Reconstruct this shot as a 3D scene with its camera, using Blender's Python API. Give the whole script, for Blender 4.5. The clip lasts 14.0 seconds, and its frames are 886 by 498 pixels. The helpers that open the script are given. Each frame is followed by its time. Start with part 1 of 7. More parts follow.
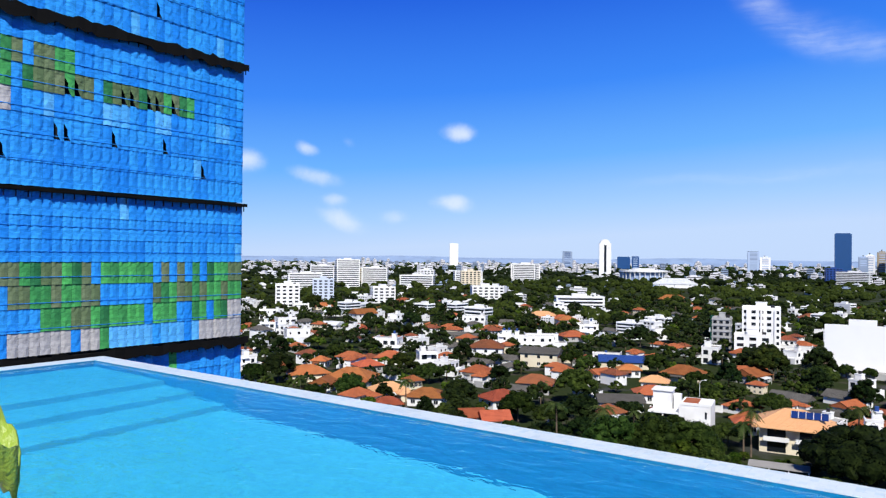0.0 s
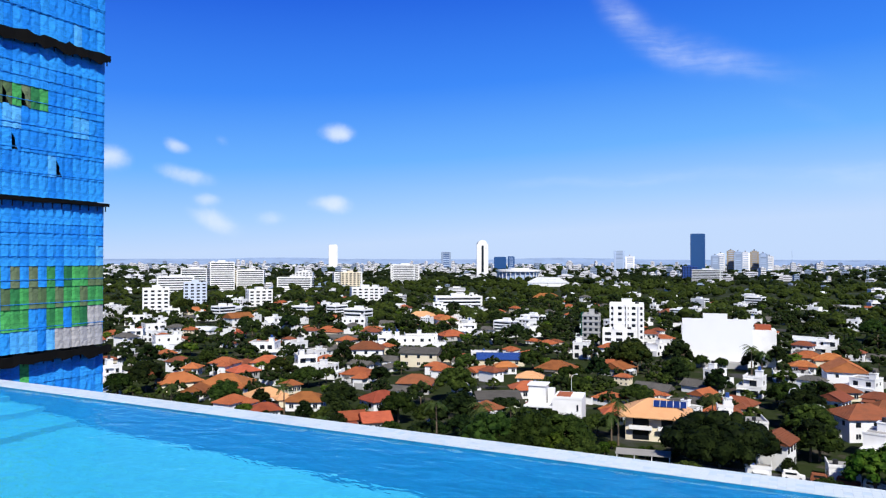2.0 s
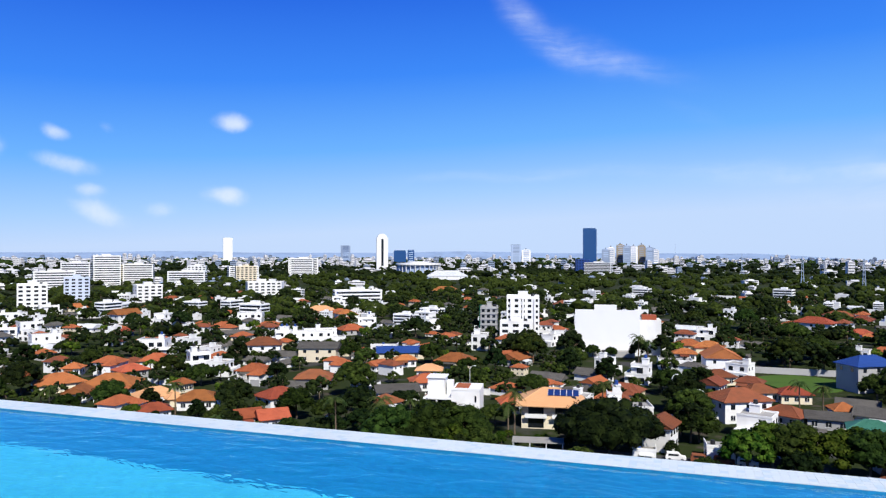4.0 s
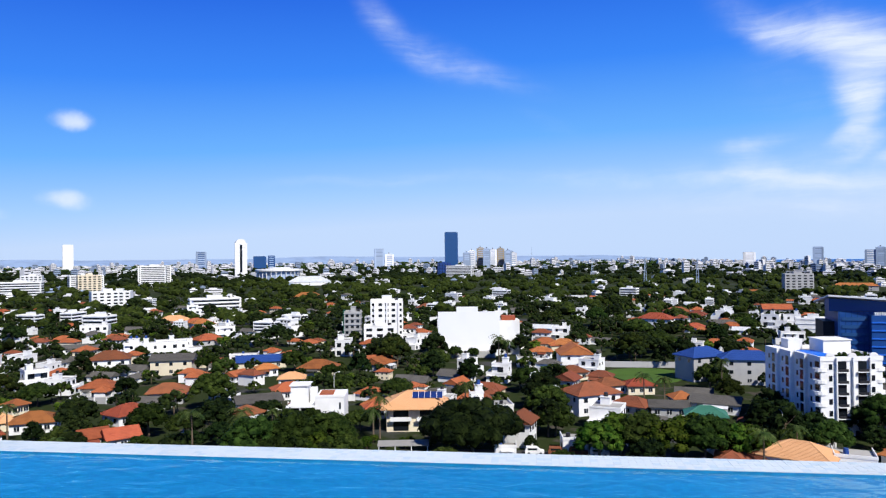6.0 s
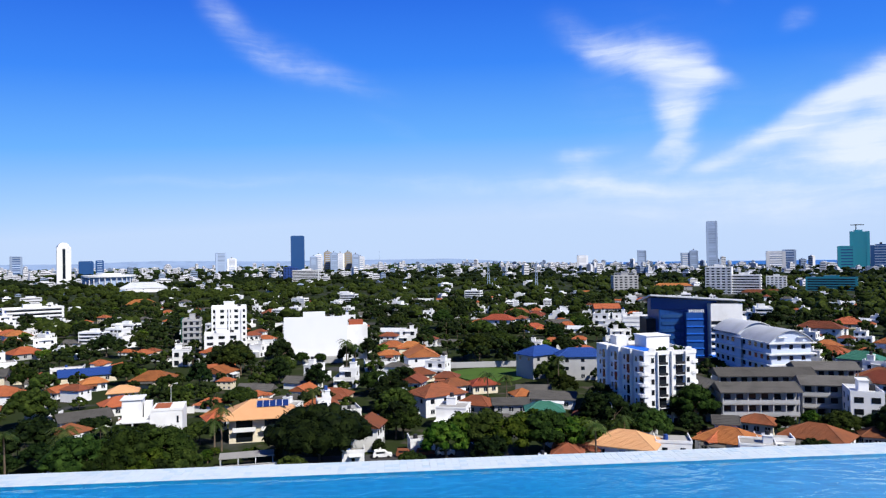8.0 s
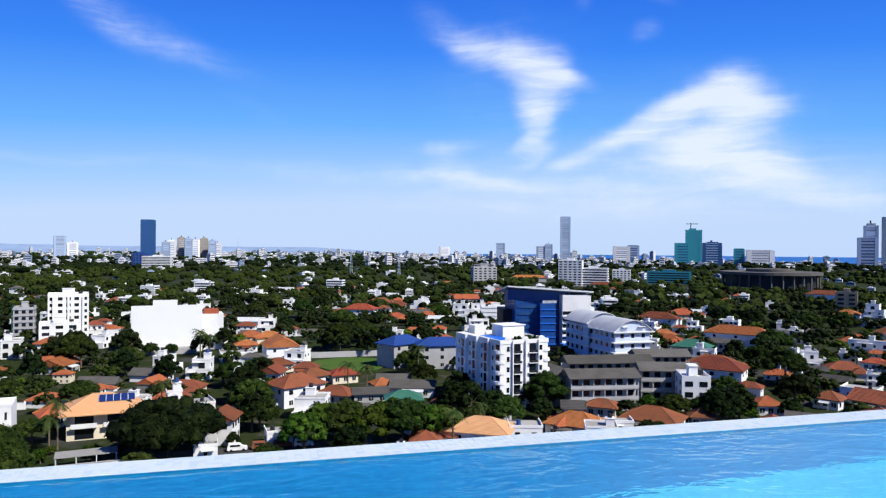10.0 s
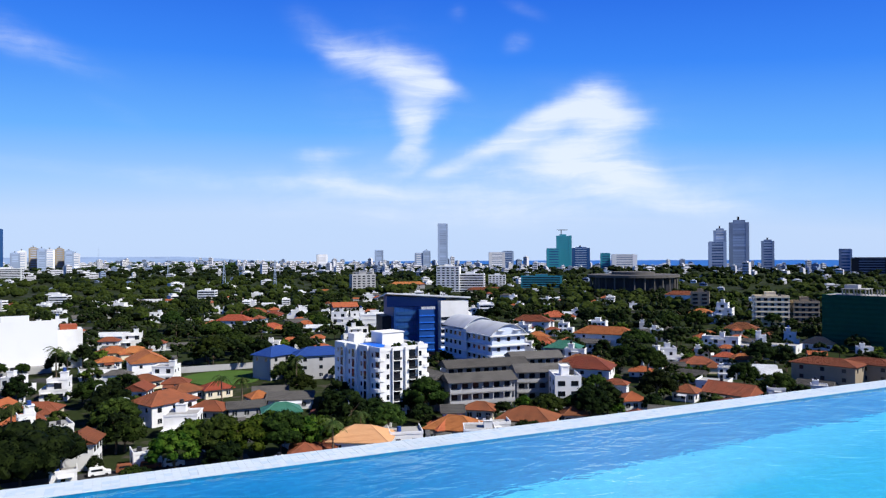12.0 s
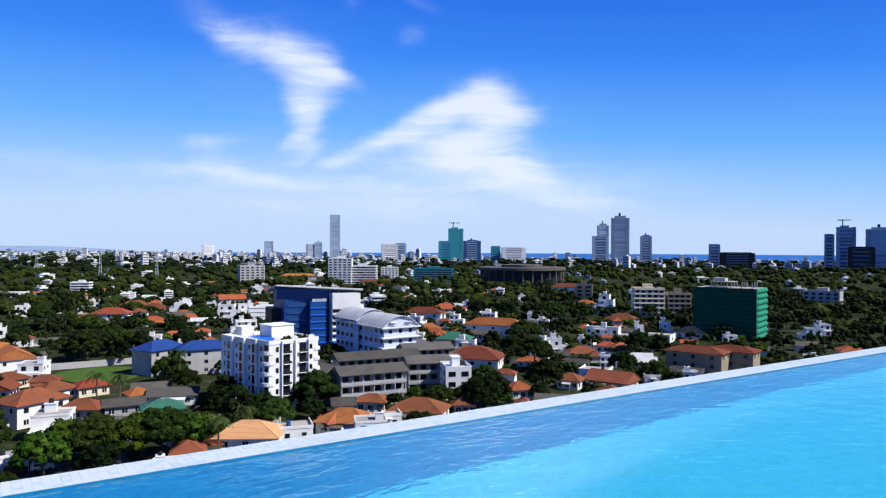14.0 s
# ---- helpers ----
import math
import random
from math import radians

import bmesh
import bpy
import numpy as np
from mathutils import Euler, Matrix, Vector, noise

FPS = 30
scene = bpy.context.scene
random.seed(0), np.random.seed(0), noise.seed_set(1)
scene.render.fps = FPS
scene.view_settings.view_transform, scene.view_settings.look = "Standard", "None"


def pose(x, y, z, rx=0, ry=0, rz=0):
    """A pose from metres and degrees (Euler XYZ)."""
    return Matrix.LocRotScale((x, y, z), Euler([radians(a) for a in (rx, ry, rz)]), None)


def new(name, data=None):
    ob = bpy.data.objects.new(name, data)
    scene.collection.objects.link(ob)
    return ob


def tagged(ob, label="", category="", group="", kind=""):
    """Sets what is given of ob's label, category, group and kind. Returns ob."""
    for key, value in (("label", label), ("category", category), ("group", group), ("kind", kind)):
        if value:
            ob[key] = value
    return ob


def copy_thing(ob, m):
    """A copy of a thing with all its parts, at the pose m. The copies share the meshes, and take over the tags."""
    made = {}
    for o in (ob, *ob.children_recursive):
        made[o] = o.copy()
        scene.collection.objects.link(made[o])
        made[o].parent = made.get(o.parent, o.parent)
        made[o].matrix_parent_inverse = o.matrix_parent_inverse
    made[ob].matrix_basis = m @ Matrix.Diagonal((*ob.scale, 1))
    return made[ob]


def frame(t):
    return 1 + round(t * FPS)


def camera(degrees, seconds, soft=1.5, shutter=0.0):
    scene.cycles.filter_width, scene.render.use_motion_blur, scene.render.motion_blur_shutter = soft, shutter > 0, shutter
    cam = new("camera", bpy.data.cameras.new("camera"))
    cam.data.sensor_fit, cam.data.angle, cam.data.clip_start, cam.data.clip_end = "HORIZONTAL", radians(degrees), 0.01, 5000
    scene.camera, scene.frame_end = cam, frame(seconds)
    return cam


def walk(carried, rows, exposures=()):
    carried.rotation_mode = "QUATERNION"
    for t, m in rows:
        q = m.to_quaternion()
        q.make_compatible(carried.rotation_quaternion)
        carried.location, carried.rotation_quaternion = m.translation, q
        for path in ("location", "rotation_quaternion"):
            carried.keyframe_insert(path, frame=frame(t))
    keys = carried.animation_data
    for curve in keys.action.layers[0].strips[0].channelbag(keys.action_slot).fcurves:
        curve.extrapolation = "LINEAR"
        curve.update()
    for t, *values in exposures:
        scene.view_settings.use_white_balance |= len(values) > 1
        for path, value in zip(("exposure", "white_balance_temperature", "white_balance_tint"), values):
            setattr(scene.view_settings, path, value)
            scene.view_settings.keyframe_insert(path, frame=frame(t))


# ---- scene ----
# ---------- camera ----------
cam = camera(63.6, 14.0, soft=1.25)
EYE = 47.0
ROWS = [
    (0.0, -0.005, 36.15, 0.60, 0.55), (0.5, 0.012, 33.87, 0.53, 0.52), (1.0, 0.030, 30.34, 0.67, 0.69),
    (1.5, 0.047, 28.86, 0.86, 0.45), (2.0, 0.065, 26.53, 0.74, 0.10), (2.5, 0.082, 24.90, 0.69, 0.06),
    (3.0, 0.100, 22.61, 0.65, 0.13), (5.5, 0.047, 11.31, 0.16, -0.35), (6.0, 0.077, 7.58, 0.54, -0.62),
    (6.5, 0.107, 3.50, 0.52, -0.72), (7.0, 0.137, 0.24, 0.56, -0.41), (7.5, 0.167, -2.16, 0.83, -0.71),
    (10.0, 0.158, -15.52, -0.16, 0.38), (10.5, 0.145, -18.11, 0.23, 0.17), (11.0, 0.132, -20.16, 0.34, -0.09),
    (11.5, 0.125, -22.68, 0.49, -0.17), (12.0, 0.135, -25.24, 0.42, -0.30), (12.5, 0.155, -27.25, 0.55, -0.23),
    (13.0, 0.178, -29.56, 0.39, 0.00), (13.5, 0.200, -31.35, 0.34, -0.09), (14.0, 0.225, -33.83, -0.22, 0.22),
]
walk(cam, [(t, pose(0, y, EYE, 90 + pitch, -lean, yaw)) for t, y, yaw, pitch, lean in ROWS])

# ---------- light ----------
SUN_BEARING, SUN_HEIGHT = 140.0, 46.0
scene.view_settings.exposure = 0.30


def bearing(deg, up=0.0):
    """Unit vector at a bearing clockwise from +y and a height above the horizon, in degrees."""
    a, e = radians(deg), radians(up)
    return Vector((math.sin(a) * math.cos(e), math.cos(a) * math.cos(e), math.sin(e)))


sun_data = bpy.data.lights.new("sun", "SUN")
sun_data.energy, sun_data.angle, sun_data.color = 5.1, radians(0.53), (1.0, 0.965, 0.90)
sun = new("sun", sun_data)
sun.matrix_world = Matrix.Translation((0, 0, 120)) @ (-bearing(SUN_BEARING, SUN_HEIGHT)).to_track_quat("-Z", "Y").to_matrix().to_4x4()


class Nodes:
    """Short hand for building node trees."""

    def __init__(self, tree):
        self.tree = tree
        tree.nodes.clear()

    def add(self, kind):
        return self.tree.nodes.new(kind)

    def vector(self, op):
        n = self.add("ShaderNodeVectorMath")
        n.operation = op
        return n

    def put(self, socket, value):
        if isinstance(value, bpy.types.NodeSocket):
            self.tree.links.new(value, socket)
        elif value is not None:
            socket.default_value = value

    def math(self, op, a, b=None, c=None, clamp=False):
        n = self.add("ShaderNodeMath")
        n.operation, n.use_clamp = op, clamp
        for i, v in enumerate((a, b, c)):
            self.put(n.inputs[i], v)
        return n.outputs[0]

    def mix(self, fac, a, b, blend="MIX"):
        n = self.add("ShaderNodeMix")
        n.data_type, n.blend_type = "RGBA", blend
        self.put(n.inputs[0], fac)
        self.put(n.inputs[6], a if isinstance(a, bpy.types.NodeSocket) else (*a, 1))
        self.put(n.inputs[7], b if isinstance(b, bpy.types.NodeSocket) else (*b, 1))
        return n.outputs[2]

    def noise(self, vec, scale, detail=3.0, rough=0.55, distort=0.0):
        n = self.add("ShaderNodeTexNoise")
        self.put(n.inputs["Vector"], vec)
        n.inputs["Scale"].default_value, n.inputs["Detail"].default_value = scale, detail
        n.inputs["Roughness"].default_value, n.inputs["Distortion"].default_value = rough, distort
        return n.outputs["Fac"]

    def ramp(self, fac, stops):
        n = self.add("ShaderNodeValToRGB")
        els = n.color_ramp.elements
        while len(els) < len(stops):
            els.new(0.5)
        for e, (p, col) in zip(els, stops):
            e.position, e.color = p, (*col, 1) if len(col) == 3 else col
        self.put(n.inputs[0], fac)
        return n.outputs[0]

    def step(self, value, lo, hi):
        n = self.add("ShaderNodeMapRange")
        n.interpolation_type = "SMOOTHSTEP"
        self.put(n.inputs[0], value)
        n.inputs[1].default_value, n.inputs[2].default_value = lo, hi
        return n.outputs[0]


def make_world():
    world = bpy.data.worlds.new("world")
    scene.world = world
    world.use_nodes = True
    g = Nodes(world.node_tree)
    sky = g.add("ShaderNodeTexSky")
    sky.sky_type, sky.sun_disc = "NISHITA", False
    sky.sun_elevation, sky.sun_rotation, sky.altitude = radians(SUN_HEIGHT), radians(SUN_BEARING), 50
    sky.air_density, sky.dust_density, sky.ozone_density = 1.0, 0.3, 3.0
    co = g.add("ShaderNodeTexCoord").outputs["Generated"]
    sep = g.add("ShaderNodeSeparateXYZ")
    g.put(sep.inputs[0], co)
    az = g.math("MULTIPLY", g.math("ARCTAN2", sep.outputs[0], sep.outputs[1]), 57.2958)
    el = g.math("MULTIPLY", g.math("ARCSINE", sep.outputs[2]), 57.2958)
    # deep polarised blue aloft, paler towards the horizon and towards the bright middle
    pale = g.math("MULTIPLY", g.step(g.math("ABSOLUTE", g.math("SUBTRACT", az, 14.0)), 75.0, 5.0), 3.2)
    low = g.math("DIVIDE", g.math("SUBTRACT", el, pale), 40.0)
    blue = g.ramp(low, [(0.0, (0.52, 0.68, 0.97)), (0.06, (0.36, 0.60, 0.98)), (0.16, (0.135, 0.43, 0.98)),
                        (0.30, (0.036, 0.24, 0.93)), (0.48, (0.010, 0.115, 0.74)), (1.0, (0.002, 0.03, 0.22))])
    base = g.mix(0.06, blue, g.mix(1.0, sky.outputs[0], (0.1, 0.1, 0.1), "MULTIPLY"))
    # clouds: soft patches in bearing and height, torn by noise
    com = g.add("ShaderNodeCombineXYZ")
    g.put(com.inputs[0], az), g.put(com.inputs[1], el)
    warp = g.add("ShaderNodeTexNoise")
    g.put(warp.inputs["Vector"], com.outputs[0])
    warp.inputs["Scale"].default_value, warp.inputs["Detail"].default_value = 0.11, 4
    sub = g.vector("SUBTRACT")
    g.put(sub.inputs[0], warp.outputs["Color"]), g.put(sub.inputs[1], (0.5, 0.5, 0.5))
    mad = g.vector("MULTIPLY_ADD")
    g.put(mad.inputs[0], sub.outputs[0]), g.put(mad.inputs[1], (3.0, 2.2, 0)), g.put(mad.inputs[2], com.outputs[0])
    moved = mad.outputs[0]

    def patch(a, e, wide, high, turn, strength, where):
        mp = g.add("ShaderNodeMapping")
        mp.vector_type = "TEXTURE"
        g.put(mp.inputs[0], where)
        mp.inputs[1].default_value, mp.inputs[2].default_value, mp.inputs[3].default_value = (a, e, 0), (0, 0, radians(turn)), (wide, high, 1)
        ln = g.vector("LENGTH")
        g.put(ln.inputs[0], mp.outputs[0])
        return g.math("MULTIPLY", g.step(ln.outputs["Value"], 1.25, 0.1), strength)

    streak = g.add("ShaderNodeMapping")
    g.put(streak.inputs[0], moved)
    streak.inputs[2].default_value, streak.inputs[3].default_value = (0, 0, radians(-17)), (0.10, 0.62, 1)
    wisps = g.noise(streak.outputs[0], 1.0, 7.0, 0.62, 0.4)
    fine = g.noise(moved, 0.42, 7.0, 0.62)
    ragged = g.math("ADD", g.math("MULTIPLY", g.math("SUBTRACT", wisps, 0.5), 1.25), g.math("MULTIPLY", g.math("SUBTRACT", fine, 0.5), 0.85))
    total = 0.0
    for a, e, wide, high, turn, strength in COMMA + FAN + VEILS:
        total = g.math("ADD", total, patch(a, e, wide * 1.5, high * 1.7, turn, strength * 0.75, moved))
    # the torn edge eats into the thin parts and leaves the thick parts closed
    total = g.math("MULTIPLY", g.step(g.math("ADD", total, g.math("MULTIPLY", g.math("MULTIPLY", ragged, 0.75), g.math("MINIMUM", g.math("MULTIPLY", total, 2.0), 1.0))), -0.02, 1.75), g.math("ADD", 0.70, g.math("MULTIPLY", g.step(wisps, 0.34, 0.62), 0.30)))
    puffs = 0.0
    for args in PUFFS:
        puffs = g.math("ADD", puffs, patch(*args, moved))
    puffs = g.math("MULTIPLY", g.step(g.math("ADD", puffs, g.math("MULTIPLY", g.math("SUBTRACT", fine, 0.5), g.math("MINIMUM", g.math("MULTIPLY", puffs, 3.0), 1.0))), 0.04, 1.25), 0.85)
    cover = g.math("MINIMUM", g.math("ADD", total, puffs), 0.92)
    full = g.mix(cover, base, (0.79, 0.87, 1.0))
    bg = g.add("ShaderNodeBackground")
    g.put(bg.inputs[0], full)
    bg.inputs[1].default_value = 0.85
    out = g.add("ShaderNodeOutputWorld")
    g.tree.links.new(bg.outputs[0], out.inputs[0])


# bearing, height, half width, half height (degrees), turn, strength
COMMA = [
    (15.2, 17.3, 2.4, 1.0, -32, 0.35), (17.6, 15.9, 2.2, 1.0, -22, 0.75), (20.4, 15.2, 2.4, 1.2, -24, 0.95), (23.0, 14.0, 2.2, 1.3, -28, 1.0),
    (25.2, 13.1, 1.7, 0.6, -22, 0.8), (23.4, 11.8, 1.6, 1.7, -10, 0.95), (23.0, 9.9, 1.2, 1.5, 10, 0.85), (22.2, 8.1, 1.3, 0.5, 28, 0.75), (22.8, 7.2, 1.4, 0.4, 26, 0.6),
]
FAN = [
    (26.4, 7.2, 2.6, 0.35, 18, 0.5), (29.4, 8.4, 3.4, 0.7, 22, 0.8), (32.6, 9.9, 3.4, 0.8, 26, 0.9), (35.6, 11.4, 2.6, 1.0, 27, 0.9), (37.8, 11.6, 1.8, 1.5, -25, 0.85),
    (38.6, 9.8, 2.4, 1.5, -20, 0.85), (34.6, 8.2, 4.4, 1.5, 10, 0.85), (37.4, 6.9, 4.0, 1.4, -14, 0.8), (40.4, 5.2, 4.6, 1.1, -16, 0.7), (44.0, 3.7, 5.0, 0.7, -10, 0.5),
]
VEILS = [
    (15.4, 7.9, 2.4, 0.45, 6, 0.65), (15.6, 6.4, 1.8, 1.0, -30, 0.55), (17.4, 5.3, 4.6, 0.5, -2, 0.6), (30.0, 4.6, 19.0, 2.0, 0, 0.85), (21.0, 12.5, 6.0, 4.5, -30, 0.25), (36.0, 8.6, 7.0, 3.6, 10, 0.35),
    (-12.8, 18.9, 2.6, 1.0, -50, 0.46), (-10.4, 16.6, 2.8, 1.2, -38, 0.44), (-7.4, 15.1, 3.4, 1.2, -20, 0.42), (-2.8, 14.0, 4.0, 0.9, -17, 0.36), (1.0, 10.2, 2.4, 0.6, -25, 0.2),
    (-10.0, 6.2, 13.0, 0.4, 1, 0.42), (31.3, 16.2, 1.1, 0.6, 20, 0.5), (31.8, 18.8, 1.6, 0.4, -20, 0.3), (26.5, 18.4, 0.7, 0.5, 0, 0.28), (8.0, 6.0, 9.0, 0.5, 2, 0.3),
]
PUFFS = [
    (-35.0, 10.0, 1.7, 0.85, -4, 1.0), (-47.0, 8.4, 1.2, 0.65, -18, 0.8), (-46.4, 6.3, 2.7, 0.8, -9, 0.75),
    (-35.4, 4.1, 2.1, 0.9, -8, 0.8), (-43.9, 3.0, 2.6, 1.1, -14, 0.7), (-40.0, 3.4, 1.4, 0.7, -8, 0.6),
    (-44.7, 4.6, 1.5, 0.6, -4, 0.6), (-51.5, 7.3, 1.6, 1.2, -10, 0.95), (-43.6, 9.0, 0.8, 0.5, -30, 0.35),
]
make_world()

# ---------- materials ----------


def material(name, colour, rough=0.6, metal=0.0, dirt=0.25, scale=1.0, bump=0.15, vary=0.0, ior=1.45, second=None, grain=9.0, hue=0.0):
    """A weathered surface: base colour with stains at two scales, per-object variation and fine relief."""
    m = bpy.data.materials.new(name)
    m.use_nodes = True
    g = Nodes(m.node_tree)
    obj = g.add("ShaderNodeTexCoord").outputs["Object"]
    info = g.add("ShaderNodeObjectInfo")
    shift = g.vector("ADD")
    off = g.math("MULTIPLY", info.outputs["Random"], 91.0)
    comb = g.add("ShaderNodeCombineXYZ")
    for i in range(3):
        g.put(comb.inputs[i], off)
    g.put(shift.inputs[0], obj), g.put(shift.inputs[1], comb.outputs[0])
    big = g.noise(shift.outputs[0], 0.35 * scale, 4)
    small = g.noise(shift.outputs[0], grain * scale, 3, 0.65)
    dark = tuple(c * 0.45 for c in colour) if second is None else second
    col = g.mix(g.math("MULTIPLY", g.step(big, 0.42, 0.75), dirt), colour, dark)
    col = g.mix(g.math("MULTIPLY", small, dirt * 0.8), col, tuple(c * 0.7 for c in colour))
    if vary or hue:
        hsv = g.add("ShaderNodeHueSaturation")
        g.put(hsv.inputs["Hue"], g.math("ADD", 0.5 - hue / 2, g.math("MULTIPLY", info.outputs["Random"], hue)))
        fr = g.math("FRACT", g.math("MULTIPLY", info.outputs["Random"], 7.31))
        g.put(hsv.inputs["Value"], g.math("ADD", 1 - vary, g.math("MULTIPLY", fr, vary * 1.6)))
        g.put(hsv.inputs["Color"], col)
        col = hsv.outputs[0]
    p = g.add("ShaderNodeBsdfPrincipled")
    g.put(p.inputs["Base Color"], col)
    p.inputs["Metallic"].default_value, p.inputs["IOR"].default_value = metal, ior
    p.inputs["Specular IOR Level"].default_value = 0.5 if rough < 0.45 else 0.12
    g.put(p.inputs["Roughness"], g.math("ADD", rough - 0.1, g.math("MULTIPLY", small, 0.2)))
    if bump:
        b = g.add("ShaderNodeBump")
        b.inputs["Strength"].default_value, b.inputs["Distance"].default_value = bump, 0.05
        g.put(b.inputs["Height"], small)
        g.put(p.inputs["Normal"], b.outputs[0])
    out = g.add("ShaderNodeOutputMaterial")
    g.tree.links.new(p.outputs[0], out.inputs[0])
    return m


def leaf_material(name, colour, light, rough=0.55):
    """Foliage: hue, value and painted shadow change by leaf clump and by tree."""
    m = bpy.data.materials.new(name)
    m.use_nodes = True
    g = Nodes(m.node_tree)
    geo = g.add("ShaderNodeNewGeometry")
    info = g.add("ShaderNodeObjectInfo")
    co = g.add("ShaderNodeTexCoord").outputs["Object"]
    # The dark end of this tone is crown shadow painted into the leaves.
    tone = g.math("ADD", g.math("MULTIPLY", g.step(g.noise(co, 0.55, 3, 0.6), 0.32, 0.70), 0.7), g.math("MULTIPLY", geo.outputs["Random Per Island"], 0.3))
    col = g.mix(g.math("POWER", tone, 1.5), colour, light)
    hsv = g.add("ShaderNodeHueSaturation")
    g.put(hsv.inputs["Hue"], g.math("ADD", 0.475, g.math("MULTIPLY", info.outputs["Random"], 0.05)))
    g.put(hsv.inputs["Value"], g.math("ADD", 0.65, g.math("MULTIPLY", g.math("FRACT", g.math("MULTIPLY", info.outputs["Random"], 5.7)), 0.7)))
    g.put(hsv.inputs["Color"], col)
    p = g.add("ShaderNodeBsdfPrincipled")
    g.put(p.inputs["Base Color"], hsv.outputs[0])
    p.inputs["Roughness"].default_value = rough
    p.inputs["Specular IOR Level"].default_value = 0.015
    out = g.add("ShaderNodeOutputMaterial")
    g.tree.links.new(p.outputs[0], out.inputs[0])
    return m


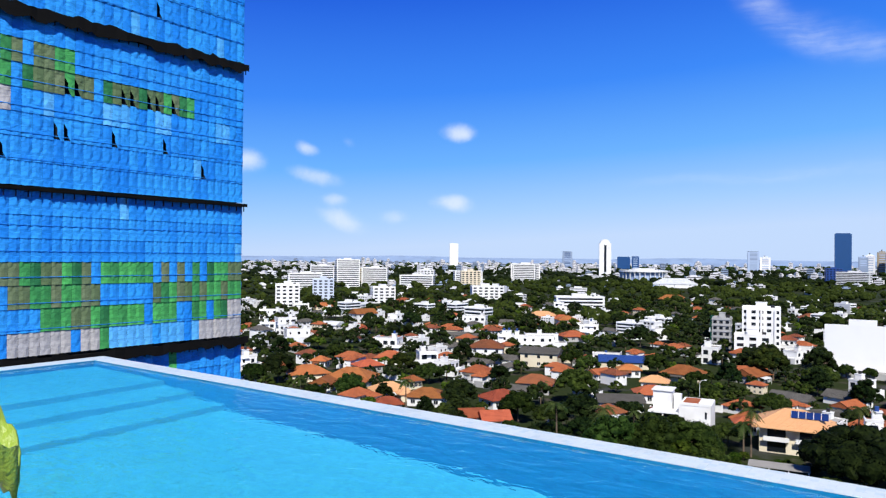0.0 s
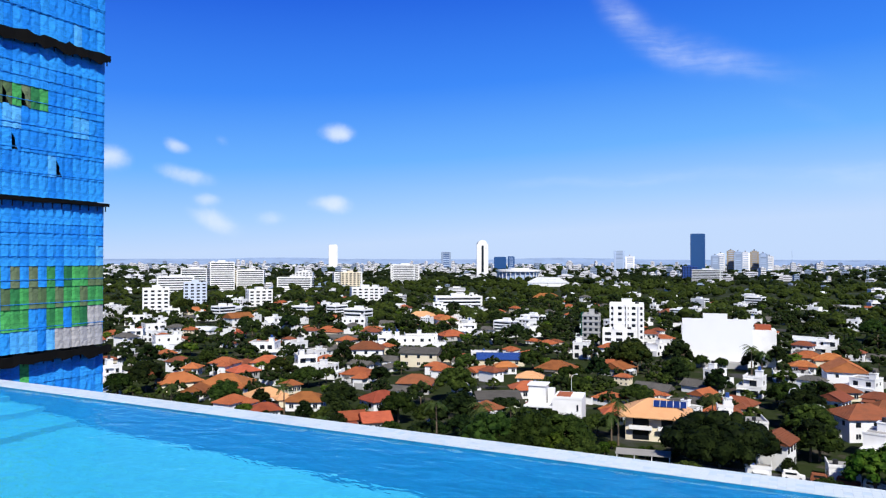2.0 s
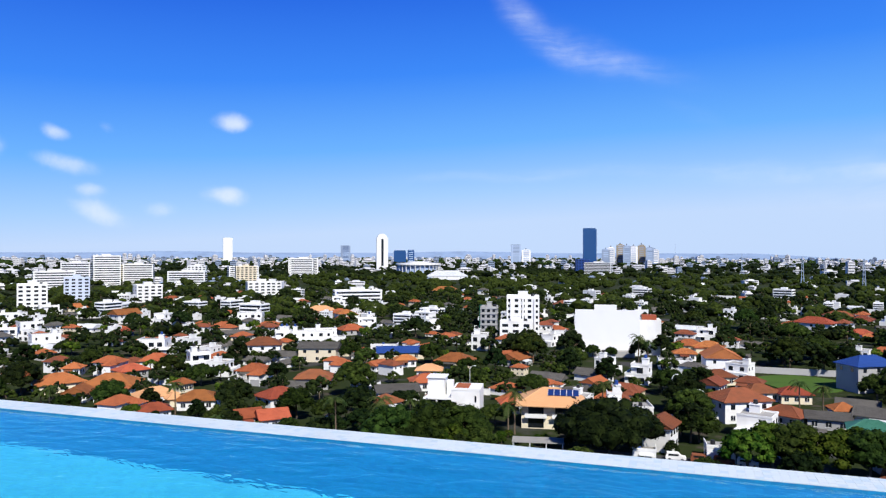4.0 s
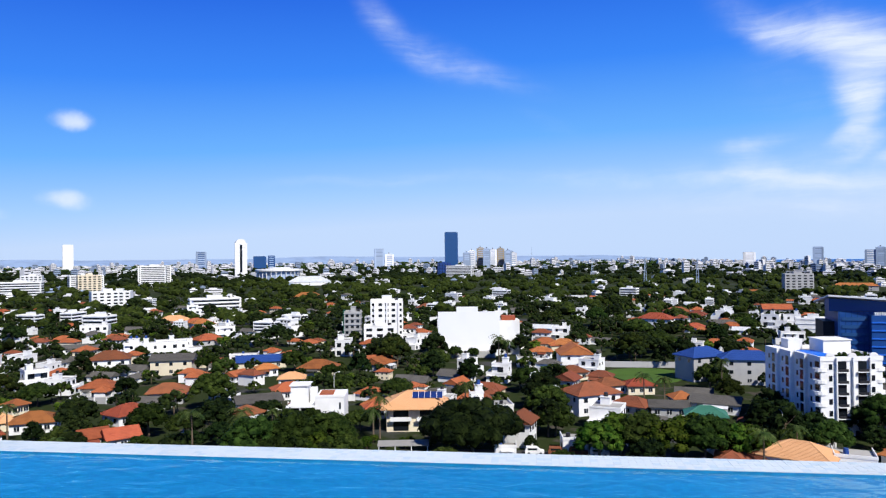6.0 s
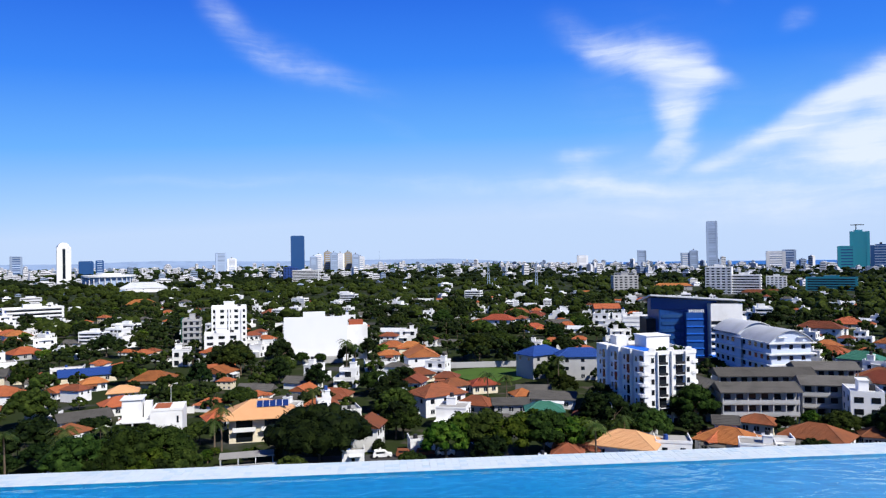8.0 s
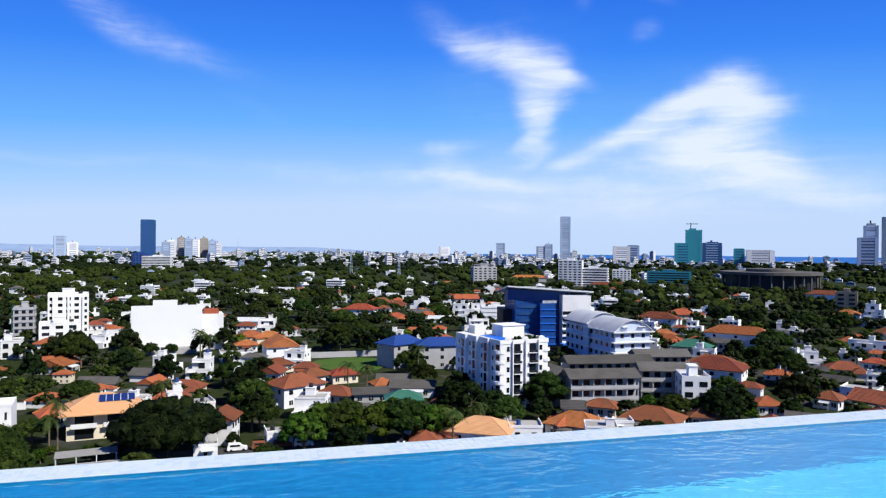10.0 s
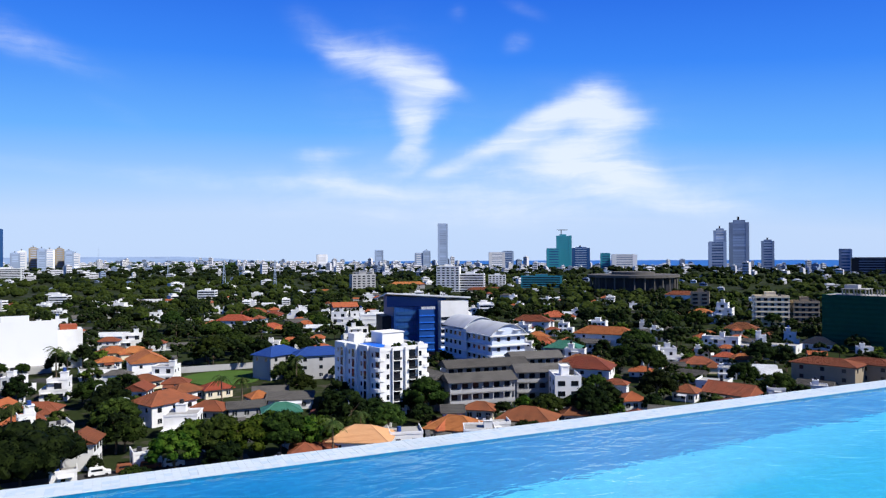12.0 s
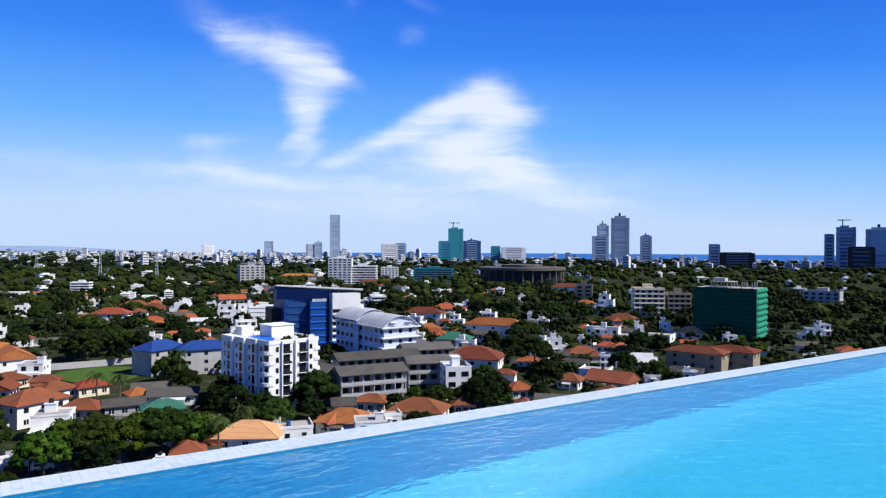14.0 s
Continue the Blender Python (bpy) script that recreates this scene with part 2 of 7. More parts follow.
M = {
    "white": material("white_paint", (0.79, 0.79, 0.78), 0.7, dirt=0.3, scale=0.5, vary=0.08, second=(0.42, 0.41, 0.38), grain=3),
    "plain_white": material("plain_white_paint", (0.76, 0.77, 0.78), 0.7, dirt=0.07, scale=0.3, grain=3),
    "cream": material("cream_paint", (0.72, 0.64, 0.48), 0.75, dirt=0.3, scale=0.5, vary=0.12, second=(0.4, 0.34, 0.25), grain=3),
    "grey_wall": material("grey_render", (0.42, 0.42, 0.42), 0.8, dirt=0.4, scale=0.5, vary=0.15, grain=3),
    "blue_white": material("bluish_paint", (0.52, 0.58, 0.70), 0.7, dirt=0.2, scale=0.4, second=(0.32, 0.36, 0.45), grain=3),
    "beige": material("beige_render", (0.32, 0.265, 0.19), 0.8, dirt=0.3, scale=0.4, grain=3),
    "tile": material("clay_tile", (0.40, 0.125, 0.052), 0.75, dirt=0.65, scale=1.1, vary=0.34, second=(0.20, 0.06, 0.03), hue=0.03, bump=0.5),
    "tile_old": material("weathered_clay_tile", (0.25, 0.080, 0.042), 0.8, dirt=0.55, scale=0.8, vary=0.3, second=(0.09, 0.05, 0.035), hue=0.02, bump=0.5),
    "tile_pale": material("pale_orange_tile", (0.62, 0.34, 0.17), 0.75, dirt=0.25, scale=0.8, second=(0.45, 0.2, 0.08), bump=0.5),
    "sheet_grey": material("asbestos_sheet", (0.125, 0.118, 0.108), 0.8, dirt=0.75, scale=0.8, vary=0.35, second=(0.07, 0.065, 0.06)),
    "sheet_pale": material("pale_metal_sheet", (0.62, 0.64, 0.66), 0.5, dirt=0.35, scale=0.6, vary=0.2),
    "sheet_blue": material("blue_roof_sheet", (0.025, 0.065, 0.24), 0.45, dirt=0.2, scale=0.6),
    "sheet_green": material("green_roof_sheet", (0.05, 0.17, 0.12), 0.5, dirt=0.3, scale=0.6),
    "concrete": material("concrete_slab", (0.36, 0.35, 0.33), 0.85, dirt=0.5, scale=0.4, vary=0.2),
    "asphalt": material("asphalt", (0.055, 0.055, 0.057), 0.9, dirt=0.3, scale=0.2),
    "glass": material("window_glass", (0.012, 0.016, 0.022), 0.12, dirt=0.05, bump=0.0, vary=0.4),
    "glass_blue": material("blue_curtain_glass", (0.02, 0.07, 0.20), 0.15, dirt=0.1, bump=0.0),
    "glass_teal": material("teal_curtain_glass", (0.03, 0.24, 0.30), 0.2, dirt=0.1, bump=0.0),
    "frame": material("painted_frame", (0.7, 0.7, 0.69), 0.5, dirt=0.1),
    "dark_metal": material("dark_metal", (0.035, 0.035, 0.04), 0.5, metal=0.3, dirt=0.3),
    "navy": material("navy_cladding", (0.008, 0.06, 0.24), 0.4, dirt=0.15, scale=0.3),
    "bright_blue": material("blue_awning", (0.02, 0.14, 0.62), 0.5, dirt=0.15),
    "solar": material("solar_cell", (0.012, 0.03, 0.13), 0.15, dirt=0.05, bump=0.0),
    "trunk": material("bark", (0.16, 0.12, 0.085), 0.9, dirt=0.5, scale=2, bump=0.6),
    # One netting in two greens: painted shade here, painted sunlight below.
    "net_shaded": material("shaded_green_netting", (0.006, 0.070, 0.045), 0.75, dirt=0.5, scale=0.5, second=(0.004, 0.05, 0.035), bump=0.5),
    "net_lit": material("lit_green_netting", (0.022, 0.22, 0.135), 0.7, dirt=0.4, scale=0.5, second=(0.01, 0.14, 0.08), bump=0.5),
    "lawn": material("lawn_grass", (0.060, 0.115, 0.020), 0.95, dirt=0.4, scale=0.3, bump=0.4),
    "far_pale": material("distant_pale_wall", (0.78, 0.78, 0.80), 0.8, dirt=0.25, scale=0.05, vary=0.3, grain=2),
    # Grey walls lightened and blued: distance haze painted into the colour.
    "far_haze_grey": material("haze_tinted_grey_wall", (0.31, 0.39, 0.53), 0.6, dirt=0.25, scale=0.05, vary=0.35, grain=2),
    # Mostly the blue of distance haze, put into the hill colour.
    "far_hill": material("haze_painted_hill", (0.24, 0.33, 0.48), 0.95, dirt=0.4, scale=0.03, bump=0.0, grain=1),
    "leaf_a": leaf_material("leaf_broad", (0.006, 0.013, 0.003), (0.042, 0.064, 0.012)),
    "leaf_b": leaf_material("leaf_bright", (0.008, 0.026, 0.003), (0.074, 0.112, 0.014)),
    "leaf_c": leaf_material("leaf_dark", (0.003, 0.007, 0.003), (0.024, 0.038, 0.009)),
    "leaf_palm": leaf_material("leaf_palm", (0.020, 0.038, 0.010), (0.085, 0.105, 0.032)),
}

# ---------- mesh helpers ----------


def box(bm, x0, y0, z0, x1, y1, z1, bevel=0.0):
    vs = [bm.verts.new(p) for p in ((x0, y0, z0), (x1, y0, z0), (x1, y1, z0), (x0, y1, z0), (x0, y0, z1), (x1, y0, z1), (x1, y1, z1), (x0, y1, z1))]
    fs = [bm.faces.new([vs[i] for i in f]) for f in ((3, 2, 1, 0), (4, 5, 6, 7), (0, 1, 5, 4), (1, 2, 6, 5), (2, 3, 7, 6), (3, 0, 4, 7))]
    if bevel:
        bmesh.ops.bevel(bm, geom=list({e for f in fs for e in f.edges}), offset=bevel, segments=1, affect="EDGES")
    return vs


def prism(bm, ring, z0, z1):
    """Upright prism over a ring of (x, y) points, counter-clockwise."""
    a = [bm.verts.new((x, y, z0)) for x, y in ring]
    b = [bm.verts.new((x, y, z1)) for x, y in ring]
    bm.faces.new(a[::-1]), bm.faces.new(b)
    for i in range(len(ring)):
        j = (i + 1) % len(ring)
        bm.faces.new((a[i], a[j], b[j], b[i]))


def quad(bm, *pts):
    return bm.faces.new([bm.verts.new(p) for p in pts])


def mesh_of(name, bm, mat):
    me = bpy.data.meshes.new(name)
    bm.to_mesh(me)
    bm.free()
    me.materials.append(M[mat] if isinstance(mat, str) else mat)
    return me


def part(name, bm, mat, parent, label=""):
    ob = new(name, mesh_of(name, bm, mat))
    ob.parent = parent
    if label:
        ob["label"] = label
    return ob


def thing(name, label, category, group="", kind=""):
    return tagged(new(name), label, category, group, kind)


def solid(name, bm, mat, label, category, kind="structure"):
    return tagged(new(name, mesh_of(name, bm, mat)), label, category, "", kind)

# ---------- ground, sea, roof deck and pool ----------
WATER = 45.5
POOL_L, POOL_R, POOL_N, POOL_F = -9.75, 16.5, 0.9, 5.17
RIM = 0.27


def ground_material():
    m = bpy.data.materials.new("town_ground")
    m.use_nodes = True
    g = Nodes(m.node_tree)
    co = g.add("ShaderNodeTexCoord").outputs["Object"]
    patch = g.noise(co, 0.03, 5, 0.6)
    lots = g.noise(co, 0.11, 3, 0.6)
    fine = g.noise(co, 1.4, 4, 0.65)
    green = g.mix(fine, (0.012, 0.020, 0.007), (0.035, 0.046, 0.015))
    earth = g.mix(fine, (0.035, 0.030, 0.024), (0.085, 0.075, 0.06))
    col = g.mix(g.step(lots, 0.55, 0.68), green, earth)
    col = g.mix(g.step(patch, 0.56, 0.66), col, g.mix(fine, (0.035, 0.035, 0.035), (0.07, 0.07, 0.07)))
    p = g.add("ShaderNodeBsdfPrincipled")
    g.put(p.inputs["Base Color"], col)
    p.inputs["Roughness"].default_value, p.inputs["Specular IOR Level"].default_value = 0.95, 0.03
    b = g.add("ShaderNodeBump")
    b.inputs["Strength"].default_value = 0.5
    g.put(b.inputs["Height"], fine), g.put(p.inputs["Normal"], b.outputs[0])
    out = g.add("ShaderNodeOutputMaterial")
    g.tree.links.new(p.outputs[0], out.inputs[0])
    return m


def sea_material():
    m = bpy.data.materials.new("sea_water")
    m.use_nodes = True
    g = Nodes(m.node_tree)
    co = g.add("ShaderNodeTexCoord").outputs["Object"]
    p = g.add("ShaderNodeBsdfPrincipled")
    g.put(p.inputs["Base Color"], g.mix(g.noise(co, 0.004, 3), (0.006, 0.09, 0.32), (0.010, 0.13, 0.42)))
    p.inputs["Roughness"].default_value = 0.55
    out = g.add("ShaderNodeOutputMaterial")
    g.tree.links.new(p.outputs[0], out.inputs[0])
    return m


def build_ground():
    bm = bmesh.new()
    rings = [0, 60, 200, 500, 1000, 2000, 3300, 4950]
    old = None
    for r in rings:
        ring = [bm.verts.new((r * math.sin(a * math.tau / 96), r * math.cos(a * math.tau / 96), 0)) for a in range(96)] if r else [bm.verts.new((0, 0, 0))] * 96
        if old:
            for i in range(96):
                j = (i + 1) % 96
                bm.faces.new((old[i], ring[i], ring[j]) if old[0] == old[1] else (old[i], ring[i], ring[j], old[j]))
        old = ring
    bmesh.ops.recalc_face_normals(bm, faces=bm.faces[:])
    solid("ground", bm, ground_material(), "town ground of earth, grass and paving", "ground")
    # the sea lies beyond a coast that runs from the right towards the distance
    bm = bmesh.new()
    shore = [(9.0, 4500), (16, 3900), (24, 3500), (34, 3050), (46, 2750), (58, 2600), (72, 2500), (90, 2500), (110, 2700)]
    near = [bearing(a) * d for a, d in shore]
    far = [bearing(a) * 4960 for a, d in shore]
    for i in range(len(shore) - 1):
        quad(bm, *[(p.x, p.y, 0.4) for p in (near[i], near[i + 1], far[i + 1], far[i])])
    bmesh.ops.recalc_face_normals(bm, faces=bm.faces[:])
    solid("water", bm, sea_material(), "blue sea along the horizon", "sea")


def water_material():
    m = bpy.data.materials.new("pool_water")
    m.use_nodes = True
    g = Nodes(m.node_tree)
    co = g.add("ShaderNodeTexCoord").outputs["Object"]
    mp = g.add("ShaderNodeMapping")
    g.put(mp.inputs[0], co)
    mp.inputs[2].default_value, mp.inputs[3].default_value = (0, 0, radians(20)), (1.0, 1.7, 1.0)
    h = g.math("ADD", g.noise(mp.outputs[0], 2.6, 3, 0.5, 0.6), g.math("MULTIPLY", g.noise(mp.outputs[0], 8.0, 2, 0.5, 0.3), 0.22))
    b = g.add("ShaderNodeBump")
    b.inputs["Strength"].default_value, b.inputs["Distance"].default_value = 0.27, 0.05
    g.put(b.inputs["Height"], h)
    p = g.add("ShaderNodeBsdfPrincipled")
    p.inputs["Base Color"].default_value = (0.90, 0.97, 1.0, 1)
    p.inputs["Roughness"].default_value, p.inputs["IOR"].default_value = 0.02, 1.33
    p.inputs["Transmission Weight"].default_value = 1.0
    g.put(p.inputs["Normal"], b.outputs[0])
    out = g.add("ShaderNodeOutputMaterial")
    g.tree.links.new(p.outputs[0], out.inputs[0])
    return m


def mosaic_material(name, a, b, joint, size, rough=0.3):
    """Glazed mosaic: each tile its own shade, fine joints."""
    m = bpy.data.materials.new(name)
    m.use_nodes = True
    g = Nodes(m.node_tree)
    co = g.add("ShaderNodeTexCoord").outputs["Object"]
    sep = g.add("ShaderNodeSeparateXYZ")
    g.put(sep.inputs[0], co)
    com = g.add("ShaderNodeCombineXYZ")
    g.put(com.inputs[0], sep.outputs[0])
    g.put(com.inputs[1], g.math("ADD", sep.outputs[1], sep.outputs[2]))
    sn = g.vector("SNAP")
    g.put(sn.inputs[0], com.outputs[0]), g.put(sn.inputs[1], (size, size, size))
    wn = g.add("ShaderNodeTexWhiteNoise")
    g.put(wn.inputs["Vector"], sn.outputs[0])
    col = g.mix(wn.outputs["Value"], a, b)
    brick = g.add("ShaderNodeTexBrick")
    g.put(brick.inputs["Vector"], com.outputs[0])
    brick.offset = 0.0
    brick.inputs["Scale"].default_value, brick.inputs["Mortar Size"].default_value = 1.0, size * 0.05
    brick.inputs["Brick Width"].default_value, brick.inputs["Row Height"].default_value = size, size
    col = g.mix(g.math("MULTIPLY", brick.outputs["Fac"], 0.6), col, joint)
    stain = g.noise(co, 0.5, 3)
    col = g.mix(g.math("MULTIPLY", g.step(stain, 0.4, 0.7), 0.18), col, joint)
    p = g.add("ShaderNodeBsdfPrincipled")
    g.put(p.inputs["Base Color"], col)
    p.inputs["Roughness"].default_value = rough
    out = g.add("ShaderNodeOutputMaterial")
    g.tree.links.new(p.outputs[0], out.inputs[0])
    return m


# Walls get less sun than the floor; that is painted in as darker mosaic.
M["pool_floor"] = mosaic_material("pool_floor_lit_mosaic", (0.016, 0.24, 0.375), (0.034, 0.30, 0.435), (0.025, 0.21, 0.33), 0.05)
M["pool_wall"] = mosaic_material("pool_wall_shaded_mosaic", (0.0005, 0.115, 0.275), (0.003, 0.165, 0.355), (0.003, 0.115, 0.26), 0.05)


def rim_material():
    """Pale glazed tiles, each with its own faint blue or grey tone."""
    m = bpy.data.materials.new("pale_rim_tile")
    m.use_nodes = True
    g = Nodes(m.node_tree)
    co = g.add("ShaderNodeTexCoord").outputs["Object"]
    info, geo = g.add("ShaderNodeObjectInfo"), g.add("ShaderNodeNewGeometry")
    r = g.math("FRACT", g.math("ADD", g.math("MULTIPLY", info.outputs["Random"], 13.7), geo.outputs["Random Per Island"]))
    col = g.mix(g.step(r, 0.55, 1.0), (0.56, 0.62, 0.64), (0.46, 0.56, 0.62))
    col = g.mix(g.math("MULTIPLY", g.step(g.noise(co, 1.3, 4), 0.45, 0.7), 0.3), col, (0.38, 0.43, 0.44))
    p = g.add("ShaderNodeBsdfPrincipled")
    g.put(p.inputs["Base Color"], col)
    p.inputs["Roughness"].default_value, p.inputs["Specular IOR Level"].default_value = 0.4, 0.25
    out = g.add("ShaderNodeOutputMaterial")
    g.tree.links.new(p.outputs[0], out.inputs[0])
    return m


M["rim_tile"] = rim_material()
M["grout"] = material("tile_grout", (0.58, 0.62, 0.63), 0.8, dirt=0.3)
M["deck"] = material("deck_stone", (0.50, 0.47, 0.42), 0.7, dirt=0.35)


def build_pool():
    deep = 1.25
    x0, x1, y0, y1 = POOL_L, POOL_R, POOL_N, POOL_F
    pool = thing("swimming_pool", "blue mosaic infinity pool filled to the rim on a rooftop", "swimming pool")
    bm = bmesh.new()
    box(bm, x0, y0, WATER - deep - 0.25, x1, y1, WATER - deep)
    part("pool_floor", bm, "pool_floor", pool)
    low, top = WATER - deep - 0.25, WATER + 0.012
    for name, (a, b, c, d), z in (("far_wall", (x0 - RIM, y1, x1 + RIM, y1 + RIM), top), ("end_wall", (x0 - RIM, y0, x0, y1), top),
                                  ("end_wall", (x1, y0, x1 + RIM, y1), top), ("near_wall", (x0 - RIM, y0 - RIM, x1 + RIM, y0), top + 0.06)):
        bm = bmesh.new()
        box(bm, a, b, low, c, d, z)
        part(name, bm, "pool_wall", pool)
    # broad steps along the end of the pool, under water
    for wide, drop in ((1.7, 0.42), (2.3, 0.72), (2.9, 1.0)):
        bm = bmesh.new()
        box(bm, x0 + 0.002, y0 + 0.002, WATER - deep + 0.002, x0 + wide, y1 - 0.002, WATER - drop, 0.012)
        part("pool_step", bm, "pool_floor", pool)
    bm = bmesh.new()
    nx, ny = 130, 24
    grid = [[bm.verts.new((x0 + 0.003 + (x1 - x0 - 0.006) * i / nx, y0 + 0.003 + (y1 - y0 - 0.006) * j / ny, WATER)) for i in range(nx + 1)] for j in range(ny + 1)]
    for j in range(ny):
        for i in range(nx):
            bm.faces.new((grid[j][i], grid[j][i + 1], grid[j + 1][i + 1], grid[j + 1][i]))
    sheet = part("water_surface", bm, water_material(), pool, "clear rippled pool water")
    sheet.visible_shadow = False
    return pool


def build_hotel():
    """The building under the pool: slab, walls and deck."""
    x0, x1, y0, y1 = POOL_L - RIM, POOL_R + RIM, -14.0, POOL_F + RIM
    bm = bmesh.new()
    box(bm, x0 + 0.05, y0 + 0.05, 0, x1 - 0.05, y1 - 0.05, WATER - 1.51)
    solid("wall_tower", bm, "white", "white rendered wall of the hotel below the pool", "wall")
    bm = bmesh.new()
    box(bm, x0, y0, WATER - 1.51, x1, POOL_N - RIM - 0.004, WATER + 0.06)
    solid("floor", bm, "deck", "stone roof deck beside the pool", "floor")
    bm = bmesh.new()
    box(bm, x0, y0 - 0.3, WATER - 1.51, x1, y0 - 0.004, WATER + 3.4)
    solid("wall_back", bm, "white", "white wall behind the roof deck", "wall")




def build_hills():
    """Low wooded hills on the horizon, broken by noise, haze painted in their colour."""
    bm = bmesh.new()
    old = None
    for i in range(121):
        a = -75 + i
        high = 40 + 22 * max(0.0, noise.noise(Vector((a * 0.09, 3.1, 0))) - 0.05) + 3 * noise.noise(Vector((a * 0.5, 0, 1)))
        high *= 1.0 if a < 5 else max(0.0, 1 - (a - 5) / 8)
        p, q = bearing(a) * 4700, bearing(a) * 4930
        row = [bm.verts.new((p.x, p.y, 0.1)), bm.verts.new((q.x, q.y, max(0.2, high)))]
        if old:
            bm.faces.new((old[0], row[0], row[1], old[1]))
        old = row
    solid("backdrop", bm, "far_hill", "low hills along the horizon tinted by painted haze", "hills")


build_ground()
build_hills()
pool = build_pool()
build_hotel()

# ---------- the netted tower next door ----------
TOWER_X, TOWER_Y = -41.0, 32.1
LEDGES = (EYE + 16.9, EYE + 13.4, EYE + 3.65, EYE - 5.6)


def sheet_material(name, colour, other):
    m = bpy.data.materials.new(name)
    m.use_nodes = True
    g = Nodes(m.node_tree)
    co = g.add("ShaderNodeTexCoord").outputs["Object"]
    info = g.add("ShaderNodeObjectInfo")
    geo = g.add("ShaderNodeNewGeometry")
    rnd = g.math("FRACT", g.math("ADD", g.math("MULTIPLY", info.outputs["Random"], 3.7), geo.outputs["Random Per Island"]))
    mp = g.add("ShaderNodeMapping")
    g.put(mp.inputs[0], co)
    mp.inputs[3].default_value = (1, 1.5, 4.5)
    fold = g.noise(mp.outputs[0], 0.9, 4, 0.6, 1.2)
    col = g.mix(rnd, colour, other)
    # Shading of the folds is painted in as a darker tint of the sheet.
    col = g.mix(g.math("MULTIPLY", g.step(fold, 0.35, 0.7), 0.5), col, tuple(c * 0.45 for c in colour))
    p = g.add("ShaderNodeBsdfPrincipled")
    g.put(p.inputs["Base Color"], col)
    p.inputs["Roughness"].default_value, p.inputs["Specular IOR Level"].default_value = 0.5, 0.2
    b = g.add("ShaderNodeBump")
    b.inputs["Strength"].default_value, b.inputs["Distance"].default_value = 0.7, 0.07
    g.put(b.inputs["Height"], fold), g.put(p.inputs["Normal"], b.outputs[0])
    out = g.add("ShaderNodeOutputMaterial")
    g.tree.links.new(p.outputs[0], out.inputs[0])
    return m


# Near-black, for the platform timber and the painted shade of the gaps.
M["timber_gap_black"] = material("black_timber_and_gap", (0.006, 0.006, 0.006), 0.9, dirt=0.4)
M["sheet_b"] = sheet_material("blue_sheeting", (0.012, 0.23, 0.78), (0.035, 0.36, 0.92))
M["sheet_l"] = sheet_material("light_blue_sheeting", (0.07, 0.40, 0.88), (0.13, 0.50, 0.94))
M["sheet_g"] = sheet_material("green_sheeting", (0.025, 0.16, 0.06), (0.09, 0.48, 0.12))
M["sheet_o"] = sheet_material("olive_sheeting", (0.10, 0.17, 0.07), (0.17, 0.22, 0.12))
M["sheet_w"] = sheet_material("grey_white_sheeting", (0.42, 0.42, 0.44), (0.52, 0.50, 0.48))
PANEL_W, PANEL_H = 0.56, 1.42


# the lowest rows of sheeting above the bottom platform, from the far corner: blue, light blue, green, olive, grey-white, mixed greens
SHEET_ROWS = ("wwwwwwlblllblllllgwwbwwwwwwbbbbb", "wwggbggbbgggbgggggGGGGGGbbbbbbbb", "GGGGGGGGGGGGbbbbbbGGGGGGGGGbbbbb", "oogggbgbobobggggggbGGGGGGGGGGGGG")


def sheet_kind(row, col, rnd):
    """Which sheeting hangs in a cell: rows count up from the lowest platform, columns from the far corner."""
    if row < 4 and col < 32:
        k = SHEET_ROWS[row][col]
        if k == "G":
            return "g" if rnd < 0.55 else "o" if rnd < 0.94 else "b"
        return k
    if row == 11 and 21 <= col <= 27 and col != 25 or row == 10 and (7 <= col <= 17 or 19 <= col <= 29 and col != 26):
        return "g" if rnd < 0.5 else "o"
    if row == 9 and (col in (10, 11, 15, 16, 17, 23) or 2 <= col <= 6 and rnd < 0.4):
        return "l"
    if row == 9 and col == 27:
        return "w"
    return "l" if rnd > 0.985 else "b"


def panel_mesh(kind, style, rng):
    """One hanging sheet with slack folds and a slightly loose lower edge; y along the face, x outwards."""
    bm = bmesh.new()
    w, h = PANEL_W - 0.006, PANEL_H + 0.05
    nu, nv = 3, 4
    pts = []
    for j in range(nv + 1):
        rowpts = []
        for i in range(nu + 1):
            u, v = i / nu, j / nv
            x = 0.02 + 0.035 * math.sin(u * math.pi) * (0.4 + rng.random()) + 0.04 * (1 - v) + 0.018 * (rng.random() - 0.5)
            rowpts.append(bm.verts.new((x, -u * w, v * h - (0.05 * rng.random() if j == 0 else 0))))
        pts.append(rowpts)
    torn = style == 2
    for j in range(nv):
        for i in range(nu):
            if torn and (i == 2 and j < 3 or i == 1 and j == 0):
                if (i, j) == (2, 2):
                    bm.faces.new((pts[2][2], pts[3][2], pts[3][3]))
                elif (i, j) == (1, 0):
                    bm.faces.new((pts[0][1], pts[1][1], pts[1][2]))
                continue
            bm.faces.new((pts[j][i + 1], pts[j][i], pts[j + 1][i], pts[j + 1][i + 1]))
    return mesh_of("sheet", bm, "sheet_" + kind)


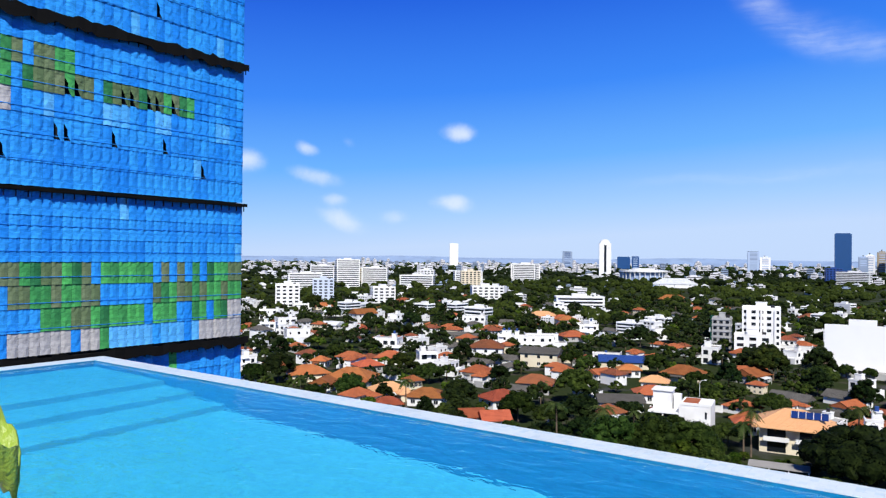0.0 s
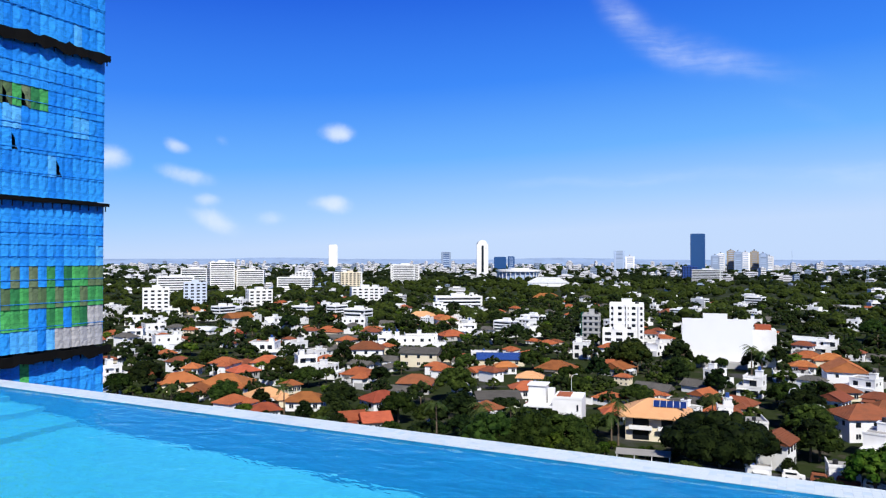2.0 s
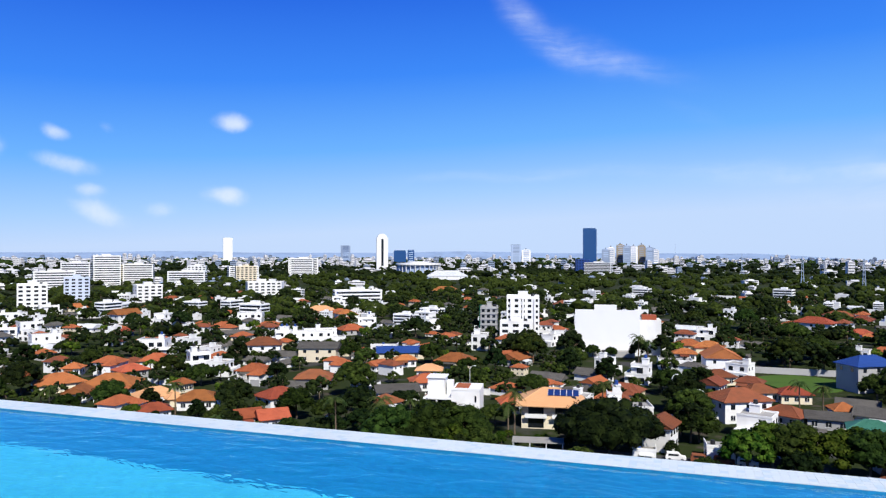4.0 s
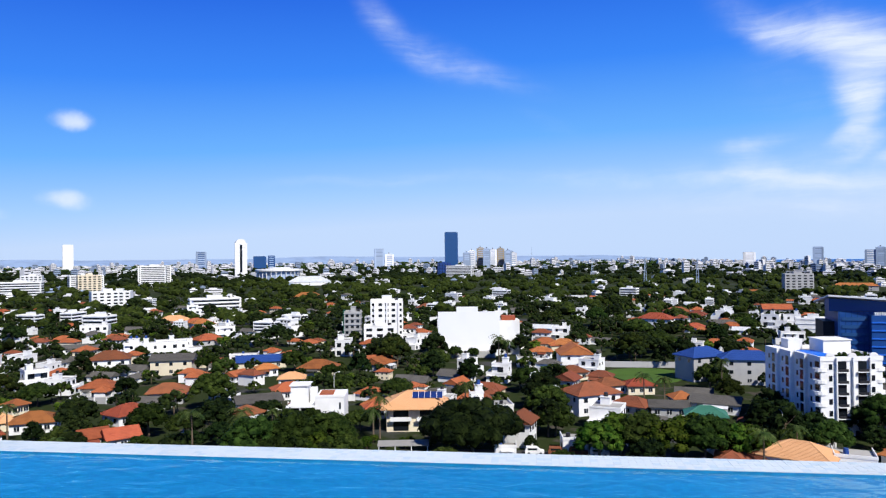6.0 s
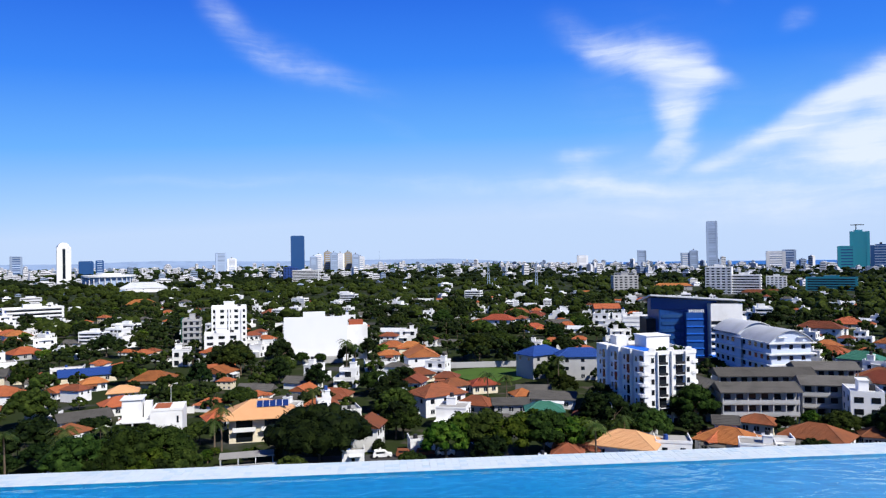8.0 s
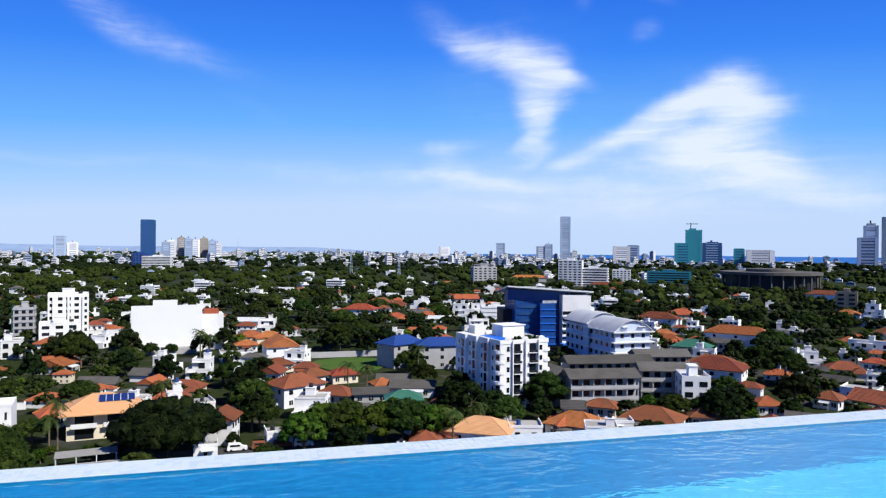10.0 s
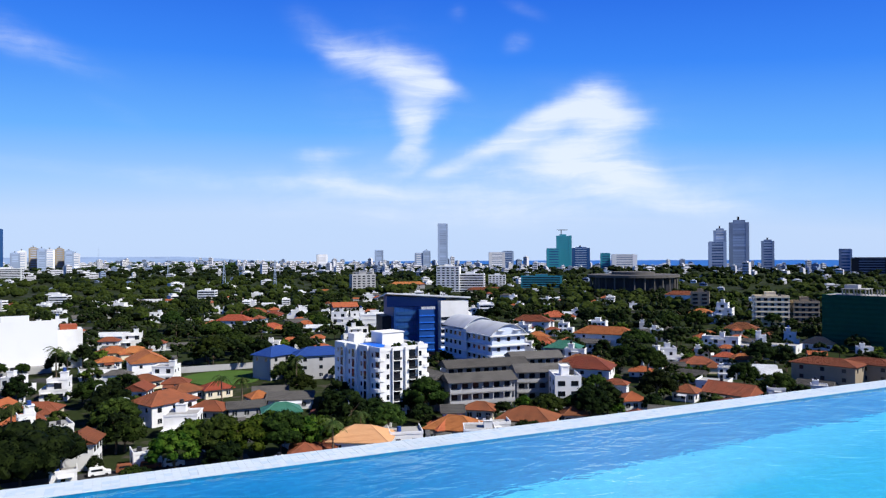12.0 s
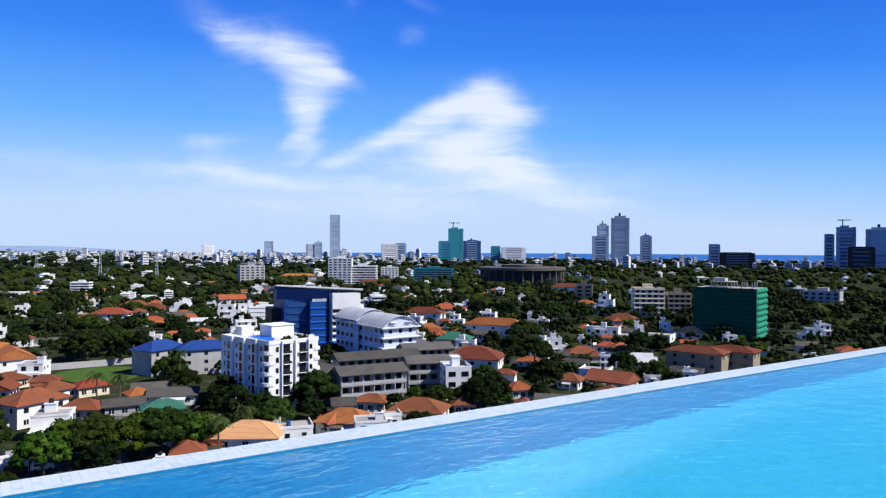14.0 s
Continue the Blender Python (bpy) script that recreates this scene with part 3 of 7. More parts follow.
def build_tower():
    rng = random.Random(7)
    tower = thing("building_under_construction", "concrete tower wrapped in patched blue and green plastic sheeting", "building")
    y1, y0, back = TOWER_Y, -9.0, TOWER_X - 22
    bm = bmesh.new()
    box(bm, back, y0, 0, TOWER_X - 0.35, y1 - 0.3, EYE + 36)
    part("core", bm, "dark_metal", tower, "dark unfinished concrete core")
    bands = [(2.0, LEDGES[3] - 0.45), (LEDGES[3], LEDGES[2] - 0.3), (LEDGES[2], LEDGES[1] - 0.55), (LEDGES[1], LEDGES[1] + 9.6), (LEDGES[1] + 10.2, EYE + 35)]
    # the catch platforms between the bands of sheeting
    for z, deep in ((LEDGES[3] - 0.3, 0.6), (LEDGES[2] - 0.2, 0.3), (LEDGES[1] - 0.35, 0.35), (LEDGES[1] + 9.8, 0.6)):
        bm = bmesh.new()
        box(bm, TOWER_X - 0.4, y0, z - 0.1, TOWER_X + deep, y1 + 0.25, z + 0.1)
        for k in range(64):
            y = y1 - k * 0.62
            box(bm, TOWER_X + deep * 0.6, y, z - 0.45, TOWER_X + deep * 0.6 + 0.05, y + 0.05, z - 0.08)
        part("catch_platform", bm, "timber_gap_black", tower, "dark timber catch platform")
        # Added strip that paints the ragged shaded gap at the platform edge black.
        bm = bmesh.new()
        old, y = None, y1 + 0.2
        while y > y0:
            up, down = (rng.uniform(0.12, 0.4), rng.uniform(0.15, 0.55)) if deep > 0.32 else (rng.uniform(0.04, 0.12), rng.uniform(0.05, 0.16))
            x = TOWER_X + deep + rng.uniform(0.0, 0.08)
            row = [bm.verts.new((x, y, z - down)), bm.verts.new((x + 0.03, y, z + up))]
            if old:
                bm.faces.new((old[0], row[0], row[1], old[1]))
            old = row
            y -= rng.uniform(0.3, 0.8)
        part("ragged_hem", bm, "timber_gap_black", tower, "added black strip standing for a shaded gap")
    bm = bmesh.new()
    for k in range(24):
        y = y1 - 0.4 - k * 1.75
        box(bm, TOWER_X - 0.16, y - 0.04, 1, TOWER_X - 0.08, y + 0.04, EYE + 35.5)
    tagged(part("scaffolding", bm, "dark_metal", tower), kind="stuff")
    meshes = {(k, s): panel_mesh(k, s, rng) for k in "blgow" for s in range(3)}
    far_bm = {k: bmesh.new() for k in "blgow"}
    count = 0
    for b, (lo, hi) in enumerate(bands):
        rows = 7 if b == 1 else 7 if b == 2 else max(1, round((hi - lo) / PANEL_H))
        step = (hi - lo) / rows
        for r in range(rows):
            row = r if b == 1 else r + 6 if b == 2 else 20 + r
            for c in range(72):
                y, z = y1 - c * PANEL_W, lo + r * step
                kind = sheet_kind(row, c, rng.random()) if b in (1, 2) else "b" if rng.random() > 0.04 else "l" if b > 2 else "g"
                if b == 3 and (r == 3 and c in (4, 5, 9, 10, 11) or r == 4 and c in (4, 10, 11)):
                    continue
                near = c < 34 and (b == 1 or b == 2 and row < 9) 
                style = 2 if rng.random() < 0.012 and b > 1 else rng.choice((0, 1))
                if row == 10 and c in (9, 11, 12, 14, 15, 20, 21) or row == 8 and c in (16, 21, 22) or row == 7 and c in (5, 27):
                    style = 2
                m = Matrix.Translation((TOWER_X + (0.07 if b == 0 else 0.0), y, z)) @ Matrix.Diagonal((1, 1, step / PANEL_H, 1))
                if near and count < 300:
                    ob = new("sheet", meshes[kind, style])
                    ob.parent, ob.matrix_basis = tower, m
                    count += 1
                else:
                    bm = far_bm[kind]
                    seen = {v.index: bm.verts.new(m @ v.co) for v in meshes[kind, style].vertices}
                    for f in meshes[kind, style].polygons:
                        bm.faces.new([seen[i] for i in f.vertices])
        # the narrow return face at the far corner
        bm = far_bm["b"]
        n = max(2, int((hi - lo) / 1.6))
        for r in range(n):
            za, zb = lo + (hi - lo) * r / n, lo + (hi - lo) * (r + 1) / n
            for c in range(30):
                xa, xb = TOWER_X + 0.02 - c * 0.7, TOWER_X + 0.02 - (c + 1) * 0.7
                quad(bm, (xb, y1 + 0.02, za), (xa, y1 + 0.02, za), (xa, y1 + 0.03, zb), (xb, y1 + 0.03, zb))
    for k, bm in far_bm.items():
        if len(bm.verts):
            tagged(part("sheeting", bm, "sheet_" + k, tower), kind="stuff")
        else:
            bm.free()
    for z in [lo + i * PANEL_H for lo, hi in bands[1:4] for i in range(1, int((hi - lo) / PANEL_H))]:
        bm = bmesh.new()
        box(bm, TOWER_X + 0.07, y0, z - 0.015, TOWER_X + 0.10, y1, z + 0.015)
        part("tie_rail", bm, "sheet_b", tower)
    return tower


build_tower()

# ---------- kinds of houses ----------
PROTOS = {}
TAKEN = []
SIGHTLINES = []


def put_thing(key, maker, x, y, turn=0.0, scale=1.0, z=0.0):
    """Place a thing of a kind: the first is built, the others are copies."""
    m = pose(x, y, z, 0, 0, turn) @ Matrix.Scale(scale, 4)
    if key not in PROTOS:
        PROTOS[key] = maker()
        PROTOS[key].matrix_basis = m
        return PROTOS[key]
    ob = PROTOS[key]
    keep = ob.matrix_basis.copy()
    ob.matrix_basis = Matrix.Identity(4)
    c = copy_thing(ob, m)
    ob.matrix_basis = keep
    return c


def windows_on(parent, side, span, depth, z, n, w=1.1, h=1.3, mat="glass", name="window", frame=False):
    """A row of n windows on one side (s, n, e, w) of a box that is span wide and depth deep, standing at the origin."""
    for i in range(n):
        u = (i + 0.5) / n - 0.5
        bm = bmesh.new()
        if side in "sn":
            s = -1 if side == "s" else 1
            x, y = u * span, s * depth / 2
            box(bm, x - w / 2, y - 0.06, z, x + w / 2, y + 0.06, z + h)
        else:
            s = -1 if side == "w" else 1
            x, y = s * span / 2, u * depth
            box(bm, x - 0.06, y - w / 2, z, x + 0.06, y + w / 2, z + h)
        win = part(name, bm, mat, parent)
        if frame:
            bm = bmesh.new()
            if side in "sn":
                box(bm, x - w / 2 - 0.12, y - 0.12, z - 0.14, x + w / 2 + 0.12, y + 0.12, z - 0.004)
                box(bm, x - 0.04, y - 0.1, z + 0.002, x + 0.04, y + 0.1, z + h)
            else:
                box(bm, x - 0.12, y - w / 2 - 0.12, z - 0.14, x + 0.12, y + w / 2 + 0.12, z - 0.004)
                box(bm, x - 0.1, y - 0.04, z + 0.002, x + 0.1, y + 0.04, z + h)
            part("sill", bm, "frame", win)


def roof_bm(w, d, z, rise, over=0.7, hip=True, thick=0.16, ridge=None):
    """A hipped or gabled roof with thickness, ridge along x, ribbed by tile courses."""
    bm = bmesh.new()
    W, D = w / 2 + over, d / 2 + over
    r = max(0.3, W - D) if hip else W
    r = ridge if ridge is not None else r
    e = [(-W, -D, z), (W, -D, z), (W, D, z), (-W, D, z)]
    a, b = (-r, 0, z + rise), (r, 0, z + rise)

    def slope(p0, p1, q1, q0):
        """Tile courses: each course is lifted a little over the next."""
        n = max(4, int((Vector(q0) - Vector(p0)).length / 0.55))
        P0, P1, Q0, Q1 = (Vector(v) for v in (p0, p1, q0, q1))
        for i in range(n):
            s, t = i / n, (i + 1) / n
            A, B, C, D2 = P0.lerp(Q0, s), P1.lerp(Q1, s), P1.lerp(Q1, t), P0.lerp(Q0, t)
            up = Vector((0, 0, 0.07))
            quad(bm, A + up, B + up, C, D2)
            quad(bm, A, B, B + up, A + up)
    slope(e[0], e[1], b, a), slope(e[2], e[3], a, b)
    slope(e[1], e[2], b, b), slope(e[3], e[0], a, a)
    lo = [(x, y, zz - thick) for x, y, zz in e]
    for i in range(4):
        j = (i + 1) % 4
        quad(bm, lo[i], lo[j], e[j], e[i])
    quad(bm, *lo[::-1])
    # ridge and hip caps
    for p, q in ((a, b), (e[0], a), (e[3], a), (e[1], b), (e[2], b)):
        P, Q = Vector(p), Vector(q)
        if (Q - P).length < 0.5:
            continue
        side = (Q - P).cross(Vector((0, 0, 1))).normalized() * 0.16
        u = Vector((0, 0, 0.16))
        quad(bm, P - side, Q - side, Q + u, P + u)
        quad(bm, Q + side, P + side, P + u, Q + u)
    return bm


def tile_house(w, d, floors, roof, wall, wing=False, hip=True, label="", pitch=0.52):
    h = 3.0 * floors
    colour = {"tile": "orange clay tile", "tile_old": "weathered red tile", "sheet_grey": "grey sheet", "tile_pale": "pale orange tile", "sheet_pale": "pale metal sheet", "sheet_blue": "blue metal sheet", "sheet_green": "green metal sheet"}[roof]
    ob = thing("house", label or f"{wall.replace('_', ' ')} walled house with a {'hipped' if hip else 'gabled'} {colour} roof", "house", "houses of the town")
    bm = bmesh.new()
    box(bm, -w / 2, -d / 2, 0, w / 2, d / 2, h)
    if wing:
        box(bm, w * 0.12, -d / 2 - d * 0.55, 0, w / 2 - 0.4, -d / 2 - 0.002, h - 0.5)
    part("wall", bm, wall, ob)
    rise = (d / 2 + 0.7) * pitch
    part("roof", roof_bm(w, d, h + 0.002, rise, hip=hip), roof, ob)
    if wing:
        bm = roof_bm(d * 0.6, w * 0.36, h - 0.5, w * 0.13, hip=True)
        bmesh.ops.transform(bm, matrix=pose(w * 0.31 - 0.2, -d * 0.72, 0, 0, 0, 90), verts=bm.verts[:])
        part("wing_roof", bm, roof, ob)
    if not hip:
        for s in (-1, 1):
            bm = bmesh.new()
            quad(bm, (s * w / 2, -d / 2, h), (s * w / 2, d / 2, h), (s * w / 2, 0, h + rise * 0.86))
            part("gable", bm, wall, ob)
    for f in range(floors):
        z = 0.9 + 3 * f
        windows_on(ob, "s", w * (0.55 if wing else 1), d, z, 2 if wing else 3, w=1.3, frame=(f == 0))
        if not wing and f == floors - 1:
            windows_on(ob, "e", w, d, z, 2)
            windows_on(ob, "w", w, d, z, 2)
    return ob


def white_house(w, d, style, wall="white"):
    """Flat-roofed modern villa: stepped white volumes, parapets, terrace, dark openings."""
    ob = thing("house", "white flat-roofed modern villa with stepped terraces and dark openings", "house", "houses of the town")
    top = 7.2
    bm = bmesh.new()
    box(bm, -w / 2, -d / 2, 0, w / 2, d / 2, 3.6)
    a, b = (-w / 2 + 0.02, w * 0.18) if style % 2 else (-w * 0.2, w / 2 - 0.02)
    box(bm, a, -d / 2 + (1.6 if style > 1 else 0.02), 3.602, b, d / 2 - 0.02, top)
    part("wall", bm, wall, ob)
    bm = bmesh.new()
    s0 = a + 0.8 if style % 2 else b - 3.6
    box(bm, s0, -0.5, top, s0 + 2.8, 2.6, top + 2.4)
    box(bm, s0 - 0.2, -0.7, top + 2.402, s0 + 3.0, 2.8, top + 2.6)
    part("stair_tower", bm, wall, ob)
    bm = bmesh.new()
    y0 = -d / 2 + (1.6 if style > 1 else 0.02)
    for x0, y0_, x1, y1 in ((a - 0.15, y0 - 0.15, b + 0.15, y0 + 0.15), (a - 0.15, d / 2 - 0.2, b + 0.15, d / 2 + 0.1), (a - 0.15, y0 + 0.152, a + 0.1, d / 2 - 0.202), (b - 0.1, y0 + 0.152, b + 0.15, d / 2 - 0.202)):
        box(bm, x0, y0_, top + 0.002, x1, y1, top + 0.55)
    part("parapet", bm, wall, ob)
    bm = bmesh.new()
    box(bm, a + 0.1, y0 + 0.152, top + 0.004, b - 0.1, d / 2 - 0.202, top + 0.05)
    part("roof", bm, "concrete", ob)
    bm = bmesh.new()
    rail = (b + 0.2, w / 2) if style % 2 else (-w / 2, a - 0.2)
    box(bm, rail[0], -d / 2, 3.602, rail[1], -d / 2 + 0.12, 4.6)
    part("balustrade", bm, wall, ob)
    windows_on(ob, "s", w, d, 0.5, 3, w=2.0, h=2.2)
    bm = bmesh.new()
    bmesh.ops.create_cone(bm, cap_ends=True, segments=12, radius1=0.75, radius2=0.65, depth=1.3, matrix=Matrix.Translation((s0 + 1.4, 1.0, top + 3.26)))
    part("water_tank", bm, "dark_metal", ob)
    n = 2
    for i in range(n):
        bm = bmesh.new()
        x = a + (b - a) * (i + 0.5) / n
        box(bm, x - 1.0, y0 - 0.05, 4.3, x + 1.0, y0 + 0.1, 6.3)
        part("window", bm, "glass", ob)
    windows_on(ob, "e" if not style % 2 else "w", w, d * 0.7, 4.6, 2)
    return ob


def block(w, d, floors, wall="white", bands=True, n=6, label="", category="building", name="apartment_block"):
    """A plain storeyed block with window rows, slab edges, parapet and a roof hut."""
    ob = thing(name, label or f"{wall.replace('_', ' ')} {floors}-storey block with rows of windows", category, "blocks of the town")
    h = floors * 3.1
    bm = bmesh.new()
    box(bm, -w / 2, -d / 2, 0, w / 2, d / 2, h)
    part("wall", bm, wall, ob)
    for f in range(floors):
        z = f * 3.1
        if bands:
            bm = bmesh.new()
            box(bm, -w / 2 - 0.35, -d / 2 - 0.35, z + 2.85, w / 2 + 0.35, d / 2 + 0.35, z + 3.12)
            part("slab_edge", bm, wall, ob)
        if n > 8:
            for side, sp in (("s", w), ("w", w), ("e", w)):
                windows_on(ob, side, sp, d, z + 0.95, 1, w=(w if side == "s" else d) * 0.92, h=1.4, name="window_band")
        else:
            windows_on(ob, "s", w, d, z + 0.95, n, w=w / n * 0.55, h=1.5)
            windows_on(ob, "w", w, d, z + 0.95, 2, w=1.4, h=1.5)
    bm = bmesh.new()
    for x0, y0, x1, y1 in ((-w / 2, -d / 2, w / 2, -d / 2 + 0.2), (-w / 2, d / 2 - 0.2, w / 2, d / 2), (-w / 2, -d / 2 + 0.202, -w / 2 + 0.2, d / 2 - 0.202), (w / 2 - 0.2, -d / 2 + 0.202, w / 2, d / 2 - 0.202)):
        box(bm, x0, y0, h + 0.03, x1, y1, h + 1.0)
    part("parapet", bm, wall, ob)
    bm = bmesh.new()
    box(bm, -w * 0.15, -d * 0.1, h + 0.002, w * 0.15, d * 0.3, h + 3.0)
    box(bm, -w * 0.15 - 0.2, -d * 0.1 - 0.2, h + 3.002, w * 0.15 + 0.2, d * 0.3 + 0.2, h + 3.2)
    part("roof_hut", bm, wall, ob)
    bm = bmesh.new()
    bmesh.ops.create_cone(bm, cap_ends=True, segments=12, radius1=1.0, radius2=1.0, depth=1.6, matrix=Matrix.Translation((w * 0.3, d * 0.2, h + 0.83)))
    part("water_tank", bm, "dark_metal", ob)
    return ob


# ---------- trees ----------


def tube(bm, path, radii, sides=6):
    rings = []
    for i, p in enumerate(path):
        p = Vector(p)
        ahead = (Vector(path[min(i + 1, len(path) - 1)]) - Vector(path[max(i - 1, 0)])).normalized()
        q = ahead.to_track_quat("Z", "Y")
        rings.append([bm.verts.new(p + q @ Vector((math.cos(a * math.tau / sides) * radii[i], math.sin(a * math.tau / sides) * radii[i], 0))) for a in range(sides)])
    for r0, r1 in zip(rings, rings[1:]):
        for i in range(sides):
            j = (i + 1) % sides
            bm.faces.new((r0[i], r0[j], r1[j], r1[i]))
    bm.faces.new(rings[0][::-1]), bm.faces.new(rings[-1])


ICO_V, ICO_F, BALL_V, BALL_F = [], [], [], []


def ico_template():
    """Rough balls at two levels of detail, the cores of leaf clumps."""
    for level, V, F in ((1, ICO_V, ICO_F), (2, BALL_V, BALL_F)):
        bm = bmesh.new()
        bmesh.ops.create_icosphere(bm, subdivisions=level, radius=1.0)
        bm.verts.index_update()
        V.extend([v.co.copy() for v in bm.verts])
        F.extend([tuple(v.index for v in f.verts) for f in bm.faces])
        bm.free()


ico_template()


def raw_mesh(name, verts, faces, mat):
    me = bpy.data.meshes.new(name)
    me.from_pydata(verts, [], faces)
    me.materials.append(M[mat])
    return me


def broad_tree(seed, height, spread, leaf, flat=0.72, blobs=60, leaves=54, core=0.62):
    """A tapered trunk with limbs, and a crown of leaf clumps with gaps."""
    rng = random.Random(seed)
    ob = thing("tree", {"leaf_a": "broad-leaved green tree with an uneven crown", "leaf_b": "bright green leafy tree with a full crown", "leaf_c": "dark green tree with a dense crown"}[leaf], "tree", "trees of the town")
    bm = bmesh.new()
    tube(bm, [(0, 0, 0), (0.1, 0.05, height * 0.25), (0.0, 0.2, height * 0.5), (0.2, 0.1, height * 0.8)], [0.38, 0.3, 0.22, 0.06])
    for k in range(6):
        a, r = k * 1.05 + rng.random(), spread * (0.45 + 0.25 * rng.random())
        tube(bm, [(0, 0.1, height * (0.32 + 0.04 * k)), (math.cos(a) * r * 0.5, math.sin(a) * r * 0.5, height * (0.5 + 0.03 * k)), (math.cos(a) * r, math.sin(a) * r, height * (0.62 + 0.04 * k))], [0.16, 0.11, 0.04], 5)
    part("trunk", bm, "trunk", ob)
    verts, faces = [], []
    for b in range(blobs):
        a, u, v = rng.random() * math.tau, math.sqrt(rng.random()), rng.random()
        lift = math.sqrt(max(0.0, 1 - u * u))
        c = Vector((math.cos(a) * u * spread, math.sin(a) * u * spread, height * (1 - flat) + height * flat * (0.35 + 0.58 * lift * (0.45 + 0.55 * v)) - 0.12 * height * u))
        rad = spread * (0.19 + 0.14 * rng.random())
        n0 = len(verts)
        V, F = (ICO_V, ICO_F) if leaves < 20 else (BALL_V, BALL_F)
        for p in V:
            verts.append(c + Vector((p.x, p.y, p.z * 0.8)) * rad * (core + 0.34 * rng.random()))
        faces.extend([tuple(i + n0 for i in f) for f in F])
        for _ in range(leaves):
            d = Vector((rng.gauss(0, 1), rng.gauss(0, 1), rng.gauss(0.35, 0.9))).normalized()
            p = c + Vector((d.x, d.y, d.z * 0.8)) * rad * (0.75 + 0.4 * rng.random())
            q = (d + Vector((rng.uniform(-.7, .7), rng.uniform(-.7, .7), rng.uniform(-.3, .9)))).normalized().to_track_quat("Z", "Y")
            s = (0.10 + 0.20 * rng.random()) * (2.0 if leaves < 20 else 1.0)
            n0 = len(verts)
            for ux, uy in ((-s, -s * 0.6), (s * 0.3, -s), (s, s * 0.5), (-s * 0.4, s)):
                verts.append(p + q @ Vector((ux, uy, 0.12 * ux * uy)))
            faces.append((n0, n0 + 1, n0 + 2, n0 + 3))
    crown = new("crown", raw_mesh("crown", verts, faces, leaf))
    crown.parent = ob
    return ob


def palm_tree(seed, height):
    rng = random.Random(seed)
    ob = thing("palm_tree", "tall coconut palm with drooping feathery fronds", "palm tree", "palms of the town")
    bm = bmesh.new()
    lean = rng.uniform(-1.2, 1.2)
    path = [(lean * (i / 6) ** 2, 0.3 * lean * (i / 6), height * i / 6) for i in range(7)]
    tube(bm, path, [0.26 - 0.02 * i for i in range(7)])
    part("trunk", bm, "trunk", ob)
    top = Vector(path[-1])
    verts, faces = [], []
    for k in range(17):
        a, rise, length = k * 2.4 + rng.random() * 0.4, rng.uniform(-0.3, 1.0), rng.uniform(2.6, 3.8)
        out = Vector((math.cos(a), math.sin(a), 0))
        side = Vector((-math.sin(a), math.cos(a), 0))
        mid = [top + out * length * s + Vector((0, 0, length * (rise * s - (0.75 + 0.3 * rise) * s * s))) for s in (0, 0.2, 0.4, 0.6, 0.8, 1.0)]
        for i in range(5):
            for sgn in (-1, 1):
                for f in (0.0, 0.5):
                    p, q = mid[i].lerp(mid[i + 1], f), mid[i].lerp(mid[i + 1], f + 0.42)
                    reach = 0.75 * math.sin(math.pi * (0.12 + 0.8 * (i + f) / 5)) + 0.1
                    tip = q + side * sgn * reach + out * 0.25 - Vector((0, 0, reach * 0.55))
                    n0 = len(verts)
                    verts.extend((p, q, tip))
                    faces.append((n0, n0 + 1, n0 + 2))
    crown = new("fronds", raw_mesh("fronds", verts, faces, "leaf_palm"))
    crown.parent = ob
    return ob


TREES = [
    ("t0", lambda: broad_tree(1, 9.5, 4.6, "leaf_a")), ("t1", lambda: broad_tree(2, 12.0, 5.6, "leaf_c", 0.78)),
    ("t2", lambda: broad_tree(3, 8.0, 4.0, "leaf_b", 0.75)), ("t3", lambda: broad_tree(4, 13.0, 6.6, "leaf_a", 0.66, 76)),
    ("t4", lambda: broad_tree(5, 10.5, 4.0, "leaf_c", 0.85)), ("t5", lambda: broad_tree(6, 6.0, 3.2, "leaf_b", 0.85, 40)),
    ("t6", lambda: broad_tree(7, 11.0, 7.2, "leaf_a", 0.62, 84)),
]
PALMS = [("p0", lambda: palm_tree(11, 11.0)), ("p1", lambda: palm_tree(12, 8.5)), ("p2", lambda: palm_tree(13, 13.0))]


def tree(kind, x, y, scale=1.0, turn=0.0):
    key, maker = (TREES if kind[0] == "t" else PALMS)[int(kind[1])]
    return put_thing(key, maker, x, y, turn, scale)


HOUSES = [
    ("h0", lambda: tile_house(13, 9, 1, "tile", "white")), ("h1", lambda: tile_house(12, 8.5, 2, "tile", "white", True)),
    ("h2", lambda: tile_house(15, 9, 1, "tile_old", "cream", True)), ("h3", lambda: tile_house(11, 8, 2, "tile", "cream")),
    ("h4", lambda: tile_house(16, 8, 1, "sheet_grey", "white", False, False)), ("h5", lambda: tile_house(12, 8, 2, "tile_old", "white")),
    ("h6", lambda: white_house(13, 10, 0)), ("h7", lambda: white_house(11, 9, 1)), ("h8", lambda: white_house(15, 11, 2)),
    ("h9", lambda: white_house(12, 12, 3)), ("h10", lambda: tile_house(18, 8, 1, "sheet_pale", "white", False, False)),
    ("h11", lambda: block(14, 11, 3, "white", True, 4)), ("h12", lambda: tile_house(10, 7, 1, "tile", "white", False, False)),
    ("h13", lambda: tile_house(14, 8, 2, "sheet_grey", "white", False, True)),
    ("h14", lambda: block(22, 13, 4, "white", True, 9)), ("h15", lambda: block(18, 12, 5, "cream", False, 5)),
]


# ---------- landmarks ----------


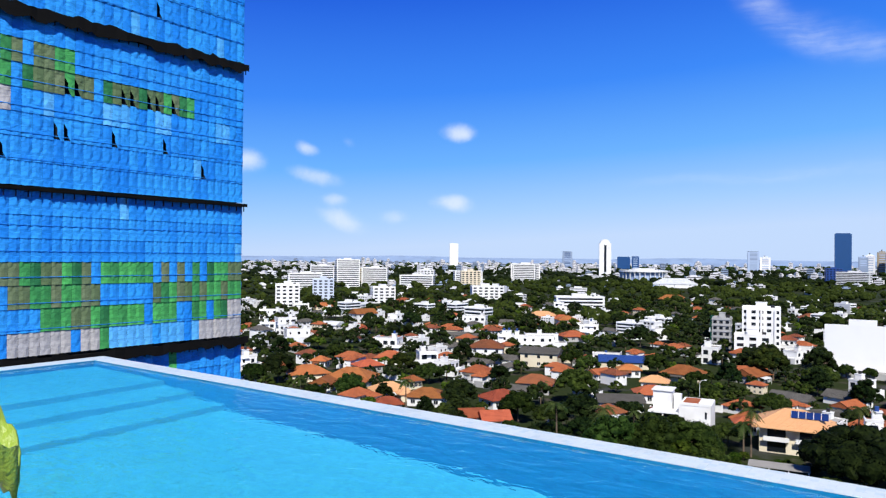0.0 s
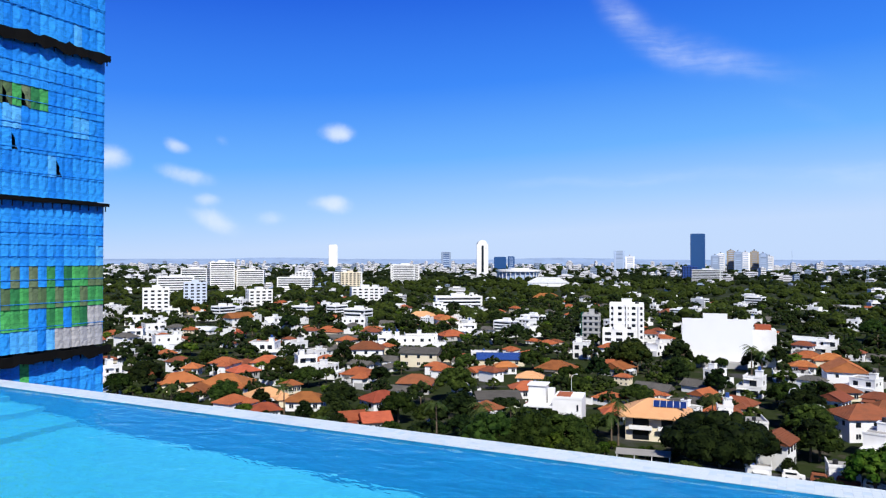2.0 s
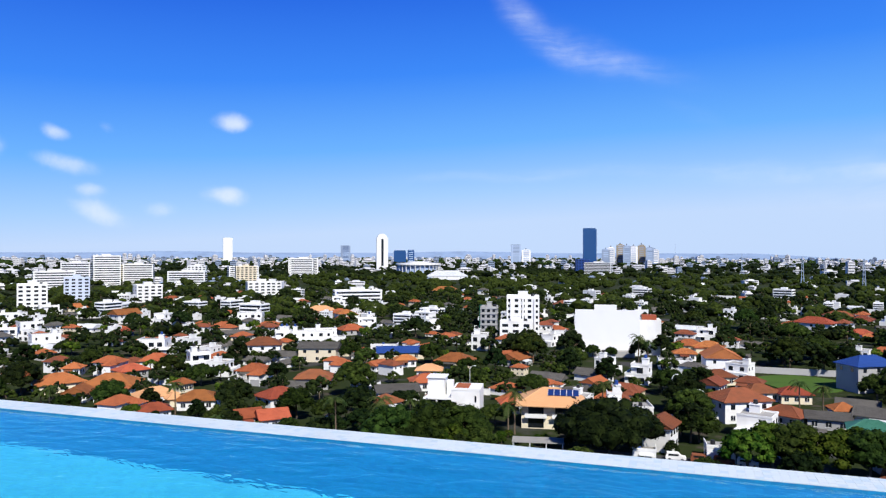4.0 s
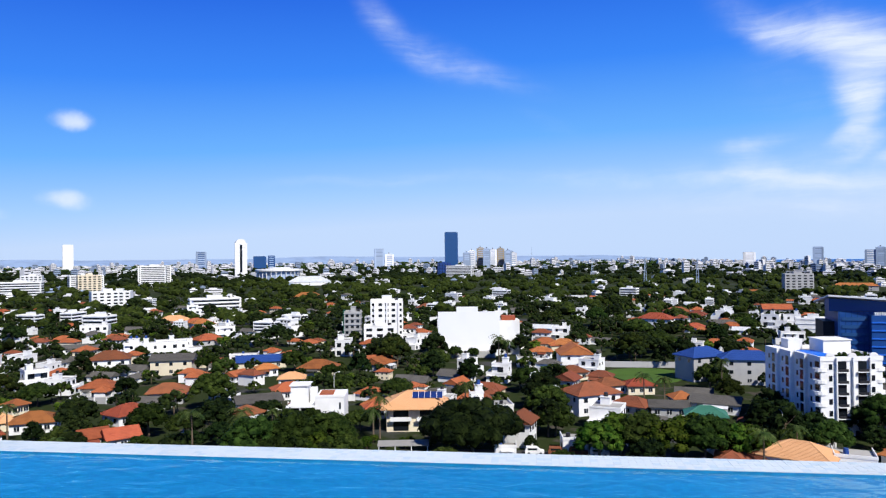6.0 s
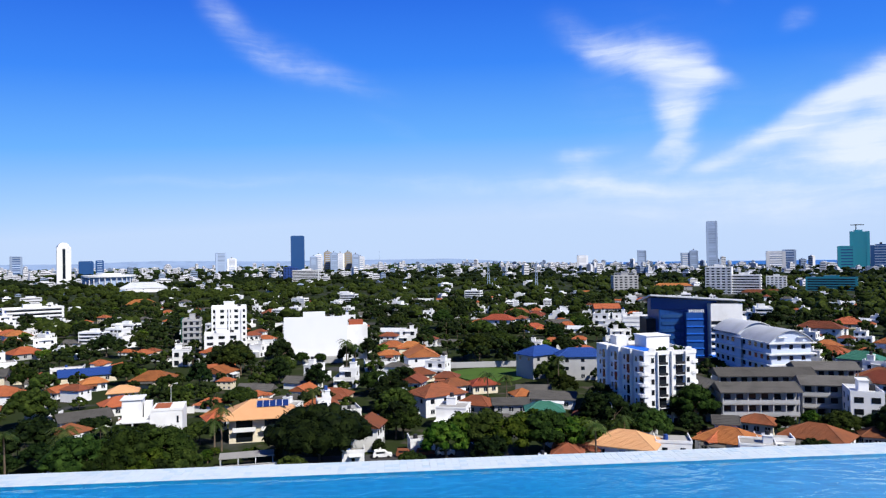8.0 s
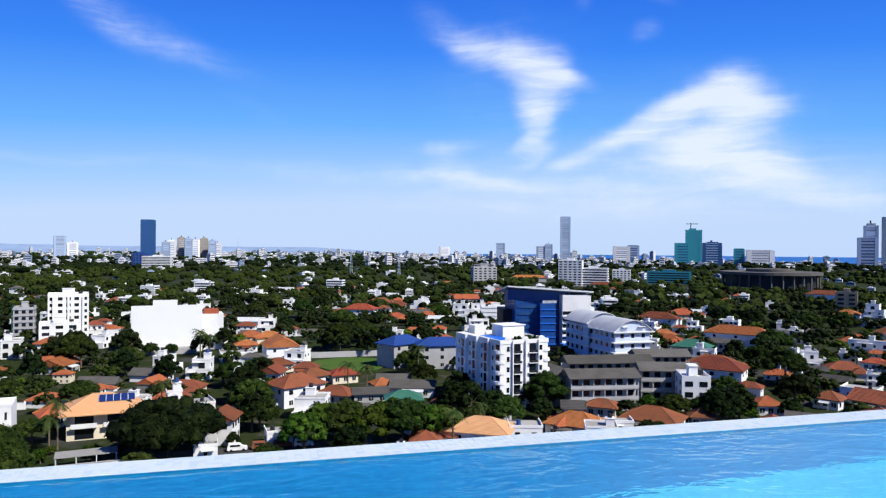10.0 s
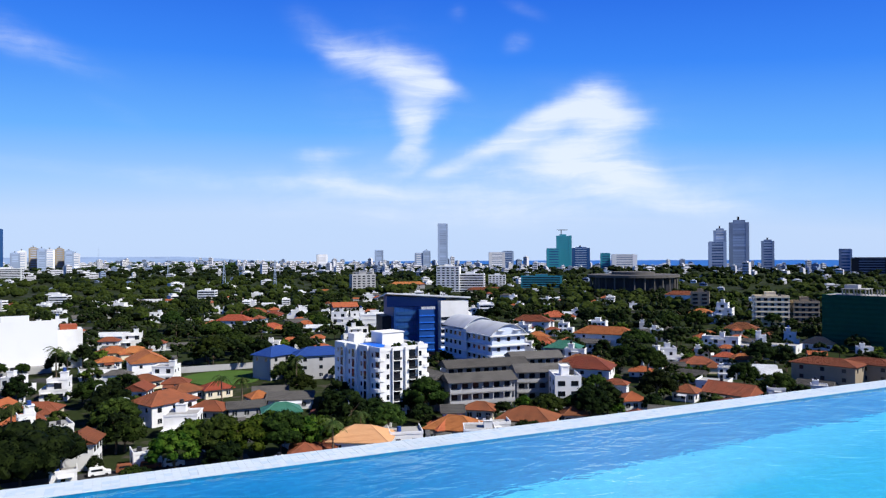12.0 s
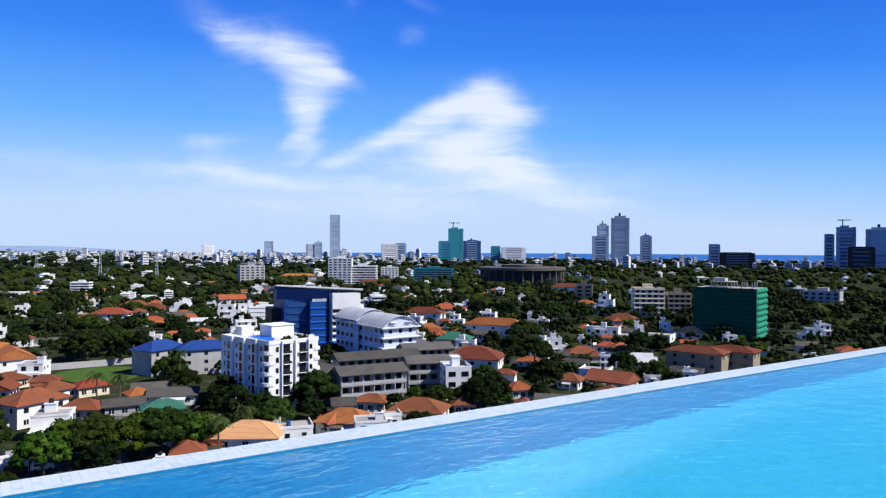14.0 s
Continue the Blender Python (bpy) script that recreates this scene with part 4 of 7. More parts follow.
def set_at(ob, x, y, turn=0.0, clear=0.0, z=0.0):
    ob.matrix_basis = pose(x, y, z, 0, 0, turn)
    if clear:
        TAKEN.append((x, y, clear))
    return ob


def clear_strip(x, y, turn, w, d):
    """Keep the footprint of a building free of random houses and trees."""
    n, k = max(1, int(w / 7)), max(1, int(d / 7))
    for i in range(n):
        for j in range(k):
            p = pose(x, y, 0, 0, 0, turn) @ Vector((w * ((i + 0.5) / n - 0.5), d * ((j + 0.5) / k - 0.5), 0))
            TAKEN.append((p.x, p.y, 5.2))


def add_box(ob, name, mat, *b, label="", bevel=0.0):
    bm = bmesh.new()
    box(bm, *b, bevel)
    return part(name, bm, mat, ob, label)


def apartment():
    """White seven-storey apartment house with curved balconies, a roof pool and a stair hut."""
    w, d, fl = 16.0, 24.0, 6
    ob = thing("apartment_house", "white seven-storey apartment house with balconies and a roof pool", "building")
    base, sh = 1.5, 2.95
    h = base + fl * sh
    # Shade of the open ground floor is painted in as a near-black box.
    add_box(ob, "ground_floor", "dark_metal", -w / 2 + 1, -d / 2 + 1, 0, w / 2 - 1, d / 2 - 1, base)
    add_box(ob, "wall", "white", -w / 2, -d / 2, base + 0.002, w / 2, d / 2, h)
    for f in range(fl):
        z = base + f * sh
        for x in (-2.4, 2.8):
            # No recess is cut; a dark glass slab paints in its shade.
            add_box(ob, "balcony_recess", "glass", x - 1.1, -d / 2 - 0.05, z + 0.25, x + 1.1, -d / 2 + 0.2, z + 2.85)
            add_box(ob, "balcony_rail", "dark_metal", x - 1.2, -d / 2 - 0.9, z + 0.3, x + 1.2, -d / 2 - 0.86, z + 1.0)
            add_box(ob, "balcony_slab", "white", x - 1.35, -d / 2 - 0.95, z + 0.06, x + 1.35, -d / 2 - 0.052, z + 0.26)
        for x in (-5.4, 5.6):
            add_box(ob, "window", "glass", x - 0.45, -d / 2 - 0.06, z + 0.8, x + 0.45, -d / 2 + 0.1, z + 2.2)
        for s in (-1, 1):
            # rounded corner balconies
            bm = bmesh.new()
            ring = [(s * (w / 2 - 0.6) + 1.9 * math.cos(a), -d / 2 + 1.4 + 1.7 * math.sin(a)) for a in [math.tau * i / 14 for i in range(14)]]
            prism(bm, ring, z + 0.25, z + 1.15)
            part("corner_balcony", bm, "white", ob)
            add_box(ob, "corner_opening", "glass", s * w / 2 - 0.07, -d / 2 + 0.5, z + 1.3, s * w / 2 + 0.07, -d / 2 + 2.5, z + 2.75)
        for y, out, half, tall in ((-7.6, 0.0, 0.4, False), (-4.6, 0.9, 0.75, True), (-2.4, 0.9, 0.4, False), (1.2, 1.8, 0.75, True), (3.6, 1.8, 0.4, False), (7.2, 2.6, 0.75, True), (9.6, 2.6, 0.4, False)):
            x = -w / 2 - out
            add_box(ob, "window", "glass", x - 0.07, y - half, z + (0.2 if tall else 0.9), x + 0.1, y + half, z + (2.6 if tall else 2.2))
    # the long side steps out bay by bay towards the back
    for y0, y1, out in ((-6.0, -0.602, 0.9), (-0.6, 5.198, 1.8), (5.2, d / 2, 2.6)):
        add_box(ob, "side_bay", "white", -w / 2 - out, y0, base + 0.002, -w / 2 - 0.002, y1, h + 1.1)
    for x in (-4.1, 0.2, 4.5):
        add_box(ob, "facade_fin", "white", x - 0.13, -d / 2 - 0.75, 0.4, x + 0.13, -d / 2 - 0.004, h + 0.9)
    for x0, y0, x1, y1 in ((-w / 2 - 0.15, -d / 2 - 0.15, w / 2 + 0.15, -d / 2 + 0.2), (-w / 2 - 0.15, d / 2 - 0.2, w / 2 + 0.15, d / 2 + 0.15), (-w / 2 - 0.15, -d / 2 + 0.202, -w / 2 + 0.2, d / 2 - 0.202), (w / 2 - 0.2, -d / 2 + 0.202, w / 2 + 0.15, d / 2 - 0.202)):
        add_box(ob, "parapet", "white", x0, y0, h + 0.002, x1, y1, h + 1.15)
    for x in (-5.5, 0.2, 5.8):
        bm = bmesh.new()
        ring = [(x + 1.1 * math.cos(a), h + 1.2 + 0.9 * math.sin(a)) for a in [math.pi * i / 8 for i in range(9)]]
        prism(bm, ring, 0, 0.35)
        bmesh.ops.transform(bm, matrix=Matrix.Translation((0, -d / 2 + 0.2, 0)) @ pose(0, 0, 0, 90), verts=bm.verts[:])
        part("parapet_arch", bm, "white", ob)
    add_box(ob, "roof", "concrete", -w / 2 + 0.2, -d / 2 + 0.202, h + 0.004, w / 2 - 0.2, d / 2 - 0.202, h + 0.1)
    add_box(ob, "roof_pool", "bright_blue", -w / 2 + 1, -4, h + 0.104, -1.5, 4, h + 0.75, label="blue roof pool")
    add_box(ob, "stair_hut", "white", -1.0, -1, h + 0.104, 6.5, 6, h + 3.9)
    add_box(ob, "hut_roof", "white", -1.3, -1.3, h + 3.902, 6.8, 6.3, h + 4.1)
    add_box(ob, "stair_hut", "white", -6.5, 7, h + 0.104, -2.5, 11, h + 3.4)
    bm = bmesh.new()
    for i in range(40):
        r = random.Random(i)
        bmesh.ops.create_icosphere(bm, subdivisions=1, radius=r.uniform(0.3, 0.7), matrix=Matrix.Translation((r.uniform(-2, 6), r.uniform(-10.5, -8), h + r.uniform(0.4, 1.5))))
    part("roof_hedge", bm, "leaf_a", ob, "green shrubs on the roof terrace")
    return ob


set_at(apartment(), 76.6, 205.5, 9)
clear_strip(77, 212, 10, 22, 28)
TAKEN.append((62, 200, 9.0))


def blue_building():
    ob = thing("office_building", "navy-blue glazed office block with a white wing and tilted roof", "building")
    add_box(ob, "glass_wall", "navy", -22, -9, 0, 8, 13, 23.7)
    for i in range(7):
        add_box(ob, "mullion", "glass_blue", -21.5 + i * 2.6, -9.15, 1, -21.3 + i * 2.6, -9.002, 24)
    add_box(ob, "dark_wing", "dark_metal", -27, -3, 0, -22.004, 11, 19)
    add_box(ob, "blue_tower", "navy", -9, -13, 0, -0.5, -9.004, 22.5)
    for f in range(6):
        add_box(ob, "blue_ledge", "bright_blue", -9.2, -13.4, 2.8 + f * 3.3, -0.3, -13.004, 3.3 + f * 3.3)
        add_box(ob, "glass_strip", "glass_blue", -20.5, -9.3, 3.4 + f * 3.3, -9.3, -9.16, 4.9 + f * 3.3)
    add_box(ob, "white_wing", "white", 3, -14, 0, 19, 8, 26.4)
    for f in range(6):
        add_box(ob, "window_band", "glass", 3.2, -14.1, 1.6 + f * 3.1, 10.5, -13.9, 3.2 + f * 3.1)
        add_box(ob, "ledge", "white", 2.7, -14.9, 0.6 + f * 3.1, 11.2, -14.002, 1.2 + f * 3.1)
    for i in range(8):
        add_box(ob, "roof_unit", "sheet_pale", -7.5 + i * 1.0, -12.4, 22.504, -6.8 + i * 1.0, -11.4, 23.7)
    add_box(ob, "blue_awning", "bright_blue", 1, -19, 3.2, 12, -14.91, 3.7, label="bright blue awning")
    bm = bmesh.new()
    lo = [(-27, -12, 30.2), (20, -15, 27.6), (20, 13, 24.0), (-27, 14, 26.0)]
    a = [bm.verts.new(p) for p in lo]
    b = [bm.verts.new((x, y, z + 0.7)) for x, y, z in lo]
    bm.faces.new(a[::-1]), bm.faces.new(b)
    for i in range(4):
        j = (i + 1) % 4
        bm.faces.new((a[i], a[j], b[j], b[i]))
    part("roof", bm, "sheet_pale", ob, "tilted pale metal roof")
    bm = bmesh.new()
    prism(bm, [(-26, 23.8), (8, 23.8), (8, 27.4), (-26, 29.2)], -8.8, -2)
    bmesh.ops.transform(bm, matrix=Matrix(((1, 0, 0, 0), (0, 0, 1, 0), (0, 1, 0, 0), (0, 0, 0, 1))), verts=bm.verts[:])
    bmesh.ops.recalc_face_normals(bm, faces=bm.faces[:])
    part("upper_glass", bm, "navy", ob)
    return ob


set_at(blue_building(), 139.5, 314.0, -8).matrix_basis @= Matrix.Diagonal((0.84, 1.0, 0.96, 1.0))
clear_strip(136, 316, -8, 48, 34)


def vault_school():
    """Pale four-storey school with two barrel-vaulted metal roofs."""
    w, d, h = 15.0, 40.0, 15.5
    ob = thing("school_building", "pale bluish four-storey school with two barrel-vaulted metal roofs", "building")
    add_box(ob, "wall", "blue_white", -w / 2, -d / 2, 0, w / 2, d / 2, h)
    for f in range(4):
        z = f * 3.9
        add_box(ob, "slab_edge", "frame", -w / 2 - 1.5, -d / 2 - 1.3, z + 3.2, w / 2 + 1.5, d / 2 + 0.3, z + 3.65)
        for j in range(10):
            y = -d / 2 + 2 + j * 4.0
            add_box(ob, "window", "glass", -w / 2 - 0.08, y - 0.8, z + 1.2, -w / 2 + 0.1, y + 0.8, z + 2.8)
        for x in (-4.6, 0, 4.6):
            add_box(ob, "window", "glass", x - 0.7, -d / 2 - 0.08, z + 1.2, x + 0.7, -d / 2 + 0.1, z + 2.7)
    add_box(ob, "stair_bay", "blue_white", -w / 2 - 1.0, -1.5, 0, -w / 2 - 0.91, 2.5, h + 0.5)
    for x in (-3.6, 3.6):
        add_box(ob, "awning", "frame", x - 1.5, -d / 2 - 1.1, h + 1.5, x + 1.5, -d / 2 - 0.05, h + 1.7)
    for y0, y1, lift in ((-d / 2 - 0.9, 0.5, 0.0), (0.9, d / 2 + 0.5, 0.9)):
        bm = bmesh.new()
        arc = [(-(w / 2 + 0.9) + (w + 1.8) * i / 16, h + lift + 4.2 * (1 - ((i - 8) / 8) ** 2)) for i in range(17)]
        ring = [(x, z) for x, z in arc] + [(x * 0.985, z - 0.25) for x, z in arc[::-1]]
        prism(bm, ring, y0, y1)
        bmesh.ops.transform(bm, matrix=Matrix(((1, 0, 0, 0), (0, 0, 1, 0), (0, 1, 0, 0), (0, 0, 0, 1))), verts=bm.verts[:])
        bmesh.ops.recalc_face_normals(bm, faces=bm.faces[:])
        part("vault_roof", bm, "sheet_pale", ob, "curved pale metal roof")
        bm = bmesh.new()
        prism(bm, [(x * 0.97, z - 0.3) for x, z in arc[::-1]], y0 + 0.9, y0 + 1.1)
        bmesh.ops.transform(bm, matrix=Matrix(((1, 0, 0, 0), (0, 0, 1, 0), (0, 1, 0, 0), (0, 0, 0, 1))), verts=bm.verts[:])
        bmesh.ops.recalc_face_normals(bm, faces=bm.faces[:])
        part("gable", bm, "blue_white", ob)
    return ob


set_at(vault_school(), 142.0, 263.0, 2)
clear_strip(142, 263, 2, 18, 44)
clear_strip(158, 300, 2, 12, 12)
set_at(block(12, 12, 5, "white", False, 3, "white five-storey block with a curved roof hut"), 160, 312, 0)


def school_wing(w, d, floors=3, wall="grey_wall"):
    """Old school range: galleried floors between posts under a grey sheet roof."""
    ob = thing("school_wing", "old galleried school range with a weathered grey sheet roof", "building", "school ranges")
    h = 3.2 * floors
    add_box(ob, "wall", wall, -w / 2, -d / 2 + 1.8, 0, w / 2, d / 2, h)
    for f in range(floors):
        z = f * 3.2
        add_box(ob, "gallery", "concrete", -w / 2 - 0.2, -d / 2 - 0.1, z + 2.9, w / 2 + 0.2, -d / 2 + 1.798, z + 3.15)
        add_box(ob, "parapet", wall, -w / 2 - 0.2, -d / 2 - 0.1, z + 0.0, w / 2 + 0.2, -d / 2 + 0.05, z + 0.95)
        n = int(w / 3)
        for i in range(n + 1):
            x = -w / 2 + w * i / n
            add_box(ob, "post", wall, x - 0.13, -d / 2 + 0.052, z, x + 0.13, -d / 2 + 0.3, z + 2.898)
        for i in range(n):
            x = -w / 2 + w * (i + 0.5) / n
            add_box(ob, "window", "glass", x - 0.9, -d / 2 + 1.7, z + 0.9, x + 0.9, -d / 2 + 1.9, z + 2.4)
    part("roof", roof_bm(w, d, h + 0.004, d * 0.24, over=0.9, hip=False), "sheet_grey", ob, "weathered grey sheet roof")
    for s in (-1, 1):
        bm = bmesh.new()
        quad(bm, (s * w / 2, -d / 2, h), (s * w / 2, d / 2, h), (s * w / 2, 0, h + d * 0.22))
        part("gable", bm, wall, ob)
    return ob


for x, y, w, d, turn in ((101, 190, 20, 8, -8), (91, 204, 18, 7, 98), (116, 214, 28, 8, -8), (127, 196, 17, 8, -18), (141, 222, 18, 8, -12)):
    set_at(school_wing(w, d), x, y, turn)
    clear_strip(x, y, turn, w + 2, d + 3)


def netted_building():
    """Building site in rippled green netting; sunlit front and shaded sides painted two greens."""
    w, d, h = 21.0, 31.0, 26.5
    ob = thing("building_site", "half-built block wrapped in green safety netting, shade painted darker", "building")
    add_box(ob, "core", "concrete", -w / 2 + 0.8, -d / 2 + 0.8, 0, w / 2 - 0.8, d / 2 - 0.8, h - 1)
    rng = random.Random(3)
    for name, mat, pts in (("net_side", "net_shaded", ((-w / 2, d / 2), (-w / 2, -d / 2))), ("net_front", "net_lit", ((-w / 2, -d / 2), (w / 2, -d / 2))), ("net_back", "net_shaded", ((w / 2, -d / 2), (w / 2, d / 2))), ("net_rear", "net_shaded", ((w / 2, d / 2), (-w / 2, d / 2)))):
        (xa, ya), (xb, yb) = pts
        nrm = Vector((yb - ya, xa - xb, 0)).normalized()
        bm = bmesh.new()
        nu, nv = 16, 44
        g = []
        for j in range(nv + 1):
            z = 0.5 + (h - 0.5) * j / nv
            sag = 0.9 * abs(math.sin(j / nv * math.pi * 9)) if mat == "net_lit" else 0.12 * math.sin(j * 1.7)
            g.append([bm.verts.new(Vector((xa + (xb - xa) * i / nu, ya + (yb - ya) * i / nu, z)) + nrm * (sag + rng.uniform(-0.06, 0.06) + (0.0 if 0 < i < nu else -sag))) for i in range(nu + 1)])
        for j in range(nv):
            for i in range(nu):
                bm.faces.new((g[j][i], g[j][i + 1], g[j + 1][i + 1], g[j + 1][i]))
        part(name, bm, mat, ob, "rippled green netting")
    add_box(ob, "slab", "concrete", -w / 2 + 0.5, -d / 2 + 0.5, h - 0.6, w / 2 - 0.5, d / 2 - 0.5, h - 0.2)
    for i in range(3):
        for j in range(5):
            x, y = -5 + i * 5, -12 + j * 5
            add_box(ob, "column", "concrete", x - 0.25, y - 0.25, h - 0.198, x + 0.25, y + 0.25, h + 2.6)
    add_box(ob, "slab", "concrete", -5.6, -2.5, h + 2.602, 5.6, 8.6, h + 2.9)
    add_box(ob, "lift_core", "grey_wall", -2, 2, h + 2.902, 3, 8, h + 4.6)
    return ob


set_at(netted_building(), 330.0, 225.0, 19)
clear_strip(330, 225, 19, 24, 34)


def blank_wall_building():
    ob = thing("warehouse", "tall white building with a blank windowless front wall", "building")
    add_box(ob, "front_wall", "plain_white", -14.5, -0.3, 0, 14.5, 0.3, 20.6)
    add_box(ob, "raised_wall", "plain_white", -5.8, -0.3, 20.602, 4.2, 0.3, 23.0)
    add_box(ob, "body", "plain_white", -14.3, 0.302, 0, 14.3, 15, 19.5)
    for j in range(3):
        add_box(ob, "window", "glass", -14.4, 3 + j * 4, 9, -14.2, 4.6 + j * 4, 18)
    add_box(ob, "annex", "concrete", -13, -6, 0, 12, -0.302, 2.4)
    add_box(ob, "annex_wall", "grey_wall", -13, -6.4, 0, 12, -6.002, 2.6)
    add_box(ob, "side_block", "white", 14.6, 4, 0, 24, 16, 16)
    add_box(ob, "side_roof", "tile", 15.6, 5, 16.002, 22, 12, 18.0)
    return ob


set_at(blank_wall_building(), -32.5, 334.0, 6)
clear_strip(-30, 338, 6, 40, 22)


def white_six_storey():
    ob = block(18, 15, 7, "white", False, 5, "white seven-storey apartment block with dark square windows", "building", "apartment_block")
    for x in (-6.5, 0, 6.5):
        add_box(ob, "corner_fin", "white", x - 0.5, -8.3, 0, x + 0.5, -7.502, 21.5)
    return ob


set_at(white_six_storey(), -85, 396, 12)
clear_strip(-85, 396, 12, 20, 18)
set_at(block(17, 9, 3, "white", False, 3, "low white block with arched front panels"), -85, 378, 12)
clear_strip(-85, 378, 12, 18, 10)
set_at(white_house(11, 10, 1), -91, 334, 10, 8)
ob = block(9, 12, 5, "grey_wall", True, 3, "grey concrete frame block with green netting")
add_box(ob, "netting", "net_shaded", -5.2, -6.2, 0, -4.8, 5, 17, label="green netting")
set_at(ob, -104, 394, 10, 8)


def solar_house():
    """Large house with a pale orange hipped roof and a row of solar panels."""
    ob = thing("house", "large white house with a pale orange tile roof and solar panels", "house", "houses of the town")
    w, d, h = 17.0, 13.0, 6.4
    add_box(ob, "wall", "cream", -w / 2 + 1, -d / 2 + 1.5, 0, w / 2 - 1, d / 2, h)
    part("roof", roof_bm(w, d, h + 0.004, 3.7, over=0.8), "tile_pale", ob, "pale orange tile roof")
    for x0, x1 in ((-6.5, -0.8), (0.6, 6.8)):
        add_box(ob, "balcony", "white", x0, -d / 2 + 0.2, 3.1, x1, -d / 2 + 1.498, 3.35)
        add_box(ob, "balcony_wall", "white", x0, -d / 2 + 0.05, 3.1, x1, -d / 2 + 0.198, 4.2)
        add_box(ob, "window", "glass", x0 + 0.8, -d / 2 + 1.42, 3.5, x1 - 0.8, -d / 2 + 1.6, 5.9)
        add_box(ob, "window", "glass", x0 + 0.8, -d / 2 + 1.42, 0.3, x1 - 0.8, -d / 2 + 1.6, 2.7)
    tilt = math.atan2(3.7, d / 2 + 0.8)
    for i in range(5):
        bm = bmesh.new()
        box(bm, -0.78, -1.35, 0, 0.78, 1.35, 0.06)
        p = part("solar_panel", bm, "solar", ob, "dark blue solar panel")
        p.matrix_basis = Matrix.Translation((0.2 + i * 1.65, -2.1, h + 2.85)) @ Matrix.Rotation(tilt, 4, "X")
        bm = bmesh.new()
        for a in (-0.8, 0.74):
            box(bm, a, -1.4, -0.02, a + 0.06, 1.4, 0.08)
        f = part("panel_frame", bm, "sheet_pale", p)
    return ob


set_at(solar_house(), -34.0, 194.0, 8)
clear_strip(-34, 193, 8, 18, 16)


def stepped_villa():
    ob = thing("house", "white cubic villa with roof terrace, open frame and stair tower", "house", "houses of the town")
    add_box(ob, "wall", "white", 0, -6, 0, 8.0, 6, 8.2)
    add_box(ob, "wall", "white", -8, -3, 0, -0.004, 6, 5.5)
    add_box(ob, "stair_tower", "white", -7.5, -1, 5.504, -2.6, 5, 10.6)
    add_box(ob, "tower_roof", "white", -7.9, -1.4, 10.604, -2.2, 5.4, 10.85)
    add_box(ob, "stair_tower", "white", -2.2, 0.5, 5.504, -0.4, 3.5, 9.6)
    for x in (-7.6, -4.2, -0.9):
        add_box(ob, "column", "white", x - 0.2, -5.8, 0, x + 0.2, -5.4, 5.5)
    add_box(ob, "beam", "white", -8, -6, 5.504, -0.004, -5.2, 6.0)
    add_box(ob, "terrace", "concrete", -8, -5.198, 5.2, -0.004, -3.002, 5.5)
    add_box(ob, "opening", "glass", -7.2, -3.08, 0.6, -0.9, -2.9, 4.9)
    add_box(ob, "window", "glass", 2.0, -6.08, 0.5, 5.6, -5.9, 2.6)
    add_box(ob, "window", "glass", 6.6, -6.08, 5.0, 7.1, -5.9, 6.8)
    add_box(ob, "parapet", "white", -0.1, -6.1, 8.204, 8.1, -5.8, 8.9)
    add_box(ob, "roof_patch", "tile", 0.6, -5, 8.204, 4.5, 5, 8.3)
    return ob


set_at(stepped_villa(), -62.5, 197.0, 10)
clear_strip(-62, 197, 10, 18, 13)


def gable_house():
    ob = tile_house(14, 13, 2, "tile", "white", False, False, "white house with a wide gabled orange tile roof")
    return ob


set_at(gable_house(), 14.5, 304.0, 96)
clear_strip(14.5, 304, 0, 15, 15)
def lawn():
    bm = bmesh.new()
    ring = [(41 + 15 * math.cos(a) * (1 + 0.1 * math.sin(3 * a)), 284 + 17 * math.sin(a)) for a in [math.tau * i / 32 for i in range(32)]]
    prism(bm, ring, -0.3, 0.25)
    solid("lawn", bm, "lawn", "mown green playing lawn among the houses", "lawn")
    bm = bmesh.new()
    box(bm, 22, 303.5, 0, 60, 304, 2.4)
    solid("garden_wall", bm, "grey_wall", "long grey garden wall beside the lawn", "wall", "thing")


lawn()
for a in range(5):
    for b in range(5):
        TAKEN.append((28 + a * 6, 266 + b * 9, 4.5))

# blue-roofed college range beside the apartment house
for x, y, w, d, t in ((60, 278, 16, 10, 30), (74, 270, 18, 9, -4)):
    set_at(tile_house(w, d, 3, "sheet_blue", "grey_wall", False, True, "three-storey college range with a blue metal roof"), x, y, t)
    clear_strip(x, y, t, w, d)
set_at(block(8, 11, 3, "white", False, 2, "small white three-storey block with a flat roof"), 128, 184, -24, 8)
set_at(tile_house(20, 11, 3, "tile_old", "beige", False, True, "beige three-storey house with a rusty red hipped roof", 0.3), 224, 166, -71)
set_at(tile_house(16, 10, 3, "tile_old", "beige", False, True, "beige lower house with a rusty red hipped roof", 0.3), 237, 160, -71)
clear_strip(230, 164, -71, 26, 26)
for k in range(6):
    q = bearing(53) * (150 + 15 * k)
    TAKEN.append((q.x, q.y, 8.0))
set_at(block(20, 14, 6, "cream", True, 5, "cream six-storey block with balcony bands"), 386, 326, -40)
set_at(block(15, 12, 5, "beige", True, 4, "beige five-storey block beside a taller one"), 401, 313, -40)
clear_strip(391, 318, -40, 40, 18)

# houses one by one

